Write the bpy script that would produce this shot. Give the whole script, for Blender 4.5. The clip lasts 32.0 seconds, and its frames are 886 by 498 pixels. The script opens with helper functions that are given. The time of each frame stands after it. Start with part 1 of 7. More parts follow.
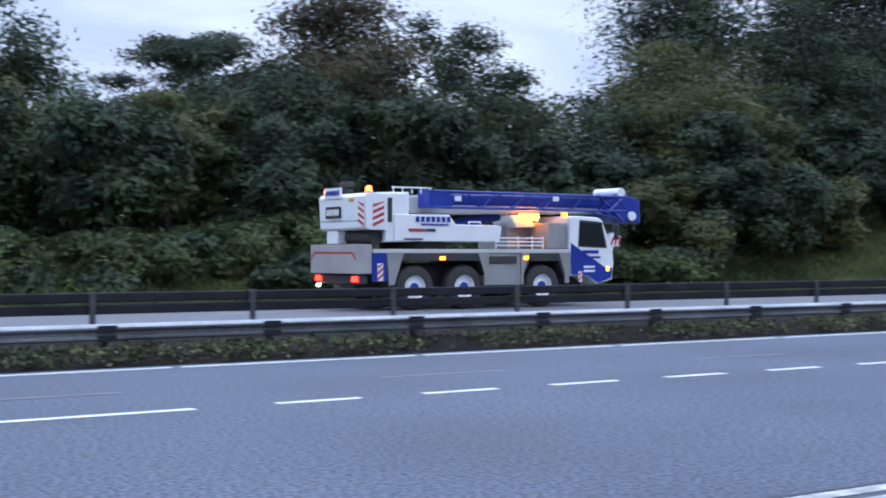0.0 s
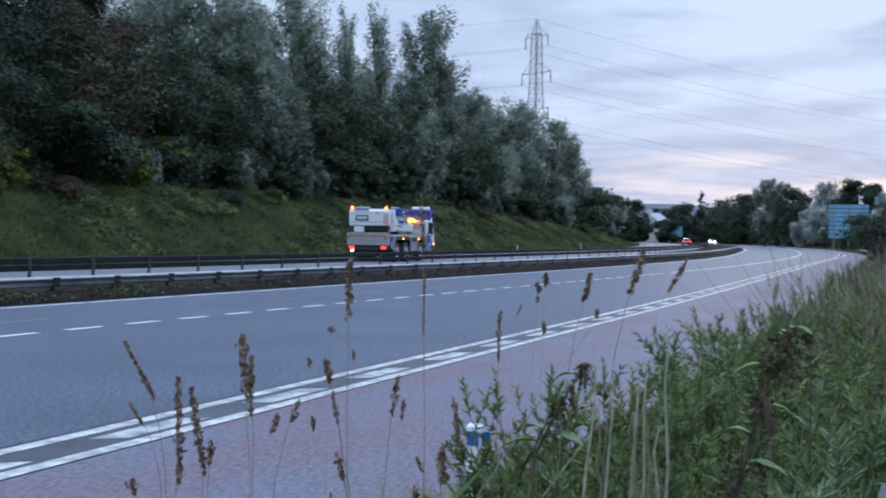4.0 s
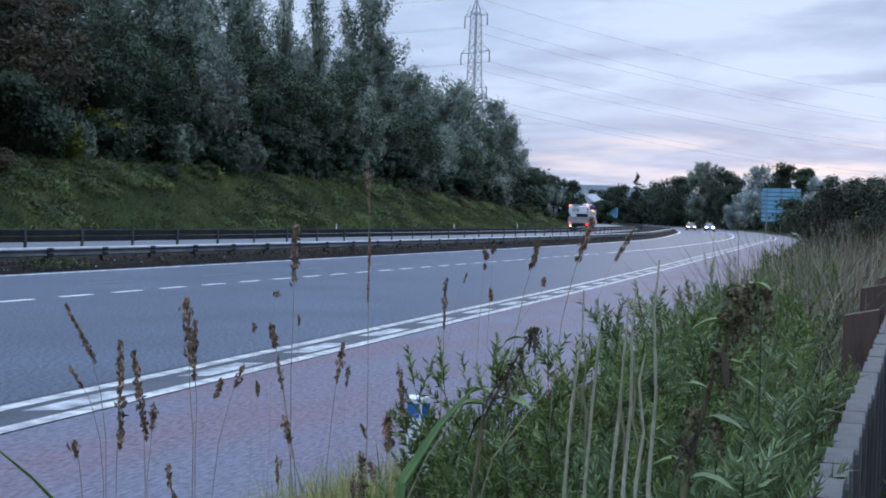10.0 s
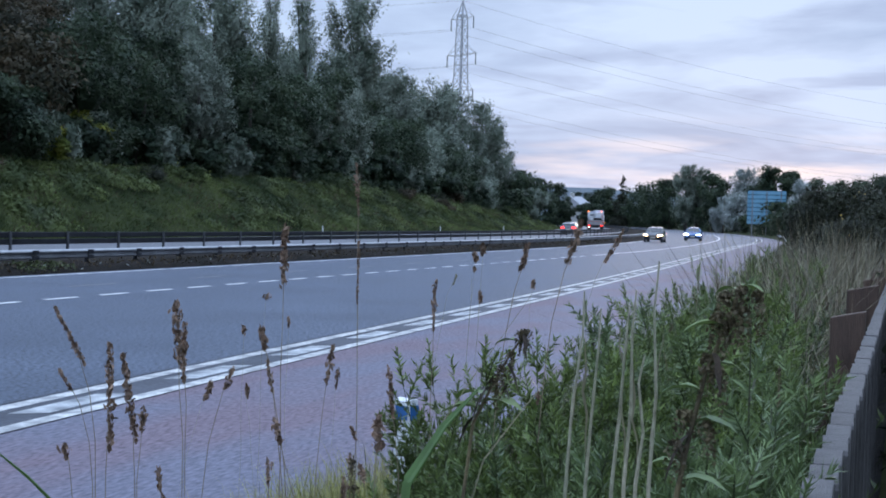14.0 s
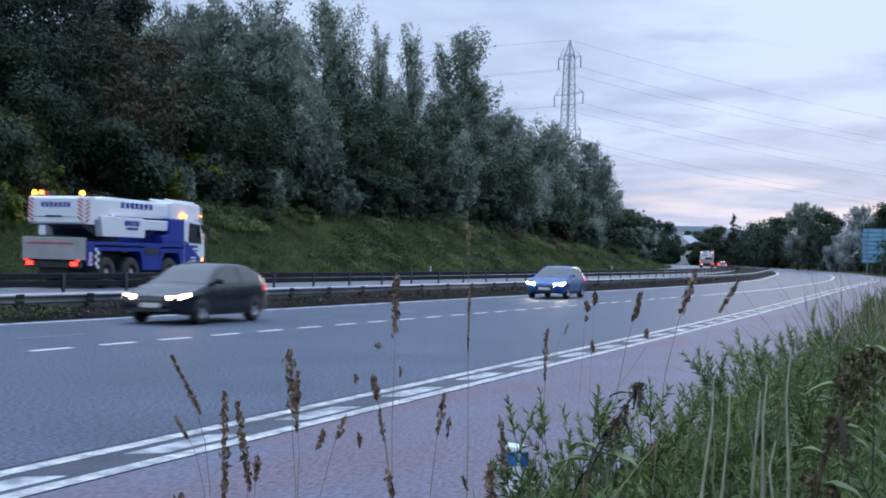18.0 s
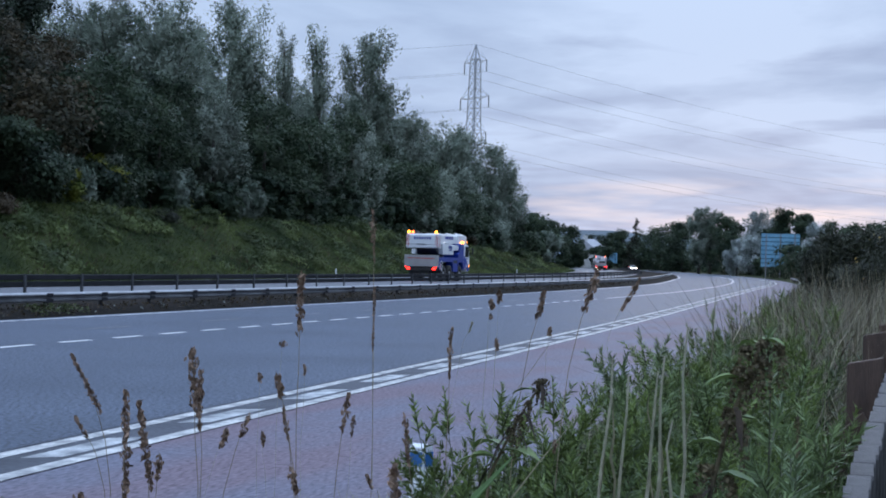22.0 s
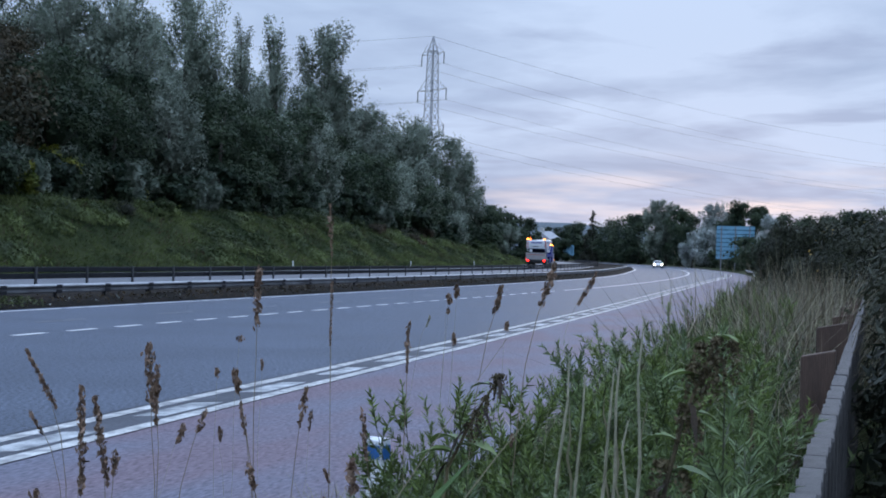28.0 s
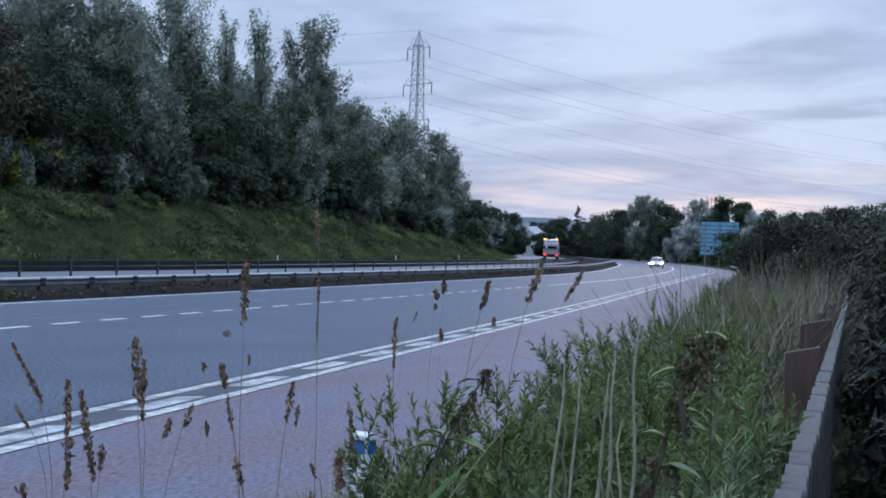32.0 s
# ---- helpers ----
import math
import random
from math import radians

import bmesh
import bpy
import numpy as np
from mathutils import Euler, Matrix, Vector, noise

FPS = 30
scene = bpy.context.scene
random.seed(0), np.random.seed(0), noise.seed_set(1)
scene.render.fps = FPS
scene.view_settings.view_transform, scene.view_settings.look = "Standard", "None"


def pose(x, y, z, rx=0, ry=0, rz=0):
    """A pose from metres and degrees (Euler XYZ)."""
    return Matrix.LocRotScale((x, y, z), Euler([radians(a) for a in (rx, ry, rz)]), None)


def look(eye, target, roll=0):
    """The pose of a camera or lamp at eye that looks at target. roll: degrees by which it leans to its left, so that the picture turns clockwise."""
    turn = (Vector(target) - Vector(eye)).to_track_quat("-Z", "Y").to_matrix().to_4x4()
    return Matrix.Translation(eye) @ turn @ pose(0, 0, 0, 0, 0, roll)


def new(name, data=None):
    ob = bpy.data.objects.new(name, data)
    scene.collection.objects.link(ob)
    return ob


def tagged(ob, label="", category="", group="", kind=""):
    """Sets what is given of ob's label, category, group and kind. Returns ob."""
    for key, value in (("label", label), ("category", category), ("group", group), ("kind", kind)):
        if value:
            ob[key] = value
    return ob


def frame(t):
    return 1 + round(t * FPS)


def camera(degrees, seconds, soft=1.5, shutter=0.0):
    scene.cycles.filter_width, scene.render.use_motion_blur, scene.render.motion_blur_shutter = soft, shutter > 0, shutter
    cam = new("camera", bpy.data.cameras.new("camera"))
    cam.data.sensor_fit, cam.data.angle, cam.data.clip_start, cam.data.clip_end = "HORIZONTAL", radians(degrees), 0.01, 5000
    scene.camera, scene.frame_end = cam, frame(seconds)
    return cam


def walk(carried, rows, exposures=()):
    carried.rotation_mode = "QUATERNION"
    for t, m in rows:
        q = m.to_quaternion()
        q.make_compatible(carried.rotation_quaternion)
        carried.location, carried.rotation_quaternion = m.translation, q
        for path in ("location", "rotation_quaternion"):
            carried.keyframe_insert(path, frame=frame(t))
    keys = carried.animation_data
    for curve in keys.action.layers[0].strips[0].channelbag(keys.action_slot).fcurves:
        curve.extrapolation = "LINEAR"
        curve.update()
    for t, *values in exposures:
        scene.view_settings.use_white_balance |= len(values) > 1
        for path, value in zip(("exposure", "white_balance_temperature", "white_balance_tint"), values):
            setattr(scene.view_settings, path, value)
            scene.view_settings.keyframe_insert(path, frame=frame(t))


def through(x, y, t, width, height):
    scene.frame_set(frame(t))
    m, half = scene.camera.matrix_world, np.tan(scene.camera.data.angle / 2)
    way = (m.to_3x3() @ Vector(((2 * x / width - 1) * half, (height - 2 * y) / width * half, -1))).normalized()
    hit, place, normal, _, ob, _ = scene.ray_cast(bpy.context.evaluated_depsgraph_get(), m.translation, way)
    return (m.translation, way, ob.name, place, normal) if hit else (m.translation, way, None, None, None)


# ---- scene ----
# The camera stands on the verge beside a wooden fence; x runs along the road, y across it, z = 0 on the carriageway.
LENS = 36.33
EYE = (0.0, 0.0, 1.7)
cam = camera(LENS, 32.0, soft=1.85, shutter=0.3)
# seconds, heading (to the left of +y), pitch, lean
TURNS = [
    (0.0, -32.99, 0.16, -0.02), (0.5, -40.15, -0.08, 0.23), (1.0, -46.47, -0.24, 0.20),
    (1.5, -53.44, -0.24, 0.34), (2.0, -57.74, -0.27, 0.58), (2.5, -61.66, -0.31, 0.62),
    (3.0, -65.05, -0.37, 0.76), (3.5, -67.82, -0.38, 0.78), (4.0, -71.43, -0.37, 0.91),
    (4.5, -74.26, -0.43, 0.68), (6.5, -74.65, -0.83, 1.08), (7.0, -74.63, -0.93, 1.20),
    (7.5, -74.37, -1.07, 1.23), (8.0, -74.06, -1.15, 1.23), (8.5, -73.79, -1.18, 1.35),
    (9.0, -74.03, -1.19, 1.63), (9.5, -74.05, -1.20, 1.60), (10.0, -74.15, -1.22, 1.70),
    (10.5, -74.21, -1.25, 1.79), (11.0, -74.43, -1.26, 1.81), (11.5, -74.51, -1.27, 1.84),
    (12.0, -74.54, -1.23, 1.72), (12.5, -74.55, -1.21, 1.75), (13.0, -74.56, -1.18, 1.74),
    (13.5, -74.69, -1.16, 1.74), (15.5, -74.45, -0.59, 1.56), (16.0, -73.27, -0.30, 1.59),
    (16.5, -72.72, -0.06, 1.64), (17.0, -71.86, 0.05, 1.53), (17.5, -70.45, 0.21, 1.50),
    (18.0, -70.12, 0.45, 1.54), (18.5, -69.57, 0.57, 1.65), (19.0, -69.62, 0.63, 1.58),
    (19.5, -69.75, 0.61, 1.62), (20.0, -70.11, 0.68, 1.54), (20.5, -71.77, 0.72, 1.60),
    (21.0, -72.63, 0.71, 1.61), (21.5, -73.38, 0.68, 1.71), (22.0, -74.12, 0.69, 1.74),
    (22.5, -74.73, 0.68, 1.62), (23.0, -75.29, 0.63, 1.72), (23.5, -75.51, 0.60, 1.70),
    (24.0, -75.63, 0.59, 1.71), (24.5, -75.65, 0.57, 1.65), (25.0, -75.68, 0.54, 1.58),
    (25.5, -75.68, 0.52, 1.65), (27.5, -75.84, 0.45, 1.66), (28.0, -75.94, 0.41, 1.75),
    (28.5, -76.05, 0.42, 1.66), (29.0, -76.22, 0.41, 1.67), (29.5, -76.32, 0.38, 1.64),
    (30.0, -76.39, 0.34, 1.66), (30.5, -76.46, 0.31, 1.86), (31.0, -76.51, 0.28, 1.96),
    (31.5, -76.57, 0.24, 2.06), (32.0, -76.59, 0.20, 1.97),
]


# the sway of the holder: seconds, metres along, across and up
SWAY = [
    (0, 0.0, -0.016, 0.042), (1, 0.0, -0.016, 0.042), (2, 0.001, -0.02, 0.041), (3, 0.001, -0.026, 0.032), (4, 0.001, -0.029, 0.023), (4.5, 0.001, -0.029, 0.02), (6.5, 0.01, -0.01, -0.002),
    (7.5, 0.01, -0.007, -0.004), (8.5, 0.01, -0.002, -0.007), (9.5, 0.009, 0.002, -0.009), (11, 0.007, 0.004, -0.012), (12, 0.005, 0.006, -0.014), (13.5, 0.003, 0.01, -0.014), (15.5, -0.006, 0.008, 0.011),
    (16.5, -0.003, 0.013, 0.014), (17.5, 0.002, 0.019, 0.015), (18.5, 0.005, 0.023, 0.013), (19.5, 0.004, 0.026, 0.01), (20.5, 0.0, 0.024, 0.007), (21.5, -0.002, 0.02, 0.004), (22.5, -0.001, 0.016, 0.0),
    (23.5, 0.0, 0.014, -0.004), (24.5, 0.002, 0.017, -0.006), (25.5, 0.005, 0.019, -0.007), (27.5, -0.008, 0.016, 0.007), (28.5, -0.009, 0.018, 0.01), (30, -0.012, 0.021, 0.011), (32, -0.013, 0.023, 0.011),
]


def aim(t, heading, pitch, lean):
    a, b = radians(heading), radians(pitch)
    way = Vector((-math.sin(a) * math.cos(b), math.cos(a) * math.cos(b), math.sin(b)))
    eye = Vector([EYE[k] + float(np.interp(t, [r[0] for r in SWAY], [r[k + 1] for r in SWAY])) for k in range(3)])
    return look(eye, eye + way * 10, lean)


walk(cam, [(t, aim(t, h, p, r)) for t, h, p, r in TURNS], exposures=[(0.0, 0.64, 6950, 15), (1.0, 0.80, 7300, 17), (2.0, 0.72, 7250, 14), (3.0, 0.31, 6700, 11), (4.0, 0.17, 6600, 9), (9.0, 0.15, 6550, 10), (13.5, 0.17, 6550, 10), (18.0, 0.19, 6600, 10), (20.5, 0.18, 6600, 10), (21.5, 0.05, 6500, 10), (23.0, -0.02, 6500, 10), (25.0, -0.01, 6500, 10), (32.0, -0.01, 6500, 10)])

# ---- world and light: an overcast evening, the sun just down behind the far end of the road ----
SUN_TURN = 3.0      # degrees to the left of +x
world = bpy.data.worlds.new("evening_sky")
scene.world = world
world.use_nodes = True
wt = world.node_tree
wt.nodes.clear()


def wnode(kind, **given):
    n = wt.nodes.new(kind)
    for k, v in given.items():
        n.inputs[k].default_value = v
    return n


sky = wt.nodes.new("ShaderNodeTexSky")
sky.sky_type, sky.sun_disc = "NISHITA", False
sky.sun_elevation, sky.sun_rotation = radians(2.0), radians(90 - SUN_TURN)
coord = wt.nodes.new("ShaderNodeTexCoord")
split = wt.nodes.new("ShaderNodeSeparateXYZ")
wt.links.new(coord.outputs["Generated"], split.inputs[0])
# a flat cloud deck: the direction divided by its height
lift = wt.nodes.new("ShaderNodeMath"); lift.operation = "MAXIMUM"; lift.inputs[1].default_value = 0.0
wt.links.new(split.outputs["Z"], lift.inputs[0])
lift2 = wt.nodes.new("ShaderNodeMath"); lift2.operation = "ADD"; lift2.inputs[1].default_value = 0.07
wt.links.new(lift.outputs[0], lift2.inputs[0])
deck = wt.nodes.new("ShaderNodeVectorMath"); deck.operation = "DIVIDE"
wt.links.new(coord.outputs["Generated"], deck.inputs[0])
wt.links.new(lift2.outputs[0], deck.inputs[1])
clouds = wnode("ShaderNodeTexNoise", Scale=0.55, Detail=7.0, Roughness=0.55, Distortion=0.6)
wt.links.new(deck.outputs[0], clouds.inputs["Vector"])
cover = wt.nodes.new("ShaderNodeValToRGB")
cover.color_ramp.elements[0].position, cover.color_ramp.elements[0].color = 0.36, (0.31, 0.43, 0.66, 1)
cover.color_ramp.elements[1].position, cover.color_ramp.elements[1].color = 0.62, (0.55, 0.70, 0.96, 1)
wt.links.new(clouds.outputs["Fac"], cover.inputs[0])
# small darker clouds below the deck
puffs = wnode("ShaderNodeTexNoise", Scale=1.5, Detail=6.0, Roughness=0.5, Distortion=0.3)
wt.links.new(deck.outputs[0], puffs.inputs["Vector"])
puff_cover = wt.nodes.new("ShaderNodeValToRGB")
puff_cover.color_ramp.elements[0].position, puff_cover.color_ramp.elements[0].color = 0.52, (0, 0, 0, 1)
puff_cover.color_ramp.elements[1].position, puff_cover.color_ramp.elements[1].color = 0.68, (0.8, 0.8, 0.8, 1)
wt.links.new(puffs.outputs["Fac"], puff_cover.inputs[0])
dim = wt.nodes.new("ShaderNodeMix"); dim.data_type = "RGBA"
dim.inputs["B"].default_value = (0.34, 0.45, 0.68, 1)
wt.links.new(puff_cover.outputs[0], dim.inputs["Factor"]); wt.links.new(cover.outputs[0], dim.inputs["A"])
# the low gap under the cloud, warm towards the sunset
low = wt.nodes.new("ShaderNodeValToRGB")
low.color_ramp.elements[0].position, low.color_ramp.elements[0].color = 0.012, (0, 0, 0, 1)
low.color_ramp.elements[1].position, low.color_ramp.elements[1].color = 0.085, (0, 0, 0, 1)
mid = low.color_ramp.elements.new(0.045)
mid.color = (1, 1, 1, 1)
wt.links.new(split.outputs["Z"], low.inputs[0])
side = wt.nodes.new("ShaderNodeValToRGB")
side.color_ramp.elements[0].position, side.color_ramp.elements[0].color = 0.93, (0, 0, 0, 1)
side.color_ramp.elements[1].position, side.color_ramp.elements[1].color = 1.0, (1, 1, 1, 1)
wt.links.new(split.outputs["X"], side.inputs[0])
warm = wt.nodes.new("ShaderNodeMath"); warm.operation = "MULTIPLY"
wt.links.new(low.outputs[0], warm.inputs[0]); wt.links.new(side.outputs[0], warm.inputs[1])
bands = wnode("ShaderNodeTexNoise", Scale=1.0, Detail=5.0, Roughness=0.5)
stretch = wnode("ShaderNodeMapping"); stretch.inputs["Scale"].default_value = (2.0, 7.0, 60.0)
wt.links.new(coord.outputs["Generated"], stretch.inputs[0]); wt.links.new(stretch.outputs[0], bands.inputs["Vector"])
gap = wt.nodes.new("ShaderNodeValToRGB")
gap.color_ramp.elements[0].position, gap.color_ramp.elements[1].position = 0.46, 0.64
wt.links.new(bands.outputs["Fac"], gap.inputs[0])
warm2 = wt.nodes.new("ShaderNodeMath"); warm2.operation = "MULTIPLY"
wt.links.new(warm.outputs[0], warm2.inputs[0]); wt.links.new(gap.outputs[0], warm2.inputs[1])
blend = wt.nodes.new("ShaderNodeMix"); blend.data_type = "RGBA"
blend.inputs["B"].default_value = (0.88, 0.82, 0.88, 1)
wt.links.new(warm2.outputs[0], blend.inputs["Factor"]); wt.links.new(dim.outputs["Result"], blend.inputs["A"])
skyamount = wt.nodes.new("ShaderNodeVectorMath"); skyamount.operation = "SCALE"; skyamount.inputs["Scale"].default_value = 0.004
wt.links.new(sky.outputs[0], skyamount.inputs[0])
# overcast: the zenith is some three times as bright as the horizon
dome = wt.nodes.new("ShaderNodeMapRange"); dome.interpolation_type = "SMOOTHSTEP"
dome.inputs["From Min"].default_value, dome.inputs["From Max"].default_value = 0.15, 0.9
dome.inputs["To Min"].default_value, dome.inputs["To Max"].default_value = 0.92, 2.8
wt.links.new(split.outputs["Z"], dome.inputs[0])
domed = wt.nodes.new("ShaderNodeVectorMath"); domed.operation = "SCALE"
wt.links.new(blend.outputs["Result"], domed.inputs[0]); wt.links.new(dome.outputs[0], domed.inputs["Scale"])
total = wt.nodes.new("ShaderNodeVectorMath"); total.operation = "ADD"
wt.links.new(skyamount.outputs[0], total.inputs[0]); wt.links.new(domed.outputs[0], total.inputs[1])
back = wnode("ShaderNodeBackground", Strength=1.08)
wt.links.new(total.outputs[0], back.inputs["Color"])
wout = wt.nodes.new("ShaderNodeOutputWorld")
wt.links.new(back.outputs[0], wout.inputs["Surface"])

sun = new("sun", bpy.data.lights.new("sun", "SUN"))
sun.data.energy, sun.data.angle, sun.data.color = 0.25, radians(14), (1.0, 0.90, 0.86)
sun.matrix_world = look((0, 0, 60), (-math.cos(radians(SUN_TURN)) * 60, -math.sin(radians(SUN_TURN)) * 60, 60 - 9))


# ---- materials ----
def material(name, color, rough=0.7, metal=0.0, color2=None, scale=8.0, fine=80.0, bump=0.2, spread=0.5, emit=None, power=0.0, spec=0.5,
             per_object=0.0, per_island=0.0, grit=(0.8, 1.15), coat=0.0, stretch=(1, 1, 1), through=0.0):
    """A surface with grain at two scales: color to color2 by broad noise, darkened a little by fine noise, with bump."""
    m = bpy.data.materials.new(name)
    m.use_nodes = True
    t = m.node_tree
    b = t.nodes["Principled BSDF"]
    b.inputs["Roughness"].default_value, b.inputs["Metallic"].default_value = rough, metal
    b.inputs["Specular IOR Level"].default_value, b.inputs["Coat Weight"].default_value = spec, coat
    c2 = color2 or tuple(v * 0.72 for v in color)
    co = t.nodes.new("ShaderNodeTexCoord")
    mp = t.nodes.new("ShaderNodeMapping"); mp.inputs["Scale"].default_value = stretch
    t.links.new(co.outputs["Object"], mp.inputs[0])
    n1 = t.nodes.new("ShaderNodeTexNoise"); n1.inputs["Scale"].default_value = scale; n1.inputs["Detail"].default_value = 6
    n2 = t.nodes.new("ShaderNodeTexNoise"); n2.inputs["Scale"].default_value = fine; n2.inputs["Detail"].default_value = 3
    t.links.new(mp.outputs[0], n1.inputs["Vector"]); t.links.new(mp.outputs[0], n2.inputs["Vector"])
    r = t.nodes.new("ShaderNodeValToRGB")
    r.color_ramp.elements[0].position, r.color_ramp.elements[1].position = 0.5 - spread * 0.4, 0.5 + spread * 0.4
    r.color_ramp.elements[0].color, r.color_ramp.elements[1].color = (*c2, 1), (*color, 1)
    t.links.new(n1.outputs["Fac"], r.inputs[0])
    grain = t.nodes.new("ShaderNodeMapRange")
    grain.inputs["From Min"].default_value, grain.inputs["From Max"].default_value = 0.3, 0.7
    grain.inputs["To Min"].default_value, grain.inputs["To Max"].default_value = grit
    t.links.new(n2.outputs["Fac"], grain.inputs[0])
    value = grain.outputs[0]
    for on, node, output in ((per_object, "ShaderNodeObjectInfo", "Random"), (per_island, "ShaderNodeNewGeometry", "Random Per Island")):
        if on:
            src = t.nodes.new(node)
            rg = t.nodes.new("ShaderNodeMapRange")
            rg.inputs["To Min"].default_value, rg.inputs["To Max"].default_value = 1 - on, 1 + on
            t.links.new(src.outputs[output], rg.inputs[0])
            mul = t.nodes.new("ShaderNodeMath"); mul.operation = "MULTIPLY"
            t.links.new(value, mul.inputs[0]); t.links.new(rg.outputs[0], mul.inputs[1])
            value = mul.outputs[0]
    sc = t.nodes.new("ShaderNodeVectorMath"); sc.operation = "SCALE"
    t.links.new(r.outputs[0], sc.inputs[0]); t.links.new(value, sc.inputs["Scale"])
    t.links.new(sc.outputs[0], b.inputs["Base Color"])
    rr = t.nodes.new("ShaderNodeMapRange")
    rr.inputs["To Min"].default_value, rr.inputs["To Max"].default_value = max(0.02, rough - 0.12), min(1, rough + 0.12)
    t.links.new(n1.outputs["Fac"], rr.inputs[0]); t.links.new(rr.outputs[0], b.inputs["Roughness"])
    if bump:
        bp = t.nodes.new("ShaderNodeBump"); bp.inputs["Strength"].default_value = bump; bp.inputs["Distance"].default_value = 0.01
        t.links.new(n2.outputs["Fac"], bp.inputs["Height"]); t.links.new(bp.outputs[0], b.inputs["Normal"])
    if emit:
        b.inputs["Emission Color"].default_value, b.inputs["Emission Strength"].default_value = (*emit, 1), power
    if through:
        b.inputs["Transmission Weight"].default_value = 0.0
        tr = t.nodes.new("ShaderNodeBsdfTranslucent"); t.links.new(sc.outputs[0], tr.inputs["Color"])
        mx = t.nodes.new("ShaderNodeMixShader"); mx.inputs[0].default_value = through
        t.links.new(b.outputs[0], mx.inputs[1]); t.links.new(tr.outputs[0], mx.inputs[2])
        t.links.new(mx.outputs[0], t.nodes["Material Output"].inputs["Surface"])
    return m


ASPHALT = material("asphalt", (0.088, 0.104, 0.138), 0.58, color2=(0.060, 0.073, 0.100), scale=0.35, fine=20, bump=1.0, spec=0.12, grit=(0.25, 1.8))
ASPHALT_FAR = material("worn_asphalt", (0.118, 0.122, 0.138), 0.62, color2=(0.086, 0.090, 0.104), scale=0.4, fine=40, bump=0.4)
RED_TARMAC = material("red_tarmac", (0.162, 0.127, 0.150), 0.68, color2=(0.142, 0.140, 0.176), scale=0.8, fine=26, bump=0.8, spec=0.08, grit=(0.66, 1.36), spread=0.30, stretch=(0.4, 1.2, 1))
DARK_TAR = material("dark_tar", (0.095, 0.100, 0.118), 0.65, color2=(0.050, 0.054, 0.066), scale=1.2, fine=14, bump=0.5, spec=0.12)
LINE_PAINT = material("line_paint", (0.61, 0.60, 0.575), 0.65, color2=(0.27, 0.27, 0.27), scale=4.5, fine=26, bump=0.4, spread=0.3, grit=(0.7, 1.12))
LANE_PAINT = material("lane_mark_paint", (0.70, 0.70, 0.69), 0.6, color2=(0.55, 0.55, 0.55), scale=2.2, fine=30, bump=0.2)
BLOCK_PAINT = material("worn_block_paint", (0.50, 0.51, 0.51), 0.65, color2=(0.16, 0.17, 0.18), scale=3.2, fine=30, bump=0.4, per_object=0.12, spread=0.3)
OLD_PAINT = material("worn_line_paint", (0.20, 0.20, 0.21), 0.6, color2=(0.09, 0.095, 0.105), scale=3, fine=30, bump=0.3)
EARTH = material("dark_earth", (0.024, 0.020, 0.018), 0.95, color2=(0.007, 0.007, 0.006), scale=1.3, fine=14, bump=1.0, grit=(0.6, 1.5), spec=0.05)
GRASS_SOIL = material("rough_grass_ground", (0.050, 0.056, 0.022), 0.95, color2=(0.018, 0.028, 0.011), scale=0.22, fine=5, bump=1.0, spread=0.35, spec=0.05)
STEEL = material("galvanised_steel", (0.30, 0.31, 0.33), 0.5, 0.35, color2=(0.15, 0.155, 0.165), scale=1.4, fine=16, bump=0.1)
# barrier steel with the sky's light on its top lip put into the colour
STEEL_LIP = material("skylit_steel", (0.46, 0.47, 0.49), 0.5, 0.3, color2=(0.30, 0.31, 0.33), scale=1.4, fine=16, bump=0.1)
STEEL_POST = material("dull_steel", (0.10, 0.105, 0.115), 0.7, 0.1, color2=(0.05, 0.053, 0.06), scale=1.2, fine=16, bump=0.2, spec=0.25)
# the same steel darkened, the shade of the beam's upright face painted in
STEEL_FACE = material("shaded_steel", (0.17, 0.175, 0.185), 0.65, 0.15, color2=(0.07, 0.072, 0.078), scale=0.9, fine=12, bump=0.2, spec=0.25)
STEEL_PALE = material("pale_galvanised_lattice", (0.42, 0.43, 0.45), 0.6, 0.2, color2=(0.34, 0.35, 0.37), scale=0.5, fine=8, bump=0.1)
STEEL_DARK = material("weathered_steel", (0.026, 0.028, 0.034), 0.75, 0.0, color2=(0.012, 0.013, 0.016), scale=1.2, fine=16, bump=0.2, spec=0.15)
RUBBER = material("tyre_rubber", (0.018, 0.018, 0.020), 0.75, color2=(0.035, 0.033, 0.03), scale=6, fine=60, bump=0.3)
BARK = material("bark", (0.065, 0.052, 0.040), 0.9, color2=(0.030, 0.025, 0.020), scale=3, fine=20, bump=1.0)
LEAF = {}
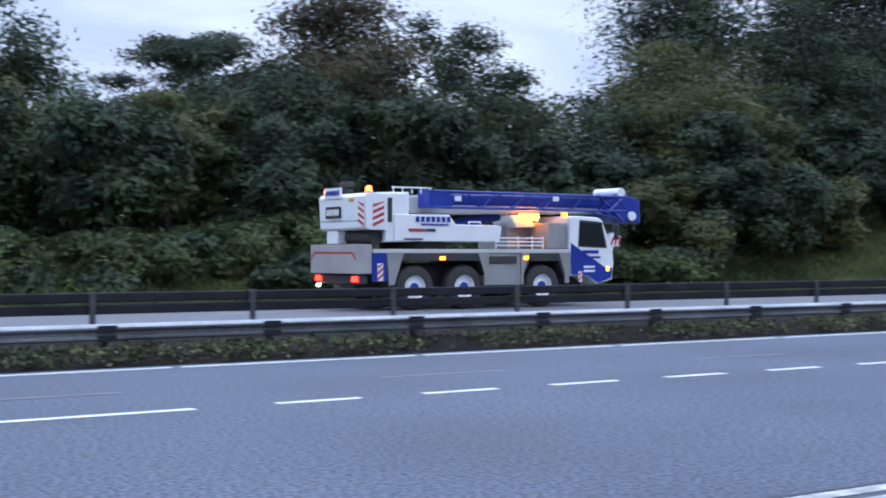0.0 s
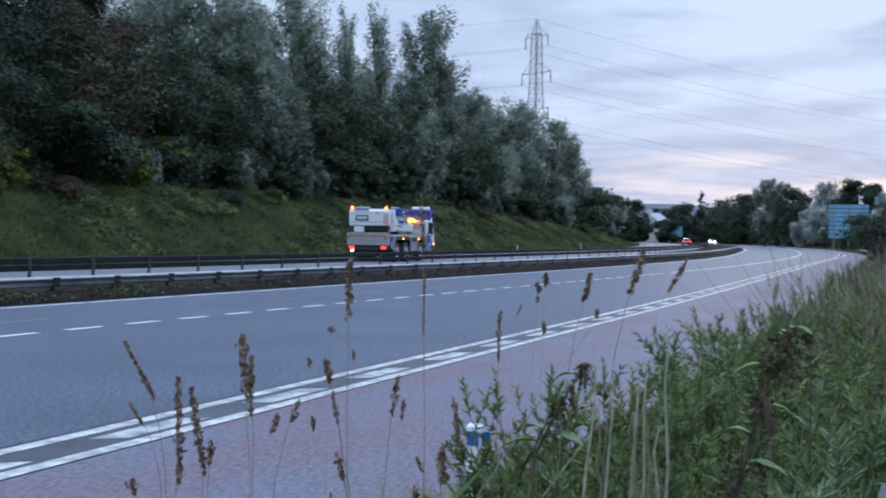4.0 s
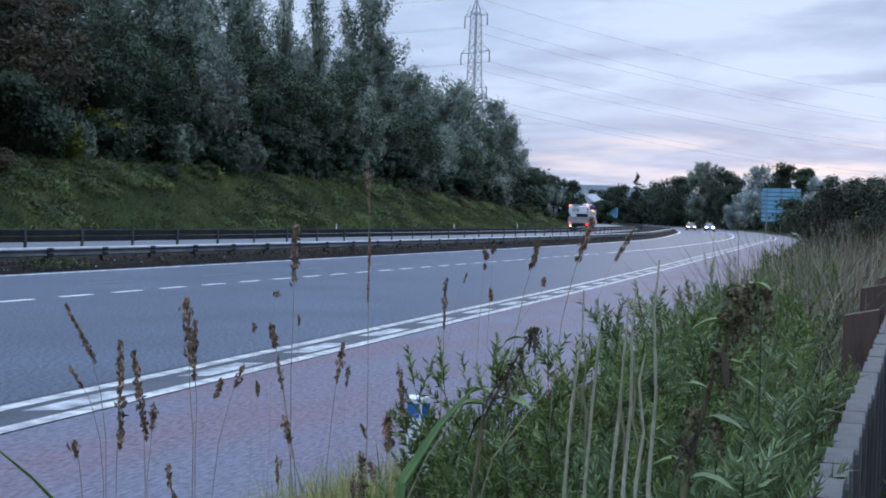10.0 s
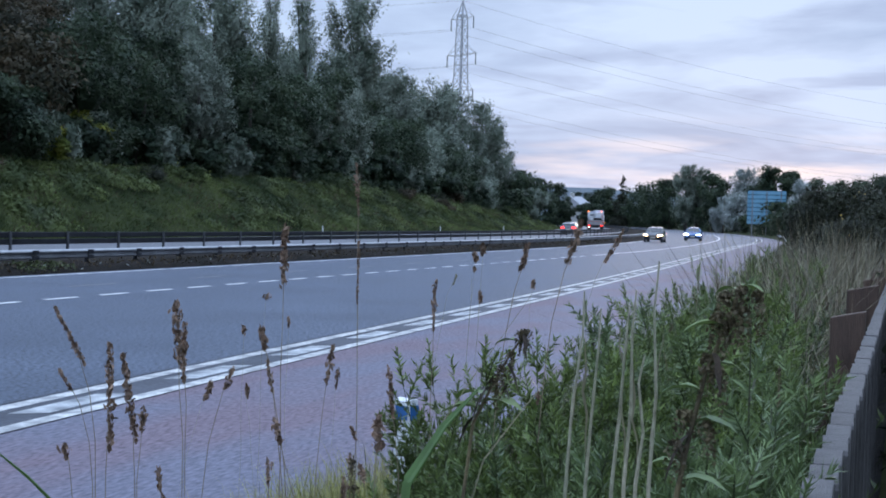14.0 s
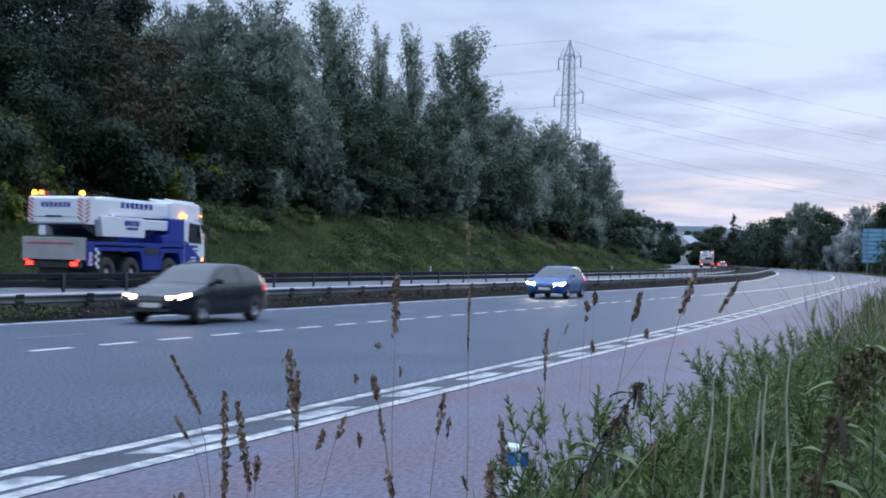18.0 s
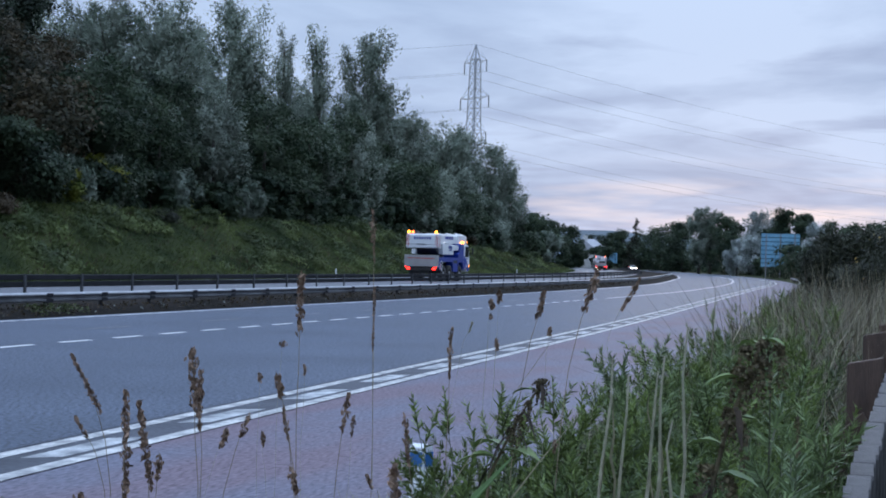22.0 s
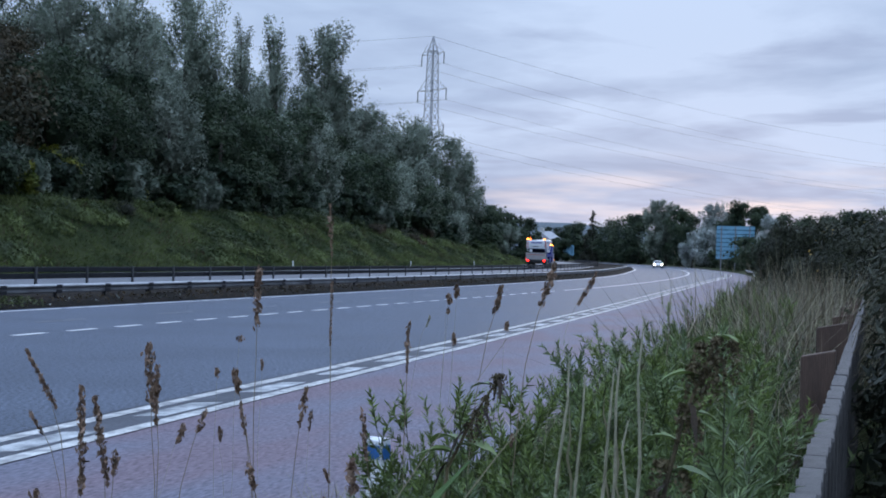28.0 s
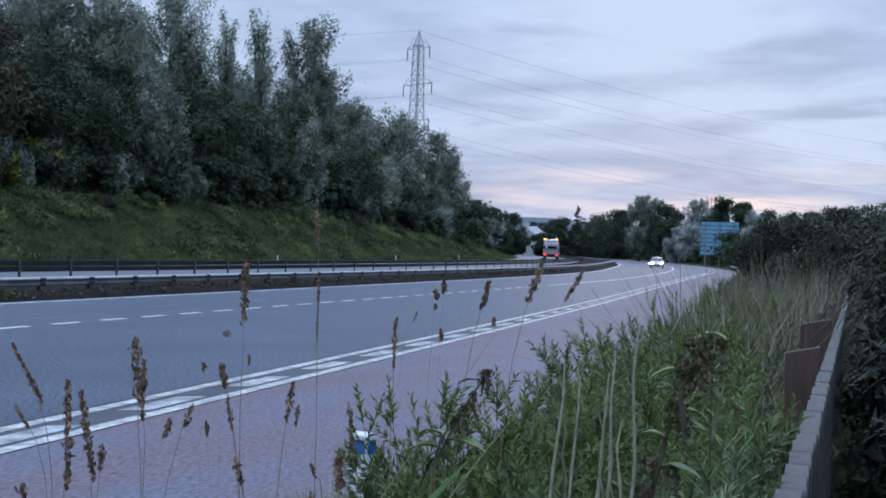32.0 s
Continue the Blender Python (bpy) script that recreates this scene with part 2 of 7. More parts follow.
for key, name, light, dark, patch, part_light in (
        ("oak", "dark_leaf", (0.056, 0.078, 0.041), (0.020, 0.035, 0.021), 0.38, 0.30),
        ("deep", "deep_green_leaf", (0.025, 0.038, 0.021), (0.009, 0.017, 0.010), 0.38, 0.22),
        ("brown", "browning_leaf", (0.098, 0.074, 0.042), (0.038, 0.044, 0.028), 0.5, 0.30),
        ("olive", "olive_leaf", (0.125, 0.128, 0.044), (0.040, 0.056, 0.026), 0.35, 0.30),
        ("willow", "grey_willow_leaf", (0.29, 0.325, 0.26), (0.072, 0.098, 0.068), 0.45, 0.30),
        ("pale", "silver_leaf", (0.42, 0.45, 0.43), (0.17, 0.20, 0.18), 0.7, 0.30),
        ("gorse", "gorse_leaf", (0.043, 0.047, 0.026), (0.014, 0.018, 0.011), 1.4, 0.15),
        ("bramble", "bramble_leaf", (0.084, 0.110, 0.040), (0.024, 0.040, 0.017), 0.22, 0.30),
        ("bank", "bank_green", (0.134, 0.164, 0.058), (0.032, 0.048, 0.020), 0.22, 0.30),
        ("yellow", "yellowing_leaf", (0.24, 0.23, 0.035), (0.10, 0.13, 0.03), 0.8, 0.30),
        ("bracken", "brown_bracken", (0.090, 0.064, 0.038), (0.036, 0.032, 0.019), 0.3, 0.25)):
    LEAF[key] = material(name, light, 0.55, color2=dark, scale=patch, fine=4, bump=0, per_island=0.12, per_object=0.2, spec=0.15, through=part_light, spread=0.34)

# ---- the course of the road ----
BEND_AT, BEND_RADIUS = 125.0, 900.0
EDGE_TABLE = ((40, 19.4), (60, 18.5), (90, 16.6), (125, 16.0))     # line along the central reserve
LANE_TABLE = ((36, 14.1), (60, 12.7), (90, 10.4), (125, 10.0))     # lane line


def smooth_table(s, table):
    return float(np.interp(s, [a for a, _ in table], [b for _, b in table]))


def edge_at(s):
    return np.mean([smooth_table(s + d, EDGE_TABLE) for d in (-14, -7, 0, 7, 14)])


def lane_at(s):
    return np.mean([smooth_table(s + d, LANE_TABLE) for d in (-14, -7, 0, 7, 14)])


def widening(s):
    """The carriageway opens out round the bend."""
    u = min(1.0, max(0.0, (s - 115) / 75))
    return u * u * (3 - 2 * u)


def kerb_at(s):
    return 6.6 - 1.4 * widening(s)


def near_edge(s):
    return edge_at(s) + 1.7 * widening(s)


def rise(s):
    """Height of the carriageway along the road."""
    if s < 25:
        return 0.0
    return 0.0052 * (s - 45) if s > 65 else 0.0052 * (s - 25) ** 2 / 80


def on_road(s, e, z=0.0):
    """World place of the point s metres along and e metres across the road."""
    if s <= BEND_AT:
        return Vector((s, e, rise(s) + z))
    a = min(s - BEND_AT, 560) / BEND_RADIUS
    over = max(0.0, s - BEND_AT - 560)
    x, y = BEND_AT + (BEND_RADIUS - e) * math.sin(a), BEND_RADIUS - (BEND_RADIUS - e) * math.cos(a)
    return Vector((x + over * math.cos(a), y + over * math.sin(a), rise(s) + z))


def road_pose(s, e, back=False, z=0.0):
    a = min(max(0.0, s - BEND_AT), 560) / BEND_RADIUS
    slope = math.atan2(rise(s + 3) - rise(s - 3), 6)
    p = on_road(s, e, z)
    return Matrix.Translation(p) @ Matrix.Rotation(a + (math.pi if back else 0), 4, "Z") @ Matrix.Rotation(slope if back else -slope, 4, "Y")


FAR_LIFT = 0.15     # the far carriageway lies a little higher
BANK = ((-60, 1.6), (0, 1.9), (20, 2.2), (40, 3.0), (57, 3.7), (77, 4.4), (130, 4.4), (200, 3.0), (260, 2.4), (400, 2.0))


def ground_height(s, e):
    """Height of the land above the carriageway's level."""
    edge = edge_at(s)
    far = e - edge
    if far > 21.0:                                   # the bank beyond the far carriageway
        u = min(1.0, (far - 21.0) / 9.0)
        h = smooth_table(s, BANK) * u * u * (3 - 2 * u)
        return h - 0.03 + FAR_LIFT + max(0, far - 35) * 0.02
    if far > 8.8:
        return FAR_LIFT - 0.06
    if far > -18:
        return -0.06 if e > 2.4 else 0.22 * min(1.0, (2.4 - e) / 2.4)
    if e > 2.4:
        return -0.06
    u = min(1.0, (2.4 - e) / 2.4)
    return 0.22 * u


# ---- mesh helpers ----
def mesh_of(bm, name, mat, smooth=False):
    me = bpy.data.meshes.new(name)
    bm.to_mesh(me)
    bm.free()
    for m in (mat if isinstance(mat, (list, tuple)) else [mat]):
        me.materials.append(m)
    if smooth:
        me.polygons.foreach_set("use_smooth", [True] * len(me.polygons))
    return me


def part(name, bm, mat, parent=None, label="", smooth=False, m=None):
    ob = new(name, mesh_of(bm, name, mat, smooth) if isinstance(bm, bmesh.types.BMesh) else bm)
    if parent:
        ob.parent = parent
    if m is not None:
        ob.matrix_basis = m
    if label:
        ob["label"] = label
    return ob


def raw(name, verts, faces, mat, parent=None, label="", smooth=False):
    me = bpy.data.meshes.new(name)
    me.from_pydata([tuple(v) for v in verts], [], faces)
    me.materials.append(mat)
    if smooth:
        me.polygons.foreach_set("use_smooth", [True] * len(me.polygons))
    ob = new(name, me)
    if parent:
        ob.parent = parent
    if label:
        ob["label"] = label
    return ob


def box(bm, lo, hi, bevel=0.0, m=None):
    """A box between two corners, with its edges rounded off, added to bm."""
    made = bmesh.ops.create_cube(bm, size=1.0)["verts"]
    c, d = [(a + b) / 2 for a, b in zip(lo, hi)], [b - a for a, b in zip(lo, hi)]
    for v in made:
        v.co = Vector((c[0] + v.co.x * d[0], c[1] + v.co.y * d[1], c[2] + v.co.z * d[2]))
        if m is not None:
            v.co = m @ v.co
    if bevel:
        edges = {ed for v in made for ed in v.link_edges}
        bmesh.ops.bevel(bm, geom=list(edges), offset=bevel, segments=2, affect="EDGES", profile=0.6)
    return bm


def tube(bm, a, b, r, r2=None, sides=8):
    """A round bar from a to b."""
    a, b = Vector(a), Vector(b)
    d = b - a
    made = bmesh.ops.create_cone(bm, cap_ends=True, segments=sides, radius1=r, radius2=r if r2 is None else r2, depth=d.length)["verts"]
    m = Matrix.Translation((a + b) / 2) @ d.to_track_quat("Z", "Y").to_matrix().to_4x4()
    for v in made:
        v.co = m @ v.co
    return bm


def prism(bm, outline, y0, y1, bevel=0.0):
    """An outline of (x, z) pushed from y0 to y1."""
    lo = [bm.verts.new((x, y0, z)) for x, z in outline]
    hi = [bm.verts.new((x, y1, z)) for x, z in outline]
    fs = [bm.faces.new(lo), bm.faces.new(hi[::-1])]
    n = len(lo)
    for i in range(n):
        fs.append(bm.faces.new((lo[i], hi[i], hi[(i + 1) % n], lo[(i + 1) % n])))
    bmesh.ops.recalc_face_normals(bm, faces=fs)
    if bevel:
        bmesh.ops.bevel(bm, geom=list({e for f in fs for e in f.edges}), offset=bevel, segments=2, affect="EDGES", profile=0.6)
    return bm


def strip(name, s_values, across, z, mat, parent=None, label="", thick=0.0):
    """A ribbon along the road between the offsets across(s) = (low, high)."""
    verts, faces = [], []
    for s in s_values:
        lo, hi = across(s)
        verts += [on_road(s, lo, z), on_road(s, hi, z)]
    for i in range(len(s_values) - 1):
        faces.append((2 * i, 2 * i + 2, 2 * i + 3, 2 * i + 1))
    return raw(name, verts, faces, mat, parent, label)


LONG = [-70 + 2.5 * i for i in range(80)] + [130 + 5 * i for i in range(115)]

# ---- ground and carriageways ----
s_lines = [-1500, -600, -250] + [-120 + 4 * i for i in range(70)] + [160 + 8 * i for i in range(60)] + [660, 720, 800, 1000, 1400, 2200]
e_lines = [-2500, -1000, -400, -200, -100, -60, -40, -25, -15, -10, -7, -5, -3.5, -2, -1, 0, 0.8, 1.6, 2.4, 2.6, 6, 10, 16, 19.9, 20.3, 27, 28, 34,
           39.5, 40.5, 41.5, 42.5, 43.5, 44.5, 45.5, 46.5, 47.5, 48.5, 49.5, 52, 56, 62, 70, 85, 110, 160, 260, 420]
verts, faces = [], []
for s in s_lines:
    shift = edge_at(s) - 19.4
    for e in e_lines:
        ee = e + shift * min(1, max(0, (e - 3) / 14))
        p = on_road(s, ee, ground_height(s, ee))
        if ee > 41 or ee < -3:
            p.z += 0.25 * noise.noise(Vector((p.x * 0.25, p.y * 0.25, 0))) * min(1, (abs(ee) - 3) / 30)
        verts.append(p)
w = len(e_lines)
for i in range(len(s_lines) - 1):
    for j in range(w - 1):
        faces.append((i * w + j, (i + 1) * w + j, (i + 1) * w + j + 1, i * w + j + 1))
tagged(raw("ground", verts, faces, GRASS_SOIL, smooth=True), "rough grassy ground of verges and banks beside the road", "ground", kind="structure")
near_road = tagged(strip("road", LONG, lambda s: (kerb_at(s) - 0.25, near_edge(s) + 0.45), 0.0, ASPHALT), "dark damp asphalt carriageway with white lines", "road", kind="structure")
far_road = tagged(strip("road", LONG, lambda s: (edge_at(s) + 8.7, edge_at(s) + 20.6), FAR_LIFT, ASPHALT_FAR), "pale worn asphalt of the far carriageway", "road", kind="structure")
shoulder = tagged(strip("pavement", LONG, lambda s: (2.3, kerb_at(s) - 0.25), -0.004, RED_TARMAC), "dull red tarmac hard shoulder beside the carriageway", "hard shoulder", kind="structure")


def dash_marks(parent, name, s0, s1, period, length, offset, width, mat, z=0.006, slant=0.0):
    s = s0
    while s < s1:
        n = max(1, int(length / 2.5))
        vs, fs = [], []
        for k in range(n + 1):
            u = s + length * k / n
            o = offset(u)
            vs += [on_road(u + slant, o - width / 2, z), on_road(u, o + width / 2, z)]
        fs = [(2 * k, 2 * k + 2, 2 * k + 3, 2 * k + 1) for k in range(n)]
        raw(name, vs, fs, mat, parent)
        s += period


# lane line of short marks, then solid round the bend
strip("lane_line", [5.87 - 2.5 * i for i in range(20, -1, -1)], lambda s: (lane_at(s) - 0.085, lane_at(s) + 0.085), 0.006, LANE_PAINT, near_road)
dash_marks(near_road, "lane_mark", 6.87, 72, 2.0, 1.12, lane_at, 0.17, LANE_PAINT)
strip("lane_line", [74 + 2 * i for i in range(180)], lambda s: (lane_at(s) - 0.08, lane_at(s) + 0.08), 0.006, LANE_PAINT, near_road)
dash_marks(near_road, "old_lane_mark", -20.0, 80, 5.9, 2.2, lambda s: lane_at(s) + 2.15, 0.11, OLD_PAINT)
dash_marks(near_road, "edge_mark", -40.0, 330, 4.35, 4.2, near_edge, 0.18, LANE_PAINT)
# the double line and the blocks between its lines
strip("kerb_line", LONG[8:], lambda s: (kerb_at(s) - 0.085, kerb_at(s) + 0.085), 0.006, LINE_PAINT, near_road)
strip("kerb_line", LONG[8:], lambda s: (kerb_at(s) - 0.74, kerb_at(s) - 0.57), 0.006, LINE_PAINT, shoulder)
strip("tar_band", LONG[8:], lambda s: (kerb_at(s) - 0.56, kerb_at(s) - 0.10), 0.003, DARK_TAR, near_road)
dash_marks(near_road, "kerb_block", -21.0, 150, 2.8, 1.45, lambda s: kerb_at(s) - 0.35, 0.27, BLOCK_PAINT, slant=0.22)
strip("tar_seam", LONG[8:], lambda s: (kerb_at(s) + 0.13, kerb_at(s) + 0.165), 0.005, DARK_TAR, near_road)
# far carriageway lines
dash_marks(far_road, "lane_mark", -40, 260, 9.0, 2.0, lambda s: edge_at(s) + 13.2, 0.12, LINE_PAINT, FAR_LIFT + 0.006)
strip("edge_line", LONG, lambda s: (edge_at(s) + 9.1, edge_at(s) + 9.25), FAR_LIFT + 0.006, LINE_PAINT, far_road)
strip("edge_line", LONG, lambda s: (edge_at(s) + 18.0, edge_at(s) + 18.15), FAR_LIFT + 0.006, LINE_PAINT, far_road)


# ---- safety barriers on the central reserve ----
def quads(name, centre, right, up, mat, parent=None, label=""):
    """Pointed leaves: one rhombus, folded on its rib, for each centre with its half axes."""
    n = len(centre)
    co = np.empty((n, 4, 3), np.float32)
    co[:, 0], co[:, 1], co[:, 2], co[:, 3] = centre - up, centre + right, centre + up, centre - right
    me = bpy.data.meshes.new(name)
    me.vertices.add(4 * n)
    me.vertices.foreach_set("co", co.ravel())
    me.loops.add(4 * n)
    me.loops.foreach_set("vertex_index", np.arange(4 * n, dtype=np.int32))
    me.polygons.add(n)
    me.polygons.foreach_set("loop_start", np.arange(0, 4 * n, 4, dtype=np.int32))
    me.update(calc_edges=True)
    me.materials.append(mat)
    ob = new(name, me)
    if parent:
        ob.parent = parent
    if label:
        ob["label"] = label
    return ob


def blades(name, centre, right, up, mat, parent=None):
    """Small pointed leaves, one triangle each, for the crowns of trees."""
    n = len(centre)
    co = np.empty((n, 3, 3), np.float32)
    co[:, 0], co[:, 1], co[:, 2] = centre - up * 0.8 - right, centre - up * 0.5 + right, centre + up * 1.2
    me = bpy.data.meshes.new(name)
    me.vertices.add(3 * n)
    me.vertices.foreach_set("co", co.ravel())
    me.loops.add(3 * n)
    me.loops.foreach_set("vertex_index", np.arange(3 * n, dtype=np.int32))
    me.polygons.add(n)
    me.polygons.foreach_set("loop_start", np.arange(0, 3 * n, 3, dtype=np.int32))
    me.update(calc_edges=True)
    me.materials.append(mat)
    ob = new(name, me)
    if parent:
        ob.parent = parent
    return ob


def unit(v):
    return v / np.maximum(np.linalg.norm(v, axis=-1, keepdims=True), 1e-6)


def central_reserve():
    """The earth strip under the near barrier and the gravel between the two barriers."""
    rng = random.Random(4)
    cols = [0.42, 0.6, 0.85, 1.1, 1.45, 1.9, 2.6, 3.6, 5.0, 6.6, 7.6, 8.72]
    hs = [0.012, 0.12, 0.18, 0.22, 0.21, 0.17, 0.13, 0.13, 0.14, 0.14, 0.15, 0.155]
    vs, fs = [], []
    line = [-60 + 0.6 * i for i in range(340)] + [144 + 4 * i for i in range(90)]
    for s in line:
        for c, h in zip(cols, hs):
            j = rng.uniform(0.75, 1.3) if 0.5 < c < 2.5 else 1
            vs.append(on_road(s, edge_at(s) + c + 1.7 * widening(s) * max(0.0, 1 - c / 6), h * j))
    n = len(cols)
    for i in range(len(line) - 1):
        for j in range(n - 1):
            fs.append((i * n + j, (i + 1) * n + j, (i + 1) * n + j + 1, i * n + j + 1))
    tagged(raw("central_reserve", vs, fs, EARTH, smooth=True), "dark bare earth strip between the two carriageways", "central reserve", kind="structure")


def near_barrier():
    """A low corrugated beam on posts, its lengths lapped at the posts."""
    root = tagged(new("crash_barrier"), "low grey corrugated steel crash barrier with dark lapped joints", "crash barrier")
    prof = [(0.00, 0.50), (-0.015, 0.515), (-0.05, 0.50), (-0.075, 0.46), (-0.075, 0.43), (-0.02, 0.385), (-0.02, 0.335), (-0.075, 0.31), (-0.075, 0.28), (-0.05, 0.255), (0.0, 0.25)]
    s, k = -42.0 - 2.2, 0
    while s < 330:
        step = 2.85 if s < 130 else 5.7
        vs, fs = [], []
        for u in (s, s + step):
            for d, h in prof:
                vs.append(on_road(u, near_edge(u) + 1.25 + d, h + 0.11))
        n = len(prof)
        for j in range(n - 1):
            fs.append((j, n + j, n + j + 1, j + 1))
        # light and shade by colour: dark beam face below, bright lip on top
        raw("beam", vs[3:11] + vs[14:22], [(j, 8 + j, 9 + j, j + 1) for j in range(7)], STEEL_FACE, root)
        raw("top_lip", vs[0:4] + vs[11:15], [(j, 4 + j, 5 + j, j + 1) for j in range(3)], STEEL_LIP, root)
        if s < 140:
            bm = bmesh.new()
            box(bm, (-0.05, 0.02, -0.3), (0.05, 0.10, 0.58))
            part("post", bm, STEEL_DARK, root, m=road_pose(s, near_edge(s) + 1.25))
            bm = bmesh.new()
            for d, h in ((-0.082, 0.555), (-0.082, 0.40)):
                box(bm, (-0.16, d - 0.006, h - 0.05), (0.16, d + 0.006, h + 0.05), 0.004)
            part("lap_joint", bm, STEEL_DARK, root, m=road_pose(s, near_edge(s) + 1.25))
        s += step
        k += 1


def far_barrier():
    """Two dark box rails on square posts."""
    root = tagged(new("crash_barrier"), "tall dark double-rail steel crash barrier on grey square posts", "crash barrier")
    s = -60.0 + 0.35
    while s < 340:
        step = 3.62 if s < 200 else 7.24
        for z0, z1 in ((0.71, 0.91), (0.46, 0.66)):
            vs = []
            for u in (s, s + step):
                o = edge_at(u) + 8.1
                vs += [on_road(u, o - 0.07, z0), on_road(u, o - 0.09, z0 + 0.02), on_road(u, o - 0.09, z1 - 0.02), on_road(u, o - 0.07, z1), on_road(u, o + 0.07, z1), on_road(u, o + 0.07, z0)]
            fs = [(j, 6 + j, 6 + (j + 1) % 6, (j + 1) % 6) for j in range(6)]
            raw("rail", vs, fs, STEEL_DARK, root)
        bm = bmesh.new()
        box(bm, (-0.06, -0.16, -0.3), (0.06, -0.092, 0.93), 0.008)
        part("post", bm, STEEL_POST, root, m=road_pose(s, edge_at(s) + 8.1))
        s += step


MOSS = material("green_moss", (0.095, 0.115, 0.035), 0.8, color2=(0.04, 0.055, 0.02), scale=1.2, fine=20, bump=0, per_island=0.4)


def reserve_litter():
    """Dead leaves, moss and stones over the earth strip."""
    rng = np.random.default_rng(2)
    for n, mat, words, size in ((6500, LEAF["bracken"], "dead brown leaves and twigs on the central reserve", 0.05), (24000, MOSS, "low green weeds and moss on the central reserve", 0.045), (350, LEAF["pale"], "pale litter and stones on the central reserve", 0.035)):
        s = -10 + 130 * rng.random(n) ** 1.9
        o = 0.44 + 0.9 * rng.random(n)
        if words.startswith("low green"):
            ok = (np.array([noise.noise(Vector((a * 0.25, 0, 7))) for a in s]) > -0.15) & (s < 34)
            s, o = s[ok], o[ok]
        keep = np.array([on_road(a, near_edge(a) + b, float(np.interp(b, (0.42, 0.6, 0.85, 1.1, 1.45), (0.02, 0.12, 0.18, 0.22, 0.21)))) for a, b in zip(s, o)])
        keep[:, 2] += rng.random(len(keep)) ** 1.5 * 0.12
        axis = unit(rng.normal(size=(len(keep), 3)) + np.array([0, -0.4, 0.3]))
        nrm = unit(np.cross(axis, rng.normal(size=(len(keep), 3))))
        z = (0.5 + rng.random(len(keep)))[:, None] * size
        tagged(quads("litter", keep, nrm * z * 0.5, axis * z, mat), words, "litter", kind="stuff")


central_reserve()
reserve_litter()
near_barrier()
far_barrier()


# ---- trees ----
TREE_LOOK = {
    # leaf kind, share of trunk below the crown, lowest width, leaf half length, half width, upward sweep, words
    "oak": ("oak", 0.02, 0.75, 0.17, 0.105, 0.1, "tall dark green broadleaf tree in a roadside wood"),
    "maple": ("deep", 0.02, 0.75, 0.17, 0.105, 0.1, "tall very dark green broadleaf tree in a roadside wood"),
    "brown": ("brown", 0.02, 0.75, 0.17, 0.105, 0.1, "broadleaf tree turning brown in a roadside wood"),
    "olive": ("olive", 0.0, 0.95, 0.155, 0.090, 0.2, "broad rounded olive-green tree with yellowing top"),
    "willow": ("willow", 0.04, 0.6, 0.19, 0.072, 0.7, "tall grey-green willow tree with feathery foliage"),
    "spire": ("willow", 0.04, 0.5, 0.17, 0.050, 0.9, "slender grey-green willow tree with upright spires"),
    "pine": ("oak", 0.35, 0.35, 0.20, 0.095, 0.0, "dark pine tree with flat layered foliage standing behind"),
    "light": ("willow", 0.1, 0.6, 0.19, 0.11, 0.1, "small open-crowned green tree against the sky"),
    "conifer": ("gorse", 0.0, 1.0, 0.22, 0.09, 0.0, "dark pointed conifer beyond the bend of the road"),
    "gorse": ("gorse", 0.0, 0.9, 0.07, 0.02, 0.6, "dense dark green gorse bush on the verge"),
    "bramble": ("bramble", 0.0, 1.0, 0.12, 0.06, 0.2, "low green bramble bush on the bank"),
    "mound": ("bank", 0.0, 1.0, 0.13, 0.06, 0.2, "spreading mound of green bramble on the bank"),
    "bracken": ("bracken", 0.0, 1.0, 0.14, 0.05, 0.3, "clump of brown bracken on the bank"),
    "yellow": ("yellow", 0.0, 0.8, 0.14, 0.08, 0.2, "small yellowing bush at the edge of the wood"),
    "pale": ("pale", 0.05, 0.7, 0.20, 0.07, 0.5, "pale silver-leaved tree beside the far bend"),
}


def lump_shape():
    """A ball of 80 faces, from which the shaded inside of every leafy clump is shaped."""
    bm = bmesh.new()
    bmesh.ops.create_icosphere(bm, subdivisions=2, radius=1.0)
    co = np.array([v.co[:] for v in bm.verts])
    fs = np.array([[v.index for v in f.verts] for f in bm.faces])
    bm.free()
    return co, fs


LUMP_CO, LUMP_FACES = lump_shape()


def inner_foliage(centres, sizes, ways, mat, parent, rng):
    """The dense inside of a crown: uneven lumps, one for each clump of leaves."""
    vs, fs = [], []
    for k, (c, size) in enumerate(zip(centres, sizes)):
        co = LUMP_CO * rng.uniform(0.78, 1.18, len(LUMP_CO))[:, None] * size
        if ways is not None:
            q = np.array(Vector(ways[k]).to_track_quat("Z", "Y").to_matrix())
            co = co @ q.T
        co = co + c
        co[:, 2] = np.maximum(co[:, 2], 0.05)
        vs.append(co)
        fs.append(LUMP_FACES + k * len(LUMP_CO))
    vs, fs = np.concatenate(vs), np.concatenate(fs)
    me = bpy.data.meshes.new("inner_foliage")
    me.from_pydata(vs.tolist(), [], fs.tolist())
    me.materials.append(mat)
    ob = new("inner_foliage", me)
    ob.parent = parent
    return ob


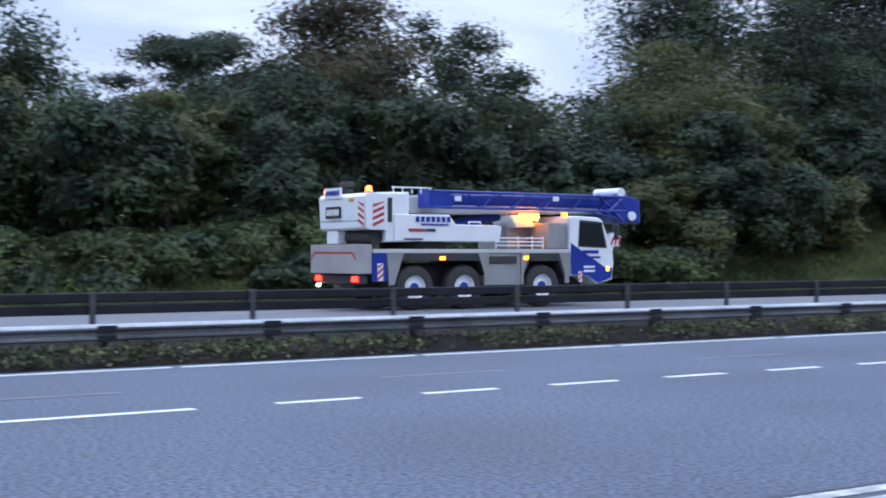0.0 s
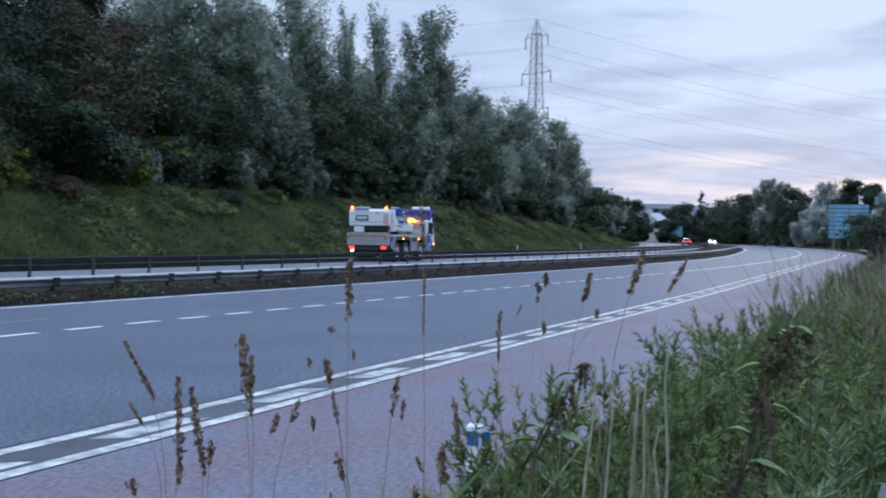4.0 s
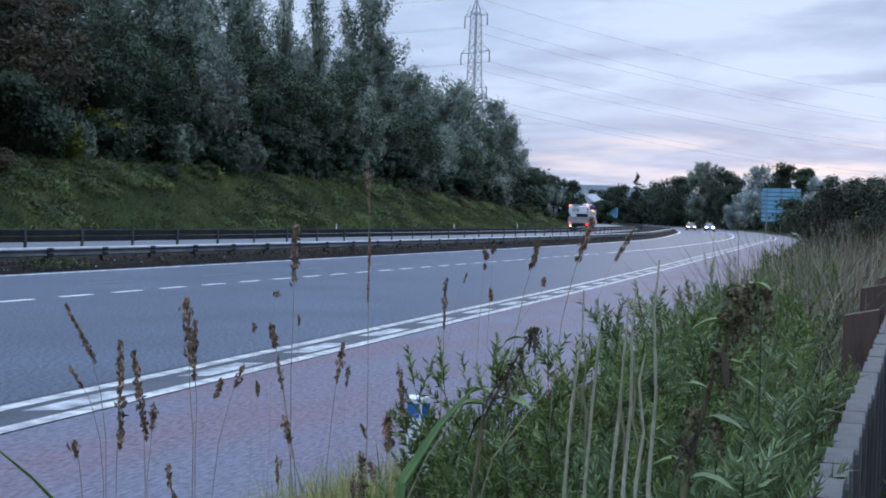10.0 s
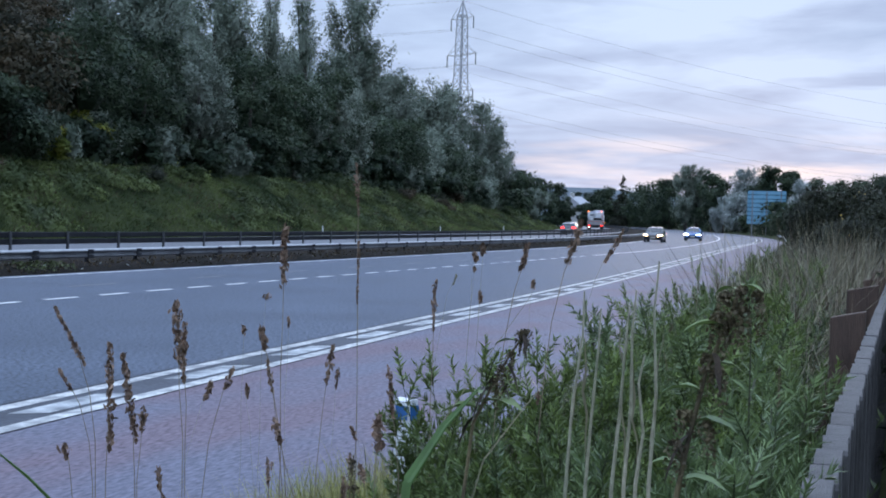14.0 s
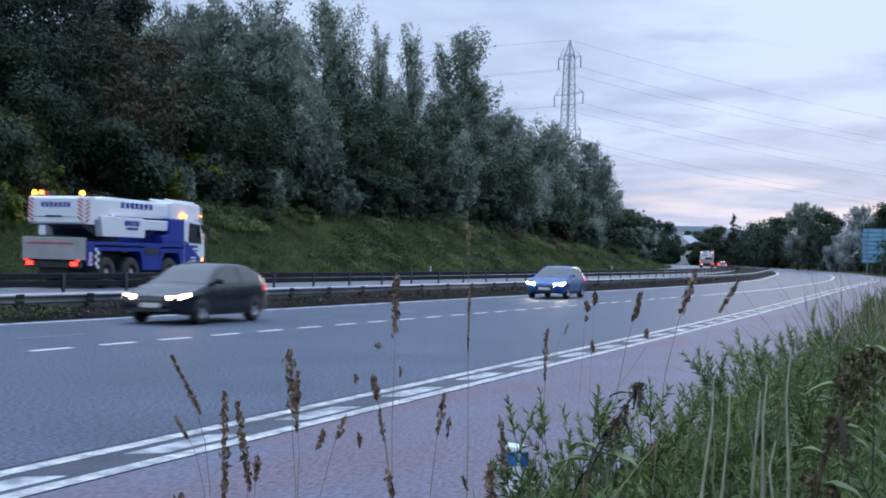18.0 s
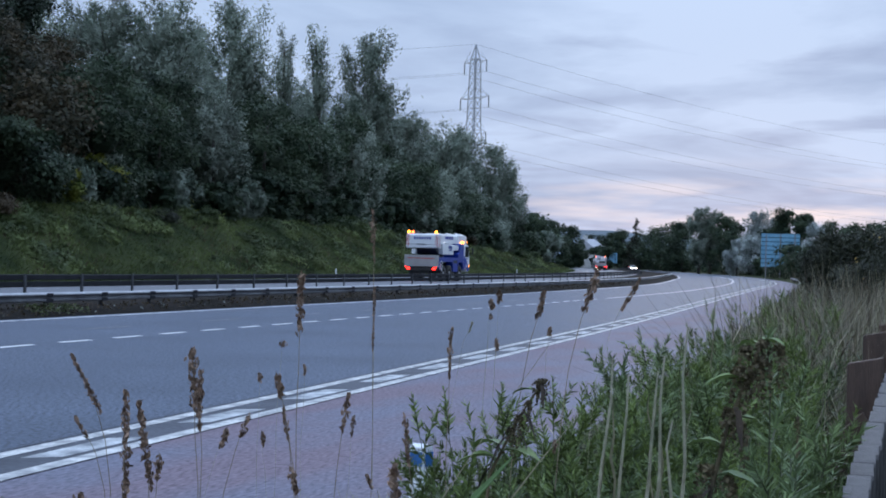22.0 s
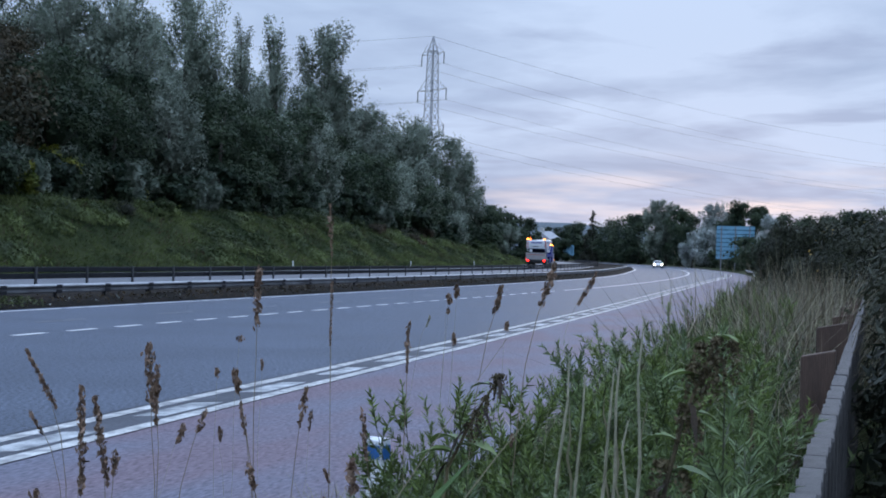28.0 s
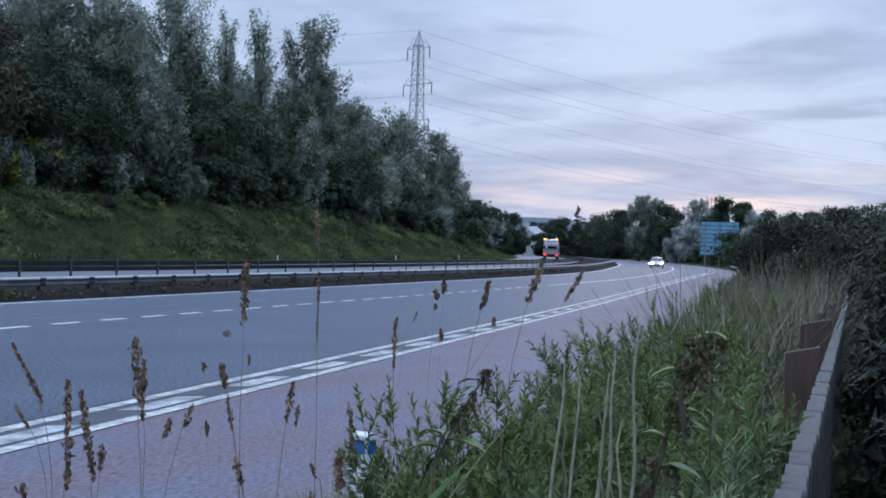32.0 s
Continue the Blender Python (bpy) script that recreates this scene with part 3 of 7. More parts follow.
def tree(kind, x, y, z, height, radius, seed, leaves=9000, leaf_scale=1.0):
    leaf, bare, low, ll, lw, sweep, words = TREE_LOOK[kind]
    rng = np.random.default_rng(seed)
    root = tagged(new("tree"), words, "tree", "trees of the roadside wood")
    root.location = (x, y, z)
    feathery = kind in ("willow", "spire", "pale")
    n = max(16, int((38 if feathery else 60 if kind == "conifer" else 40) * height / 14))
    u = rng.random(n) ** 0.9
    if kind == "conifer":
        shape = 1.0 - 0.93 * u
        zc = height * (0.05 + 0.93 * u)
    else:
        zc = height * (0.25 * u if kind == "mound" else bare + (1 - bare) * (0.06 + 0.86 * u))
        round_top = np.sqrt(np.maximum(0.04, 1 - (np.maximum(u - 0.5, 0) / 0.53) ** 2.4))
        shape = (1.0 - 0.5 * u) if kind == "spire" else round_top * (low + (1 - low) * np.minimum(1, u / 0.4))
    ang = rng.random(n) * 2 * np.pi
    out = np.stack([np.cos(ang), np.sin(ang), 0 * ang], -1)
    if feathery:
        # plumes that leave the stem and sweep outwards and up, with gaps between them
        inner = radius * shape * 0.55 * rng.random(n)
        cc = out * inner[:, None] + np.stack([0 * u, 0 * u, zc * 0.86], -1)
        length = (0.13 + 0.12 * rng.random(n)) * height * (1.1 - 0.5 * u)
        flare = rng.uniform(0.25, 1.0, n) if kind != "spire" else rng.uniform(0.05, 0.35, n)
        way = unit(out * flare[:, None] + np.array([0, 0, 1.0]))
        reach_out = np.minimum(length, np.maximum(0.5, (radius * 1.05 * shape - inner)) / np.maximum(0.15, flare / np.sqrt(1 + flare**2)))
        length = np.minimum(np.maximum(reach_out, 0.1 * height), np.maximum(0.6, (height - cc[:, 2]) / way[:, 2]))
        girth = radius * (0.12 + 0.13 * rng.random(n)) * (0.7 + 0.4 * shape)
        pick = rng.choice(n, leaves, p=length * girth / (length * girth).sum())
        v = rng.random(leaves)
        d = rng.normal(size=(leaves, 3))
        plump = np.sqrt(np.sin(np.pi * (0.12 + 0.80 * v)))
        c = cc[pick] + way[pick] * (length[pick] * v)[:, None] + d * (girth[pick] * plump * 0.56)[:, None]
        tips = cc + way * length[:, None] * 0.6
        axis = unit(way[pick] + 0.5 * unit(d) + rng.normal(size=(leaves, 3)) * 0.35)
        deep = (inner < radius * shape * 0.34) & (u < 0.75)
        core = np.stack([girth * 0.5, girth * 0.5, length * 0.32], -1)
        if deep.any():
            inner_foliage((cc + way * (length * 0.34)[:, None])[deep], core[deep], way[deep], LEAF[leaf], root, rng)
    else:
        rad = radius * shape * np.sqrt(rng.random(n)) * 0.88
        cc = out * rad[:, None] + np.stack([0 * u, 0 * u, zc], -1)
        cr = radius * (0.21 + 0.23 * rng.random(n)) * (0.6 + 0.5 * shape) * (0.3 + 0.75 * shape if kind == "conifer" else 1.0)
        cz = np.minimum(cr * (0.35 if kind == "pine" else 0.88), np.maximum(0.2 if kind == "mound" else 0.3, height - zc))
        pick = rng.choice(n, leaves, p=cr**2 / (cr**2).sum())
        d = unit(rng.normal(size=(leaves, 3)))
        d[:, 2] = np.where(rng.random(leaves) < 0.5, np.abs(d[:, 2]), d[:, 2])
        reach = rng.random(leaves) ** 0.42 * (0.78 + 0.42 * rng.random(leaves))
        reach = np.where(rng.random(leaves) < 0.10, reach * 1.3, reach)
        c = cc[pick] + d * reach[:, None] * np.stack([cr[pick], cr[pick], cz[pick]], -1)
        tips = cc
        axis = unit(d * (1 - sweep) + np.array([0, 0, sweep]) + rng.normal(size=(leaves, 3)) * 0.45)
        deep = (rad + cr * 0.4 < radius * shape * 0.62) & (u < 0.62) & (kind not in ("pine", "conifer", "mound"))
        if deep.any():
            inner_foliage(cc[deep], (np.stack([cr, cr, cz], -1) * 0.66)[deep], None, LEAF[leaf], root, rng)
    c[:, 2] = np.maximum(c[:, 2], 0.15)
    # leaves turn their faces outwards from their clump and to the sky
    spread_out = np.stack([c[:, 0] / radius, c[:, 1] / radius, 0 * c[:, 0]], -1)
    loose = 0.26 if feathery else 0.42
    face = unit(spread_out * 0.35 + (0.75 if feathery else 0.5) * unit(d) + np.array([0, 0, 0.45]) + rng.normal(size=(leaves, 3)) * loose)
    axis = unit(axis - face * (axis * face).sum(-1, keepdims=True))
    nrm = np.cross(face, axis)
    size = (0.6 + 0.8 * rng.random(leaves))[:, None] * leaf_scale
    blades("crown", c, nrm * lw * size, axis * ll * size, LEAF[leaf], root)
    bm = bmesh.new()
    top = Vector((rng.normal() * 0.3, rng.normal() * 0.3, height * 0.82))
    r0 = 0.022 * height
    bends = [Vector((0, 0, -0.5)), Vector((rng.normal() * 0.15, rng.normal() * 0.15, height * 0.3)), Vector((rng.normal() * 0.3, rng.normal() * 0.3, height * 0.58)), top]
    for k in range(3):
        tube(bm, bends[k], bends[k + 1], r0 * (1 - 0.3 * k), r0 * (0.7 - 0.3 * k), 7)
    part("trunk", bm, BARK, root, smooth=True)
    for k in rng.choice(n, min(n, 5), replace=False):
        f = min(0.8, max(0.12, (zc[k] - 0.15 * height) / height))
        start = bends[0].lerp(top, f)
        part("limb", tube(bmesh.new(), start, Vector(tips[k]), r0 * 0.32 * (1.1 - f), r0 * 0.06, 5), BARK, root, smooth=True)
    return root


def land(x, y):
    """Height of the land at a world place (the bend is gentle there)."""
    s, e = x, y
    if x > BEND_AT:
        a = math.atan2(x - BEND_AT, BEND_RADIUS - y)
        s, e = BEND_AT + a * BEND_RADIUS, BEND_RADIUS - math.hypot(x - BEND_AT, BEND_RADIUS - y)
    return rise(s) + ground_height(s, e)


# kind, along, across, height of the top above the road, half width
WOOD = [
    ("oak", 14, 58, 13.6, 4.4), ("pine", 33, 80, 15.8, 5.6), ("brown", 31, 56, 13.8, 6.2), ("oak", 42, 64, 15.8, 4.2), ("light", 48, 66, 11.9, 2.0),
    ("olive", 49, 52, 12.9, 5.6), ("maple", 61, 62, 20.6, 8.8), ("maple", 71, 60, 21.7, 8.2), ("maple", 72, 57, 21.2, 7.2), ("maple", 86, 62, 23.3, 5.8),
    ("brown", 82, 54, 18.5, 5.1), ("willow", 108, 62, 26.2, 5.0), ("willow", 109, 57, 25.9, 5.2), ("willow", 129, 60, 29.6, 6.2), ("spire", 138, 58, 27.7, 3.1),
    ("spire", 153, 60, 31.0, 3.1), ("willow", 167, 58, 32.5, 5.5), ("willow", 109, 52, 14.6, 4.3), ("oak", 125, 52, 14.7, 4.5), ("willow", 140, 50, 16.7, 5.9),
    ("willow", 181, 57, 23.6, 5.9), ("willow", 205, 58, 25.2, 7.1), ("willow", 187, 60, 24.4, 5.7), ("willow", 222, 60, 26.3, 6.0), ("oak", 176, 49, 7.8, 4.2),
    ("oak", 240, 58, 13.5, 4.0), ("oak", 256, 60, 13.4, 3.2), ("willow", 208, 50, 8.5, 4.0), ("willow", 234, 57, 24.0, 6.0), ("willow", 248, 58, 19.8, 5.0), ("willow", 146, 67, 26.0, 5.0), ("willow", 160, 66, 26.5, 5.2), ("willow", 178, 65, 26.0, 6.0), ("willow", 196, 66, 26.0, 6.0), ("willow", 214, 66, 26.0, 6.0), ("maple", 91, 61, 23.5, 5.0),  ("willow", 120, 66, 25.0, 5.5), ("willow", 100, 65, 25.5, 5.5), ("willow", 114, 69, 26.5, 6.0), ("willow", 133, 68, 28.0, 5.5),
]
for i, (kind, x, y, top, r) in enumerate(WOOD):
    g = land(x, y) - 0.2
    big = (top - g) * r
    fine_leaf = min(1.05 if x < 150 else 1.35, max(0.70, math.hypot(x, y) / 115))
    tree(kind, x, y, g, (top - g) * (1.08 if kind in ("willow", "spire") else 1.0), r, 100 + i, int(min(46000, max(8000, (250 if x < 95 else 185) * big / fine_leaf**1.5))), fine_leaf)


def bushes():
    """The hedge of shrubs along the foot of the wood."""
    rng = np.random.default_rng(9)
    s = 2.0
    while s < 265:
        e = edge_at(s) + (28.2 if s < 62 else 31.0) + rng.uniform(-1.0, 2.2)
        p = on_road(s, e, 0)
        g = land(p.x, p.y) - 0.15
        h = rng.uniform(3.2, 6.4) if s < 75 else rng.uniform(2.5, 5.0)
        kind = rng.choice(["oak", "olive", "oak", "oak"] if s < 75 else ["oak", "oak", "willow", "oak"])
        t = tree(str(kind), p.x, p.y, g, h, h * rng.uniform(0.42, 0.62), int(1000 + s * 7), int((2600 + 760 * h) * (1.45 if s < 75 else 0.65)), 0.86 if s < 75 else 1.25)
        tagged(t, {"oak": "dense dark green roadside shrub", "olive": "dense olive-green roadside shrub", "brown": "dense browning roadside shrub", "willow": "grey-green roadside willow scrub"}[str(kind)], "shrub", "shrubs along the wood")
        t.name = "shrub"
        s += rng.uniform(2.6, 4.0)


bushes()


def understory():
    """Smaller trees that close the wood below the tall crowns."""
    rng = np.random.default_rng(33)
    for row, (lift, step) in enumerate(((34.0, 6.5), (40.0, 7.5))):
        s = 6.0 + 3 * row
        while s < 232:
            e = edge_at(s) + lift + rng.uniform(-1.2, 1.2)
            p = on_road(s, e, 0)
            g = land(p.x, p.y) - 0.15
            h = (rng.uniform(5.5, 8.0) if s < 55 else rng.uniform(9.0, 14.0)) + 1.5 * row
            kind = str(rng.choice(["oak", "oak", "oak", "olive"] if s < 48 else ["oak", "oak", "brown", "oak"] if s < 88 else ["oak", "willow", "oak"]))
            tree(kind, p.x, p.y, g, h, rng.uniform(3.2, 4.6), int(5000 + 40 * s + row), int((760 if row == 0 else 260) * h * (1.7 if s < 75 else 0.7)), (0.68 if s < 75 else 1.0) + 0.3 * row)
            s += rng.uniform(0.8, 1.25) * step


understory()


def back_of_wood():
    """Low growth behind the wood, which shuts out the sky under the crowns."""
    rng = np.random.default_rng(44)
    s = -10.0
    while s < 250:
        p = on_road(s, edge_at(s) + 46 + rng.uniform(-1, 1))
        h = rng.uniform(5.0, 6.5)
        t = tree("oak", p.x, p.y, land(p.x, p.y) - 0.3, h, 3.6, int(9000 + s), 900, 2.1)
        t.name = "shrub"
        tagged(t, "dark green shrub deep in the wood", "shrub", "shrubs deep in the wood")
        s += 4.6


back_of_wood()


def bank_growth():
    """Grass over the bank beyond the far carriageway, with bramble, bracken and small bushes on it."""
    rng = np.random.default_rng(21)
    for n, half, mat, words, patchy in ((150000, (0.034, 0.15), LEAF["bank"], "green grass covering the roadside bank", False), (30000, (0.03, 0.12), LEAF["bracken"], "brown tufts of dead grass over the roadside bank", True)):
        s = rng.uniform(-12, 290, n)
        far = 20.8 + 11 * rng.random(n)
        tuft = np.array([noise.noise(Vector((a * 0.22, b * 0.40, 3.0 + 4 * patchy))) for a, b in zip(s, far)])
        if patchy:
            ok = tuft > 0.05
            s, far, tuft = s[ok], far[ok], tuft[ok]
        keep = np.array([on_road(a, edge_at(a) + b, ground_height(a, edge_at(a) + b)) for a, b in zip(s, far)])
        m = len(keep)
        keep[:, 2] += rng.random(m) * (0.10 + (1.3 if patchy else 0.9) * np.maximum(0, tuft))
        keep[:, 2] += 0.5 * np.maximum(0, np.array([noise.noise(Vector((a * 0.55, b * 0.8, 11.0))) for a, b in zip(s, far)]))
        axis = unit(rng.normal(size=(m, 3)) * 0.5 + np.array([0, -0.35, 0.8]))
        nrm = unit(np.cross(axis, rng.normal(size=(m, 3))))
        size = (0.5 + rng.random(m))[:, None]
        tagged(blades("bank_growth", keep, nrm * half[0] * size, axis * half[1] * size, mat), words, "undergrowth", kind="stuff")
    for k in range(64):
        # mounds of bramble that run together over the bank
        s = 64 + 200 * (k + rng.random()) / 64
        out = rng.uniform(23.0, 30.5)
        p = on_road(s, edge_at(s) + out)
        h = rng.uniform(0.45, 0.95)
        t = tree("mound", p.x, p.y, land(p.x, p.y) - 0.12, h, h * rng.uniform(2.0, 3.2), 4600 + k, 2400, 1.1)
        slope = math.atan2(land(p.x, p.y + 0.8) - land(p.x, p.y - 0.8), 1.6)
        t.matrix_basis = Matrix.Translation(t.location) @ Matrix.Rotation(slope, 4, "X")
        t.name = "bramble_mound"
        tagged(t, category="bramble", group="bramble mounds on the bank")
    for k in range(34):
        # brambles and scrub under the wood, where the bank is low
        s = -6 + 46 * (k + rng.random()) / 34
        out = rng.uniform(22.6, 26.5)
        p = on_road(s, edge_at(s) + out)
        h = rng.uniform(0.7, 1.5) + 0.25 * (out - 22.6)
        t = tree("oak" if k % 2 else "bramble", p.x, p.y, land(p.x, p.y) - 0.2, h, h * rng.uniform(0.9, 1.5), 4800 + k, 3000, 0.95)
        t.name = "bush"
        tagged(t, "low dark green scrub at the foot of the wood", "bush", "scrub at the foot of the wood")
    for k in range(30):
        s = rng.uniform(58, 270)
        e = edge_at(s) + rng.uniform(26.5, 31.5)
        kind = str(rng.choice(["bramble", "gorse", "bracken", "bramble", "gorse"]))
        p = on_road(s, e)
        h = rng.uniform(0.7, 1.7)
        t = tree(kind, p.x, p.y, land(p.x, p.y) - 0.1, h, h * rng.uniform(0.8, 1.3), 4000 + k, 1800)
        t.name = "bush"
        tagged(t, category="bush", group="bushes on the bank")
    for k, (s, out, h) in enumerate(((37, 25.8, 3.2), (40.5, 25.2, 4.0), (44, 25.0, 4.6), (47.5, 25.4, 4.4), (51, 26.0, 3.6), (55, 27.0, 3.0), (33, 26.6, 2.8))):
        p = on_road(s, edge_at(s) + out)
        t = tree("olive" if k % 3 == 1 else "oak", p.x, p.y, land(p.x, p.y) - 0.2, h, h * 0.6, 4400 + k, 9000, 0.75)
        t.name = "shrub"
        tagged(t, "dense dark shrub growing down the bank", "shrub", "shrubs along the wood")
    for x, y, h in ((58, 45.2, 2.4), (78, 47.2, 2.6), (83, 48.5, 4.2), (66, 48.6, 3.2), (108, 48.5, 2.6), (98, 49.5, 3.6)):
        t = tree("yellow", x, y, land(x, y) - 0.1, h, h * 0.42, int(4300 + x), 2200)
        t.name = "bush"
        tagged(t, category="bush", group="bushes on the bank")


bank_growth()


# ---- vehicles ----
WHITE = material("white_paint", (0.76, 0.77, 0.78), 0.32, color2=(0.70, 0.71, 0.72), scale=1.2, fine=14, bump=0.0, coat=0.3, grit=(0.97, 1.02))
BLUE = material("blue_paint", (0.007, 0.034, 0.27), 0.42, color2=(0.006, 0.026, 0.21), scale=1.2, fine=14, bump=0.0, spec=0.35, coat=0.05, grit=(0.95, 1.04))
GREY = material("grey_panel", (0.30, 0.295, 0.29), 0.5, color2=(0.19, 0.185, 0.18), scale=1.0, fine=20, bump=0.06, grit=(0.92, 1.06))
BALLAST = material("ballast_grey", (0.36, 0.34, 0.33), 0.6, color2=(0.27, 0.255, 0.25), scale=1.4, fine=26, bump=0.08, grit=(0.92, 1.05))
DARK = material("dark_chassis", (0.020, 0.021, 0.024), 0.6, color2=(0.035, 0.033, 0.030), scale=3, fine=30, bump=0.15)
PALE_DECK = material("pale_grey_deck", (0.52, 0.52, 0.50), 0.45, color2=(0.45, 0.45, 0.44), scale=1.2, fine=20, bump=0.0, grit=(0.95, 1.04))
RED = material("red_marking", (0.50, 0.035, 0.03), 0.5, color2=(0.36, 0.03, 0.025), scale=4, fine=30, bump=0.05)
CHROME = material("bare_metal", (0.55, 0.56, 0.58), 0.3, 0.9, color2=(0.40, 0.41, 0.43), scale=3, fine=30, bump=0.05)
GLASS = material("dark_glass", (0.012, 0.014, 0.017), 0.14, color2=(0.018, 0.020, 0.024), scale=1.0, fine=8, bump=0.0, spec=0.7)
TAIL = material("tail_lamp", (0.5, 0.02, 0.02), 0.3, emit=(1.0, 0.022, 0.014), power=7.0, bump=0)
TAIL_DIM = material("tail_lamp_dim", (0.45, 0.02, 0.02), 0.3, emit=(1.0, 0.03, 0.02), power=5.0, bump=0)
AMBER = material("amber_lamp", (0.6, 0.25, 0.03), 0.3, emit=(1.0, 0.28, 0.015), power=6.0, bump=0)
BEACON = material("beacon_lamp", (0.6, 0.2, 0.03), 0.3, emit=(1.0, 0.27, 0.02), power=15.0, bump=0)
BEACON_RED = material("beacon_red", (0.6, 0.06, 0.03), 0.3, emit=(1.0, 0.12, 0.02), power=11.0, bump=0)
HEAD = material("headlamp", (0.8, 0.8, 0.78), 0.2, emit=(1.0, 0.88, 0.66), power=330.0, bump=0)
HEAD_WARM = material("headlamp_warm", (0.8, 0.75, 0.6), 0.2, emit=(1.0, 0.60, 0.26), power=45.0, bump=0)
WHITE_LAMP = material("reversing_lamp", (0.8, 0.8, 0.75), 0.2, emit=(1.0, 0.92, 0.7), power=12.0, bump=0)
PLATE = material("number_plate", (0.62, 0.60, 0.50), 0.4, color2=(0.55, 0.54, 0.46), scale=5, fine=40, bump=0)


def block(name, lo, hi, mat, parent, bevel=0.02, label="", m=None):
    return part(name, box(bmesh.new(), lo, hi, bevel), mat, parent, label, m=m)


def side_prism(name, outline, y0, y1, mat, parent, bevel=0.02, label=""):
    return part(name, prism(bmesh.new(), outline, y0, y1, bevel), mat, parent, label)


def wheel(parent, x, y, r, w, rim, side, hub=None, name="wheel"):
    """A tyre and its dished rim, turning about y."""
    root = new(name)
    root.parent = parent
    root.location = (x, y, r)
    bm = bmesh.new()
    n, prof = 28, [(0.54, -0.46), (0.90, -0.5), (0.98, -0.36), (1.0, -0.2), (1.0, 0.2), (0.98, 0.36), (0.90, 0.5), (0.54, 0.46)]
    rings = [[bm.verts.new((pr * r * math.cos(2 * math.pi * k / n), pw * w, pr * r * math.sin(2 * math.pi * k / n))) for pr, pw in prof] for k in range(n)]
    for k in range(n):
        a, b = rings[k], rings[(k + 1) % n]
        for j in range(len(prof) - 1):
            bm.faces.new((a[j], a[j + 1], b[j + 1], b[j]))
    bmesh.ops.recalc_face_normals(bm, faces=bm.faces)
    part("tyre", bm, RUBBER, root, smooth=True)
    bm = bmesh.new()
    prof = [(0.56, 0.44), (0.52, 0.40), (0.45, 0.18), (0.30, 0.14), (0.25, 0.34), (0.0, 0.38)]
    for d in (side, -side):
        rings = [[bm.verts.new((pr * r * math.cos(2 * math.pi * k / n), d * pw * w, pr * r * math.sin(2 * math.pi * k / n))) for pr, pw in prof[:-1]] for k in range(n)]
        mid = bm.verts.new((0, d * prof[-1][1] * w, 0))
        for k in range(n):
            a, b = rings[k], rings[(k + 1) % n]
            for j in range(len(prof) - 2):
                bm.faces.new((a[j], a[j + 1], b[j + 1], b[j]))
            bm.faces.new((a[-1], mid, b[-1]))
    bmesh.ops.recalc_face_normals(bm, faces=bm.faces)
    part("rim", bm, rim, root, smooth=False)
    bm = bmesh.new()
    tube(bm, (0, side * 0.30 * w, 0), (0, side * 0.46 * w, 0), 0.24 * r, 0.2 * r, 14)
    part("hub", bm, hub or rim, root)
    return root


def lamp(name, at, size, mat, parent):
    return part(name, box(bmesh.new(), [a - s / 2 for a, s in zip(at, size)], [a + s / 2 for a, s in zip(at, size)], min(size) * 0.25), mat, parent)


def beacon(at, mat, parent):
    root = new("beacon")
    root.parent, root.location = parent, at
    part("base", tube(bmesh.new(), (0, 0, -0.02), (0, 0, 0.05), 0.07, sides=12), DARK, root)
    bm = tube(bmesh.new(), (0, 0, 0.05), (0, 0, 0.21), 0.095, 0.07, 14)
    part("lens", bm, mat, root)


def chevrons(x, y0, y1, z0, z1, parent, axis="x", lean=1):
    """A white plate with slanting red bars, facing backwards (axis x) or sideways (axis y)."""
    root = new("chevron_plate")
    root.parent = parent
    if axis == "x":
        part("plate", box(bmesh.new(), (x - 0.012, y0, z0), (x, y1, z1)), WHITE, root)
    else:
        part("plate", box(bmesh.new(), (y0, x - 0.012, z0), (y1, x, z1)), WHITE, root)
    n = max(2, int((z1 - z0) / 0.16))
    w = y1 - y0
    for k in range(n):
        za = z0 + (z1 - z0) * k / n
        h = (z1 - z0) / n * 0.5
        skew = min(w, 0.16) * lean
        lo, hi = (za, za + skew) if lean > 0 else (za - skew, za)
        pts = [(y0, lo if lean > 0 else hi), (y1, hi if lean > 0 else lo)]
        quad = [(pts[0][0], pts[0][1]), (pts[1][0], pts[1][1]), (pts[1][0], pts[1][1] + h), (pts[0][0], pts[0][1] + h)]
        quad = [(a, min(max(b, z0), z1)) for a, b in quad]
        o = x - 0.017
        vs = [(o, a, b) if axis == "x" else (a, o, b) for a, b in quad]
        raw("stripe", vs, [(0, 1, 2, 3)], RED, root)


def bar(name, at, size, mat, parent):
    """A thin raised bar standing in for lettering."""
    return block(name, [a - s / 2 for a, s in zip(at, size)], [a + s / 2 for a, s in zip(at, size)], mat, parent, 0.0)


def letter_row(at, length, height, count, mat, parent, axis="x"):
    """A row of plain bars, one for each letter."""
    step = length / count
    for k in range(count):
        d = (k - (count - 1) / 2) * step
        where = (at[0] + d, at[1], at[2]) if axis == "x" else (at[0], at[1] + d, at[2])
        bar("lettering", where, (step * 0.66, 0.014, height) if axis == "x" else (0.014, step * 0.66, height), mat, parent)


def checker(x0, z0, y, cols, rows, size, parent):
    """A black and white warning plate of squares on the side of the carrier."""
    for i in range(cols):
        for j in range(rows):
            block("square", (x0 + i * size, y - 0.006, z0 + j * size), (x0 + (i + 1) * size - 0.004, y + 0.006, z0 + (j + 1) * size - 0.004), WHITE if (i + j) % 2 else DARK, parent, 0.0)


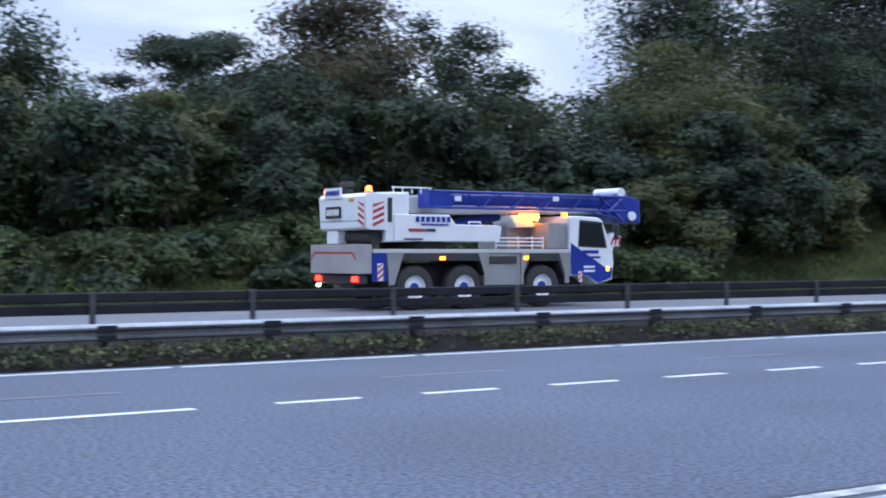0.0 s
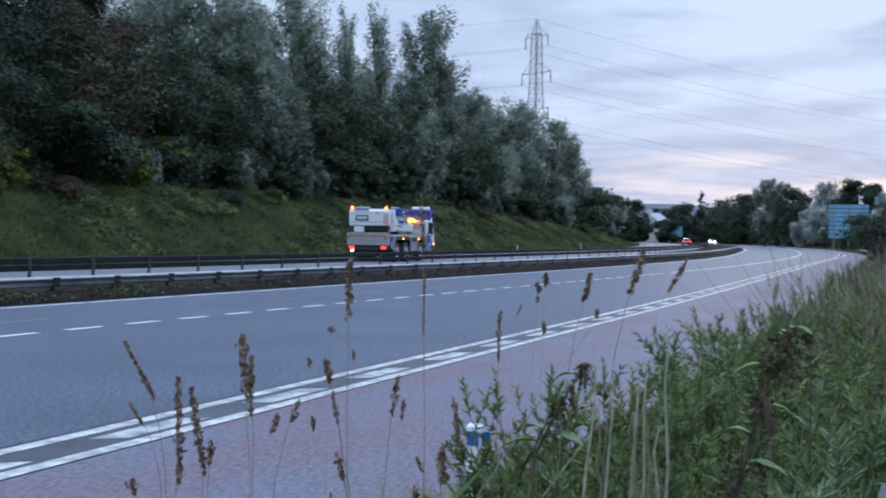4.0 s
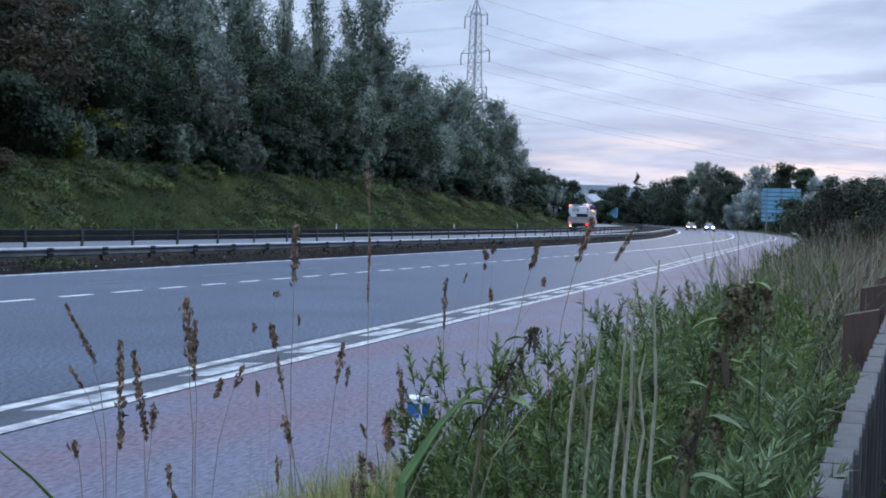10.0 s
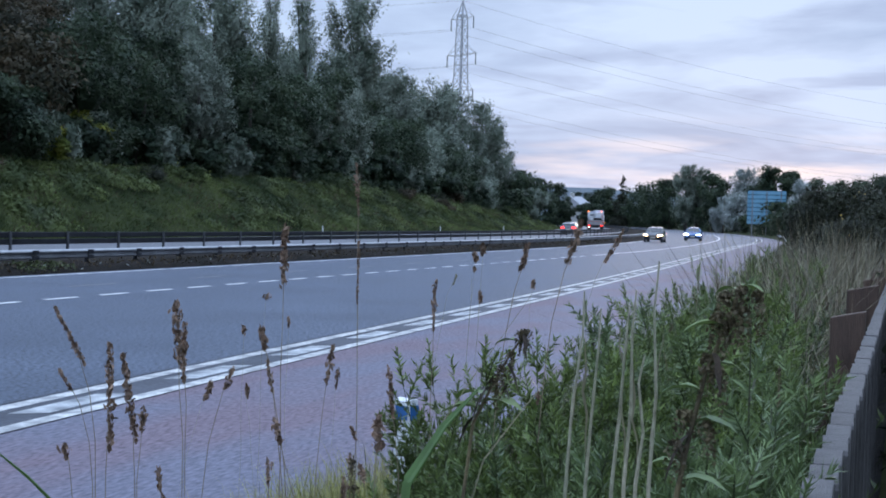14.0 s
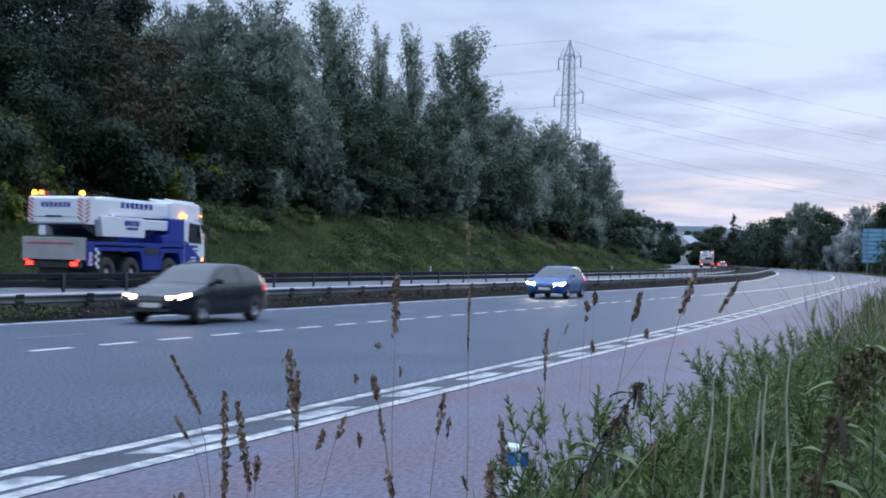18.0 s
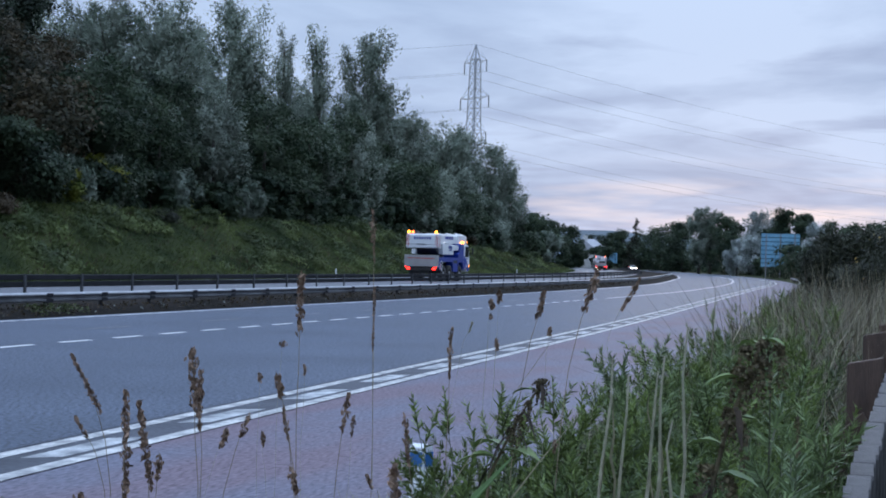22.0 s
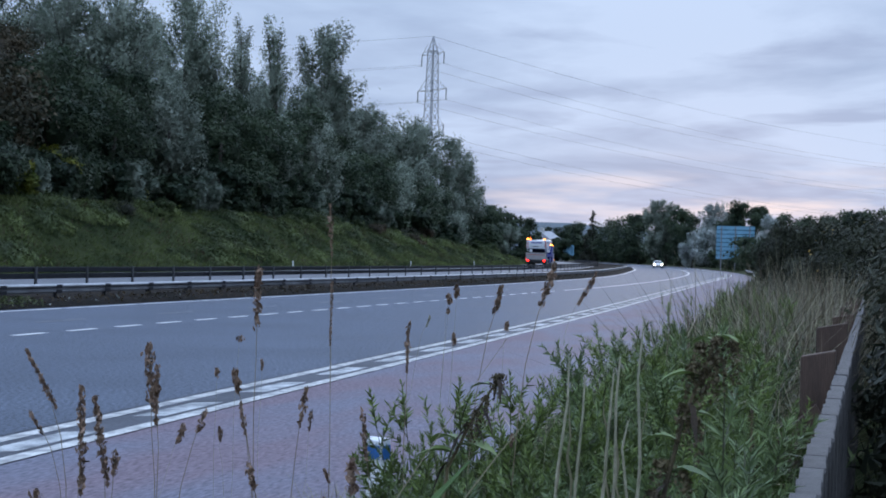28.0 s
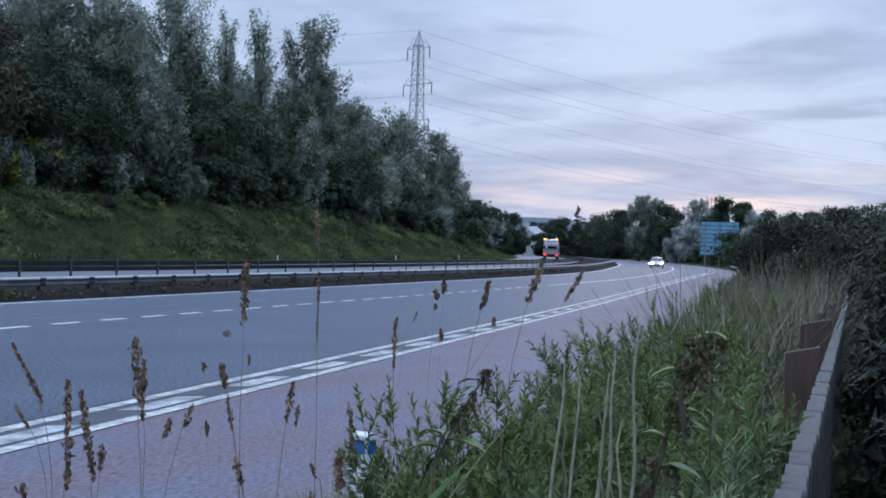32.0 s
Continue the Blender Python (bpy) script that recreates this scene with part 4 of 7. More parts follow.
def crane(variant):
    a = variant == "a"
    body = GREY if a else BLUE
    root = tagged(new("mobile_crane"), "white three-axle mobile crane with blue lattice jib and grey carrier" if a else "white three-axle mobile crane with white boom and blue carrier", "mobile crane")
    # carrier frame, deck and skirts
    block("chassis", (0.35, -0.55, 0.62), (8.3, 0.55, 1.45), DARK, root)
    block("deck", (0.5, -1.26, 1.76 if a else 1.66), (7.25, 1.26, 1.88), PALE_DECK if a else BLUE, root, 0.015)
    block("rear_bumper", (0.12, -1.2, 0.82), (0.36, 1.2, 1.08), DARK, root)
    for sy in (-1, 1):
        y0, y1 = (sy * 1.26, sy * 0.72) if sy < 0 else (sy * 0.72, sy * 1.26)
        side_prism("fender", [(0.95, 1.76), (1.15, 1.05), (1.22, 1.05), (1.42, 1.52), (3.98, 1.52), (4.22, 1.05), (4.3, 1.05), (4.3, 1.76)], y0, y1, DARK if a else BLUE, root, 0.01)
        side_prism("side_panel", [(4.3, 1.74), (4.2, 0.74), (5.45, 0.74), (5.45, 1.74)] if a else [(4.1, 1.65), (4.25, 0.74), (5.55, 0.74), (5.7, 1.65)], sy * 1.24 if sy < 0 else sy * 0.8, sy * 0.8 if sy < 0 else sy * 1.24, body, root, 0.012)
        side_prism("fender", [(5.45, 1.76), (5.45, 1.05), (5.55, 1.05), (5.76, 1.50), (6.82, 1.50), (7.05, 0.9), (7.24, 0.9), (7.24, 1.76)], y0, y1, DARK if a else BLUE, root, 0.01)
        if a:
            w0, w1 = (y0 - 0.012, y0 + 0.03) if sy < 0 else (y1 - 0.03, y1 + 0.012)
            for strut in ([(0.93, 1.75), (1.0, 0.78), (1.16, 0.78), (1.46, 1.75), (1.38, 1.75)], [(3.95, 1.75), (4.16, 1.1), (4.16, 0.74), (4.3, 0.74), (4.3, 1.75)], [(5.45, 1.75), (5.45, 0.74), (5.54, 0.74), (5.54, 1.1), (5.74, 1.75)], [(6.84, 1.75), (7.06, 1.1), (7.06, 0.78), (7.22, 0.78), (7.22, 1.75)]):
                side_prism("fender_strut", strut, w0, w1, GREY, root, 0.006)
        block("outrigger_box", (0.47, sy * 1.25 - 0.02, 0.9), (0.93, sy * 1.25 + 0.02, 1.74), BLUE, root, 0.012)
        chevrons(sy * 1.27 + (0.006 if sy > 0 else -0.002), 0.62, 0.80, 0.92, 1.45, root, "y", -1)
        chevrons(sy * 1.27 + (0.006 if sy > 0 else -0.002), 7.55, 7.70, 0.80, 1.15, root, "y", -1)
        block("tool_locker", (4.34, sy * 1.255 - 0.01, 1.42), (5.3, sy * 1.255 + 0.01, 1.66), DARK, root, 0.01)
        for x in (2.72, 5.62) if a else ():
            lamp("marker_lamp", (x, sy * 1.28, 1.60), (0.16, 0.05, 0.10), AMBER, root)
        lamp("marker_lamp", (8.72, sy * 1.22, 1.22), (0.12, 0.08, 0.14), AMBER, root)
        block("mudflap", (0.99, sy * 1.0 - 0.22, 0.35), (1.01, sy * 1.0 + 0.22, 1.0), DARK, root, 0.0)
    wheels = []
    for x in (1.88, 3.53, 6.29):
        for sy in (-1, 1):
            wheels.append(wheel(root, x, sy * 1.03, 0.68, 0.40, WHITE if a else DARK, sy, BLUE if a else GREY))
    # ballast slab on the tail, with its red stripe
    block("ballast", (0.0, -1.25, 1.13), (0.47, 1.25, 2.02), BALLAST, root, 0.03)
    block("ballast_stripe", (-0.006, -1.02, 1.74), (0.0, 1.02, 1.80), RED, root, 0.0)
    if a:
        for sy in (-1, 1):
            side = [(-0.006, sy * 1.02, 1.80), (-0.006, sy * 1.20, 1.62), (-0.006, sy * 1.20, 1.52), (-0.006, sy * 1.02, 1.70)]
            raw("ballast_stripe", side, [(0, 1, 2, 3)], RED, root)
    for k in range(4):
        block("ballast_rib", (0.475, -1.2 + 0.7 * k, 1.2), (0.52, -1.1 + 0.7 * k, 1.95), DARK, root, 0.0)
    for sy in (-1, 1):
        lamp("tail_lamp", (0.10, sy * 0.98, 0.98), (0.06, 0.26, 0.16), TAIL, root)
        if not a:
            lamp("tail_lamp", (0.10, sy * 1.16, 1.16), (0.06, 0.14, 0.14), TAIL_DIM, root)
    if a:
        lamp("reversing_lamp", (0.09, 0.95, 0.76), (0.05, 0.16, 0.09), WHITE_LAMP, root)
    # driver's cab
    cab = part("cab", prism(bmesh.new(), [(7.28, 1.0), (7.28, 2.94), (7.42, 3.0), (8.35, 2.96), (8.52, 2.86), (8.93, 1.85), (8.97, 1.45), (8.9, 0.86), (8.3, 0.72), (7.9, 1.0)], -1.24, 1.24, 0.05), WHITE, root)
    for sy in (-1, 1):
        o = sy * 1.247
        raw("side_window", [(7.62, o, 2.02), (8.62, o, 1.98), (8.44, o, 2.74), (7.68, o, 2.80)], [(0, 1, 2, 3)], GLASS, cab)
        raw("window_seal", [(7.57, o - sy * 0.003, 1.96), (8.70, o - sy * 0.003, 1.92), (8.49, o - sy * 0.003, 2.80), (7.63, o - sy * 0.003, 2.86)], [(0, 1, 2, 3)], DARK, cab)
        raw("blue_flash", [(7.30, o, 2.1), (7.30, o, 1.05), (7.9, o, 1.02), (8.35, o, 0.76), (8.86, o, 0.92), (8.9, o, 1.25), (8.62, o, 1.28)], [(0, 1, 2, 3, 4, 5, 6)], BLUE, cab)
        bar("lettering", (8.05, sy * 1.252, 1.80), (0.62, 0.012, 0.11), BLUE, cab)
        bar("lettering", (8.25, sy * 1.252, 1.62), (0.34, 0.012, 0.06), BLUE, cab)
        bar("lettering", (8.0, sy * 1.254, 1.30), (0.42, 0.012, 0.07), WHITE, cab)
        bar("lettering", (8.0, sy * 1.254, 1.16), (0.42, 0.012, 0.07), WHITE, cab)
        bm = bmesh.new()
        tube(bm, (8.5, sy * 1.24, 2.75), (8.85, sy * 1.5, 2.7), 0.02)
        box(bm, (8.78, sy * 1.5 - 0.06, 2.2), (8.88, sy * 1.5 + 0.06, 2.72), 0.02)
        part("mirror", bm, DARK, cab)
        block("cab_step", (7.95, sy * 1.22 - 0.05, 0.56), (8.55, sy * 1.22 + 0.05, 0.62), GREY, cab, 0.01)
    raw("windscreen", [(8.56, -1.1, 2.80), (8.93, -1.1, 1.9), (8.93, 1.1, 1.9), (8.56, 1.1, 2.80)], [(0, 1, 2, 3)], GLASS, cab)
    # engine housing behind the cab
    if a:
        block("engine_housing", (5.75, -0.2, 1.9), (7.2, 1.2, 2.62), GREY, root, 0.04)
        block("engine_housing", (6.55, -1.15, 1.9), (7.22, -0.15, 2.75), GREY, root, 0.04, "grey panelled housing behind the cab")
        bm = bmesh.new()
        for z in (2.0, 2.12, 2.24):
            tube(bm, (4.6, -1.2, z), (6.3, -1.2, z), 0.02, sides=6)
        for x in (4.6, 5.4, 5.9, 6.3):
            tube(bm, (x, -1.2, 1.88), (x, -1.2, 2.3), 0.02, sides=6)
        part("ladder_rack", bm, WHITE, root)
    else:
        side_prism("engine_housing", [(5.6, 1.88), (5.6, 2.2), (6.15, 2.3), (6.25, 3.0), (7.25, 2.98), (7.25, 1.88)], -1.24, 1.2, BLUE, root, 0.04)
    # slewing superstructure
    part("turntable", tube(bmesh.new(), (2.6, 0, 1.88), (2.6, 0, 2.12), 0.95, sides=24), DARK, root)
    if a:
        side_prism("machinery_cover", [(1.2, 2.12), (1.2, 2.95), (3.0, 2.95), (3.2, 2.66), (4.75, 2.64), (4.8, 2.55), (4.72, 2.12)], -1.22, 0.55, WHITE, root, 0.03)
        side_prism("rear_frame", [(0.95, 2.1), (0.95, 3.6), (1.65, 3.6), (1.8, 2.1)], -1.15, 1.15, WHITE, root, 0.04)
        block("winch_box", (0.35, 0.35, 2.05), (0.95, 0.95, 2.45), WHITE, root, 0.03)
        part("camera_pole", tube(bmesh.new(), (0.62, 0.35, 3.6), (0.62, 0.35, 3.86), 0.025), DARK, root)
        block("camera_box", (0.5, 0.15, 3.84), (0.78, 0.55, 3.99), DARK, root, 0.03, "black box on a short pole")
        block("frame_slot", (1.02, -1.165, 2.7), (1.16, -1.145, 3.45), DARK, root, 0.004)
        for k in range(5):
            part("guard_post", tube(bmesh.new(), (1.3 + 0.3 * k, -1.0, 3.6), (1.3 + 0.3 * k, -1.0, 3.78), 0.018, sides=6), WHITE, root)
        part("guard_rail", tube(bmesh.new(), (1.25, -1.0, 3.78), (2.55, -1.0, 3.78), 0.02, sides=6), WHITE, root)
        bm = bmesh.new(); tube(bm, (0.75, -1.0, 2.25), (0.75, 0.3, 2.25), 0.22, sides=16); part("winch_drum", bm, DARK, root)
    else:
        side_prism("machinery_cover", [(1.55, 2.1), (1.35, 2.92), (4.25, 2.92), (4.4, 2.6), (4.35, 2.1)], -1.22, 0.6, WHITE, root, 0.03)
        side_prism("rear_frame", [(0.95, 2.75), (0.95, 3.6), (2.0, 3.6), (2.1, 2.75)], -1.1, 1.1, WHITE, root, 0.04)
        side_prism("slew_frame", [(0.6, 2.5), (1.5, 2.1), (1.8, 2.1), (1.8, 2.7), (0.6, 2.7)], -0.9, 0.9, DARK, root, 0.02)
        block("winch_box", (0.4, 0.55, 2.1), (0.9, 0.85, 2.5), WHITE, root, 0.03)
        block("tank_cover", (4.4, -1.1, 2.45), (6.2, -0.4, 2.88), WHITE, root, 0.04)
    # counterweight across the back
    z0, z1 = (2.46, 3.58) if a else (2.55, 3.66)
    side_prism("counterweight", [(0.30, z0 + 0.06), (0.26, z1 - 0.1), (0.34, z1), (0.95, z1), (0.98, z0), (0.42, z0)], -1.23, 1.23, WHITE, root, 0.03)
    raw("counterweight_seam", [(0.285, -1.2, z0 + 0.27), (0.285, 1.2, z0 + 0.27), (0.283, 1.2, z0 + 0.29), (0.283, -1.2, z0 + 0.29)], [(0, 1, 2, 3)], DARK, root)
    if a:
        block("sign_plate", (0.24, 0.02, z0 + 0.38), (0.265, 0.82, z0 + 0.74), DARK, root, 0.01, "black sign plate with a pale bar")
        letter_row((0.234, 0.42, z0 + 0.56), 0.68, 0.19, 5, WHITE, root, "y")
        block("sign_plate", (0.22, -0.05, 3.45), (0.26, 0.85, 3.78), WHITE, root, 0.01, "white sign board above the counterweight")
        letter_row((0.214, 0.4, 3.62), 0.76, 0.15, 7, BLUE, root, "y")
        block("label_plate", (0.25, -0.65, z0 + 0.86), (0.27, -0.42, z0 + 0.96), AMBER_STICKER, root, 0.0)
        chevrons(0.262, -1.2, -0.9, z0 + 0.1, z1 - 0.25, root, "x", -1)
        chevrons(-1.232, 0.5, 0.85, z0 + 0.1, z1 - 0.25, root, "y", 1)
    else:
        letter_row((0.268, 0.0, z1 - 0.34), 1.35, 0.2, 7, BLUE, root, "y")
        bar("lettering", (0.275, 0.1, z0 + 0.3), (0.02, 0.7, 0.07), STEEL_DARK, root)
        for sy in (-1, 1):
            chevrons(0.255, sy * 1.1 - 0.11, sy * 1.1 + 0.11, z0 + 0.1, z1 - 0.05, root, "x", -sy)
        chevrons(-1.232, 0.36, 0.62, z0 + 0.02, z1 - 0.1, root, "y", 1)
    beacon((0.45, 1.1, z1 + 0.01), BEACON_RED if a else BEACON, root)
    beacon((0.55, -0.95, z1 + 0.01), BEACON_RED if a else BEACON, root)
    if not a:
        beacon((0.45, 0.8, z1 + 0.01), BEACON_RED, root)
    block("exhaust", (0.6, 0.5, z1), (0.95, 0.8, z1 + 0.2), DARK, root, 0.03)
    # boom
    if a:
        side_prism("boom", [(1.4, 3.0), (1.3, 3.58), (9.4, 3.62), (9.6, 3.12), (4.0, 3.02)], -0.32, 0.42, PALE_DECK, root, 0.06)
        side_prism("boom_section", [(2.9, 3.30), (2.9, 3.66), (9.5, 3.70), (9.6, 3.30)], -0.40, 0.46, BLUE, root, 0.10, "glossy blue boom section")
        side_prism("boom_base", [(1.35, 3.05), (1.3, 3.66), (2.2, 3.68), (2.2, 3.05)], -0.42, 0.52, WHITE, root, 0.03)
        side_prism("boom_head", [(9.3, 3.0), (9.3, 3.72), (9.9, 3.84), (10.7, 3.62), (10.74, 2.8), (9.95, 2.85)], -0.5, 0.55, BLUE, root, 0.03)
        bm = bmesh.new(); tube(bm, (9.9, -0.56, 3.86), (9.9, 0.56, 3.86), 0.16, sides=16); tube(bm, (10.35, -0.56, 3.05), (10.35, 0.56, 3.05), 0.16, sides=16)
        part("sheave", bm, WHITE, root)
        # lattice jib folded along the boom
        jib = new("lattice_jib")
        jib.parent = root
        chords = [(-0.50, 3.72), (-0.50, 3.22), (-1.0, 3.70), (-1.0, 3.20)]
        for y, z in chords:
            part("chord", tube(bmesh.new(), (2.6, y, z), (9.7, y, z * 0.98 + 0.05), 0.04, sides=8), BLUE, jib)
        for k in range(13):
            x = 2.6 + 0.55 * k
            flip = k % 2
            part("brace", tube(bmesh.new(), (x, -1.0, 3.20 if flip else 3.70), (x + 0.55, -1.0, 3.70 if flip else 3.20), 0.024, sides=6), BLUE, jib)
            part("brace", tube(bmesh.new(), (x, -0.5, 3.70), (x + 0.55, -1.0, 3.70), 0.024, sides=6), BLUE, jib)
        block("jib_bracket", (2.45, -1.02, 3.18), (3.2, -0.46, 3.74), BLUE, jib, 0.03)
        for x, z in ((3.3, 3.48), (6.8, 3.55)):
            block("jib_label", (x, -1.05, z - 0.08), (x + 0.22, -1.042, z + 0.08), WHITE, jib, 0.0)
        part("strut", tube(bmesh.new(), (8.6, -0.95, 3.72), (9.9, -0.6, 2.86), 0.05), BLUE, jib)
        part("strut", tube(bmesh.new(), (8.0, -0.95, 3.20), (9.9, -0.6, 2.9), 0.04), BLUE, jib)
        part("strut", tube(bmesh.new(), (9.0, -0.9, 3.1), (10.0, -0.6, 3.75), 0.04), BLUE, jib)
        part("luffing_ram", tube(bmesh.new(), (3.2, 0.05, 2.5), (5.6, 0.05, 3.0), 0.17, sides=16), BLUE, root, smooth=True)
        part("ram_rod", tube(bmesh.new(), (5.5, 0.05, 2.98), (6.3, 0.05, 3.1), 0.1, sides=14), CHROME, root, smooth=True)
        side_prism("boom_rest", [(5.9, 2.6), (5.6, 3.0), (6.5, 3.05), (6.7, 2.62)], -0.5, 0.5, WHITE, root, 0.02)
        beacon((6.35, -0.75, 2.78), BEACON, root)
        # added glowing bar, standing in for the beacon's light on the boom's underside
        lamp("flasher", (6.25, -0.62, 2.98), (0.7, 0.06, 0.16), BEACON, root)
        lamp("marker_lamp", (7.35, -0.9, 3.04), (0.14, 0.14, 0.12), AMBER, root)
        letter_row((2.45, -1.228, 2.80), 1.2, 0.17, 7, BLUE, root)
        bar("lettering", (2.5, -1.232, 2.64), (0.9, 0.014, 0.05), BLUE, root)
        bar("lettering", (1.9, -1.232, 2.47), (0.5, 0.014, 0.09), RED, root)
        bar("lettering", (2.35, -1.232, 2.47), (0.35, 0.014, 0.09), DARK, root)
        bar("lettering", (1.8, -1.232, 2.19), (0.6, 0.014, 0.05), DARK, root)
        bm = bmesh.new()
        tube(bm, (3.7, -1.15, 2.66), (3.7, -1.15, 2.74), 0.02); tube(bm, (4.1, -1.15, 2.66), (4.1, -1.15, 2.74), 0.02); tube(bm, (3.7, -1.15, 2.74), (4.1, -1.15, 2.74), 0.02)
        part("grab_rail", bm, WHITE, root)
    else:
        side_prism("boom", [(1.3, 2.95), (1.3, 3.62), (2.2, 3.74), (8.6, 3.66), (8.8, 3.5), (8.8, 2.98), (3.2, 2.95)], -0.85, 0.35, WHITE, root, 0.14)
        side_prism("boom_collar", [(6.6, 2.94), (6.6, 3.72), (7.0, 3.78), (8.9, 3.72), (8.95, 2.98)], -0.95, 0.42, WHITE, root, 0.08)
        side_prism("boom_head", [(8.9, 2.85), (8.9, 3.6), (9.25, 3.62), (9.3, 2.8)], -0.9, 0.4, GREY, root, 0.04)
        bm = bmesh.new(); tube(bm, (6.7, -0.6, 3.84), (9.0, -0.6, 3.78), 0.05); tube(bm, (6.7, 0.1, 3.84), (9.0, 0.1, 3.78), 0.05)
        part("boom_rail", bm, WHITE, root)
        side_prism("luffing_ram", [(3.2, 2.3), (5.2, 2.95), (5.5, 2.95), (3.6, 2.3)], -0.35, 0.0, WHITE, root, 0.03)
        part("hose_guard", tube(bmesh.new(), (1.7, -0.95, 3.35), (2.5, -0.95, 2.95), 0.09, sides=12), WHITE, root)
        beacon((7.5, -1.05, 3.02), BEACON, root)
        lamp("marker_lamp", (8.98, -0.98, 3.2), (0.06, 0.06, 0.08), AMBER, root)
        letter_row((4.3, -0.858, 3.44), 2.3, 0.24, 7, BLUE, root)
        letter_row((3.45, -1.228, 2.68), 1.05, 0.22, 7, BLUE, root)
        letter_row((3.45, -1.228, 2.46), 0.8, 0.10, 10, BLUE, root)
        for sy in (-1, 1):
            checker(0.98, 0.80, sy * 1.275, 2, 6, 0.14, root)
    # hook block hung before the cab
    hook = new("hook_block")
    hook.parent, hook.location = root, (9.35, -0.75, 2.2)
    side_prism("cheek_plate", [(-0.22, -0.2), (-0.26, 0.12), (0.0, 0.26), (0.26, 0.12), (0.2, -0.2)], -0.12, 0.12, WHITE, hook, 0.02)
    for k in range(3):
        raw("stripe", [(-0.2 + 0.16 * k, -0.126, -0.16), (-0.12 + 0.16 * k, -0.126, -0.16), (0.0 + 0.12 * k, -0.126, 0.12), (-0.08 + 0.12 * k, -0.126, 0.12)], [(0, 1, 2, 3)], RED, hook)
    part("rope", tube(bmesh.new(), (0.0, 0.0, 0.2), (0.3, 0.2, 0.85), 0.02), DARK, hook)
    part("hook", tube(bmesh.new(), (0, 0, -0.2), (-0.1, 0, -0.42), 0.06), WHITE, hook)
    return root, wheels


AMBER_STICKER = material("orange_sticker", (0.6, 0.28, 0.06), 0.5, color2=(0.5, 0.22, 0.05), scale=5, fine=30, bump=0)


def proportion(root, wheels, k, wheel_k):
    """Bring the drawn crane to its true proportions, wheels kept round."""
    for ob in root.children_recursive:
        if ob in wheels:
            ob.location = (ob.location.x * k[0], ob.location.y * k[1], ob.location.z * wheel_k)
        elif ob.parent in wheels:
            ob.data.transform(Matrix.Scale(wheel_k, 4))
        else:
            ob.location = [a * b for a, b in zip(ob.location, k)]
            if ob.data:
                ob.data.transform(Matrix.Diagonal((*k, 1)))


crane_a, wheels_a = crane("a")
crane_b, wheels_b = crane("b")
proportion(crane_a, wheels_a, (1.0, 1.08, 0.90), 0.92)
proportion(crane_b, wheels_b, (1.09, 1.06, 1.0), 0.94)


def paint(name, c):
    return material(name, c, 0.25, color2=tuple(v * 0.85 for v in c), scale=1.0, fine=10, bump=0.0, coat=0.2, spec=0.3)


CAR_SHAPES = {
    # length, width, side outline (x, z) from the front, belt height, glass outline, windscreen and rear glass ends, axles, wheel radius
    "hatchback": (4.38, 1.80, [(0.10, 0.24), (0.0, 0.46), (0.06, 0.66), (0.75, 0.86), (1.15, 0.94), (1.95, 1.38), (2.5, 1.47), (3.4, 1.44), (3.95, 1.28), (4.28, 0.95), (4.38, 0.70), (4.34, 0.30), (4.2, 0.24)],
                  [(1.42, 0.98), (2.06, 1.34), (2.6, 1.41), (3.35, 1.38), (3.85, 1.20), (3.95, 1.02)], ((1.18, 0.95), (1.98, 1.37)), ((4.0, 1.26), (4.27, 0.97)), (0.86, 3.52), 0.325),
    "estate": (4.75, 1.84, [(0.08, 0.26), (0.0, 0.48), (0.05, 0.70), (0.8, 0.90), (1.25, 0.98), (2.0, 1.40), (2.6, 1.49), (4.1, 1.45), (4.45, 1.30), (4.68, 0.98), (4.75, 0.72), (4.7, 0.32), (4.5, 0.26)],
               [(1.52, 1.02), (2.12, 1.36), (2.6, 1.43), (4.05, 1.39), (4.35, 1.18), (4.40, 1.06)], ((1.28, 0.99), (2.03, 1.39)), ((4.47, 1.28), (4.66, 1.0)), (0.9, 3.7), 0.335),
}


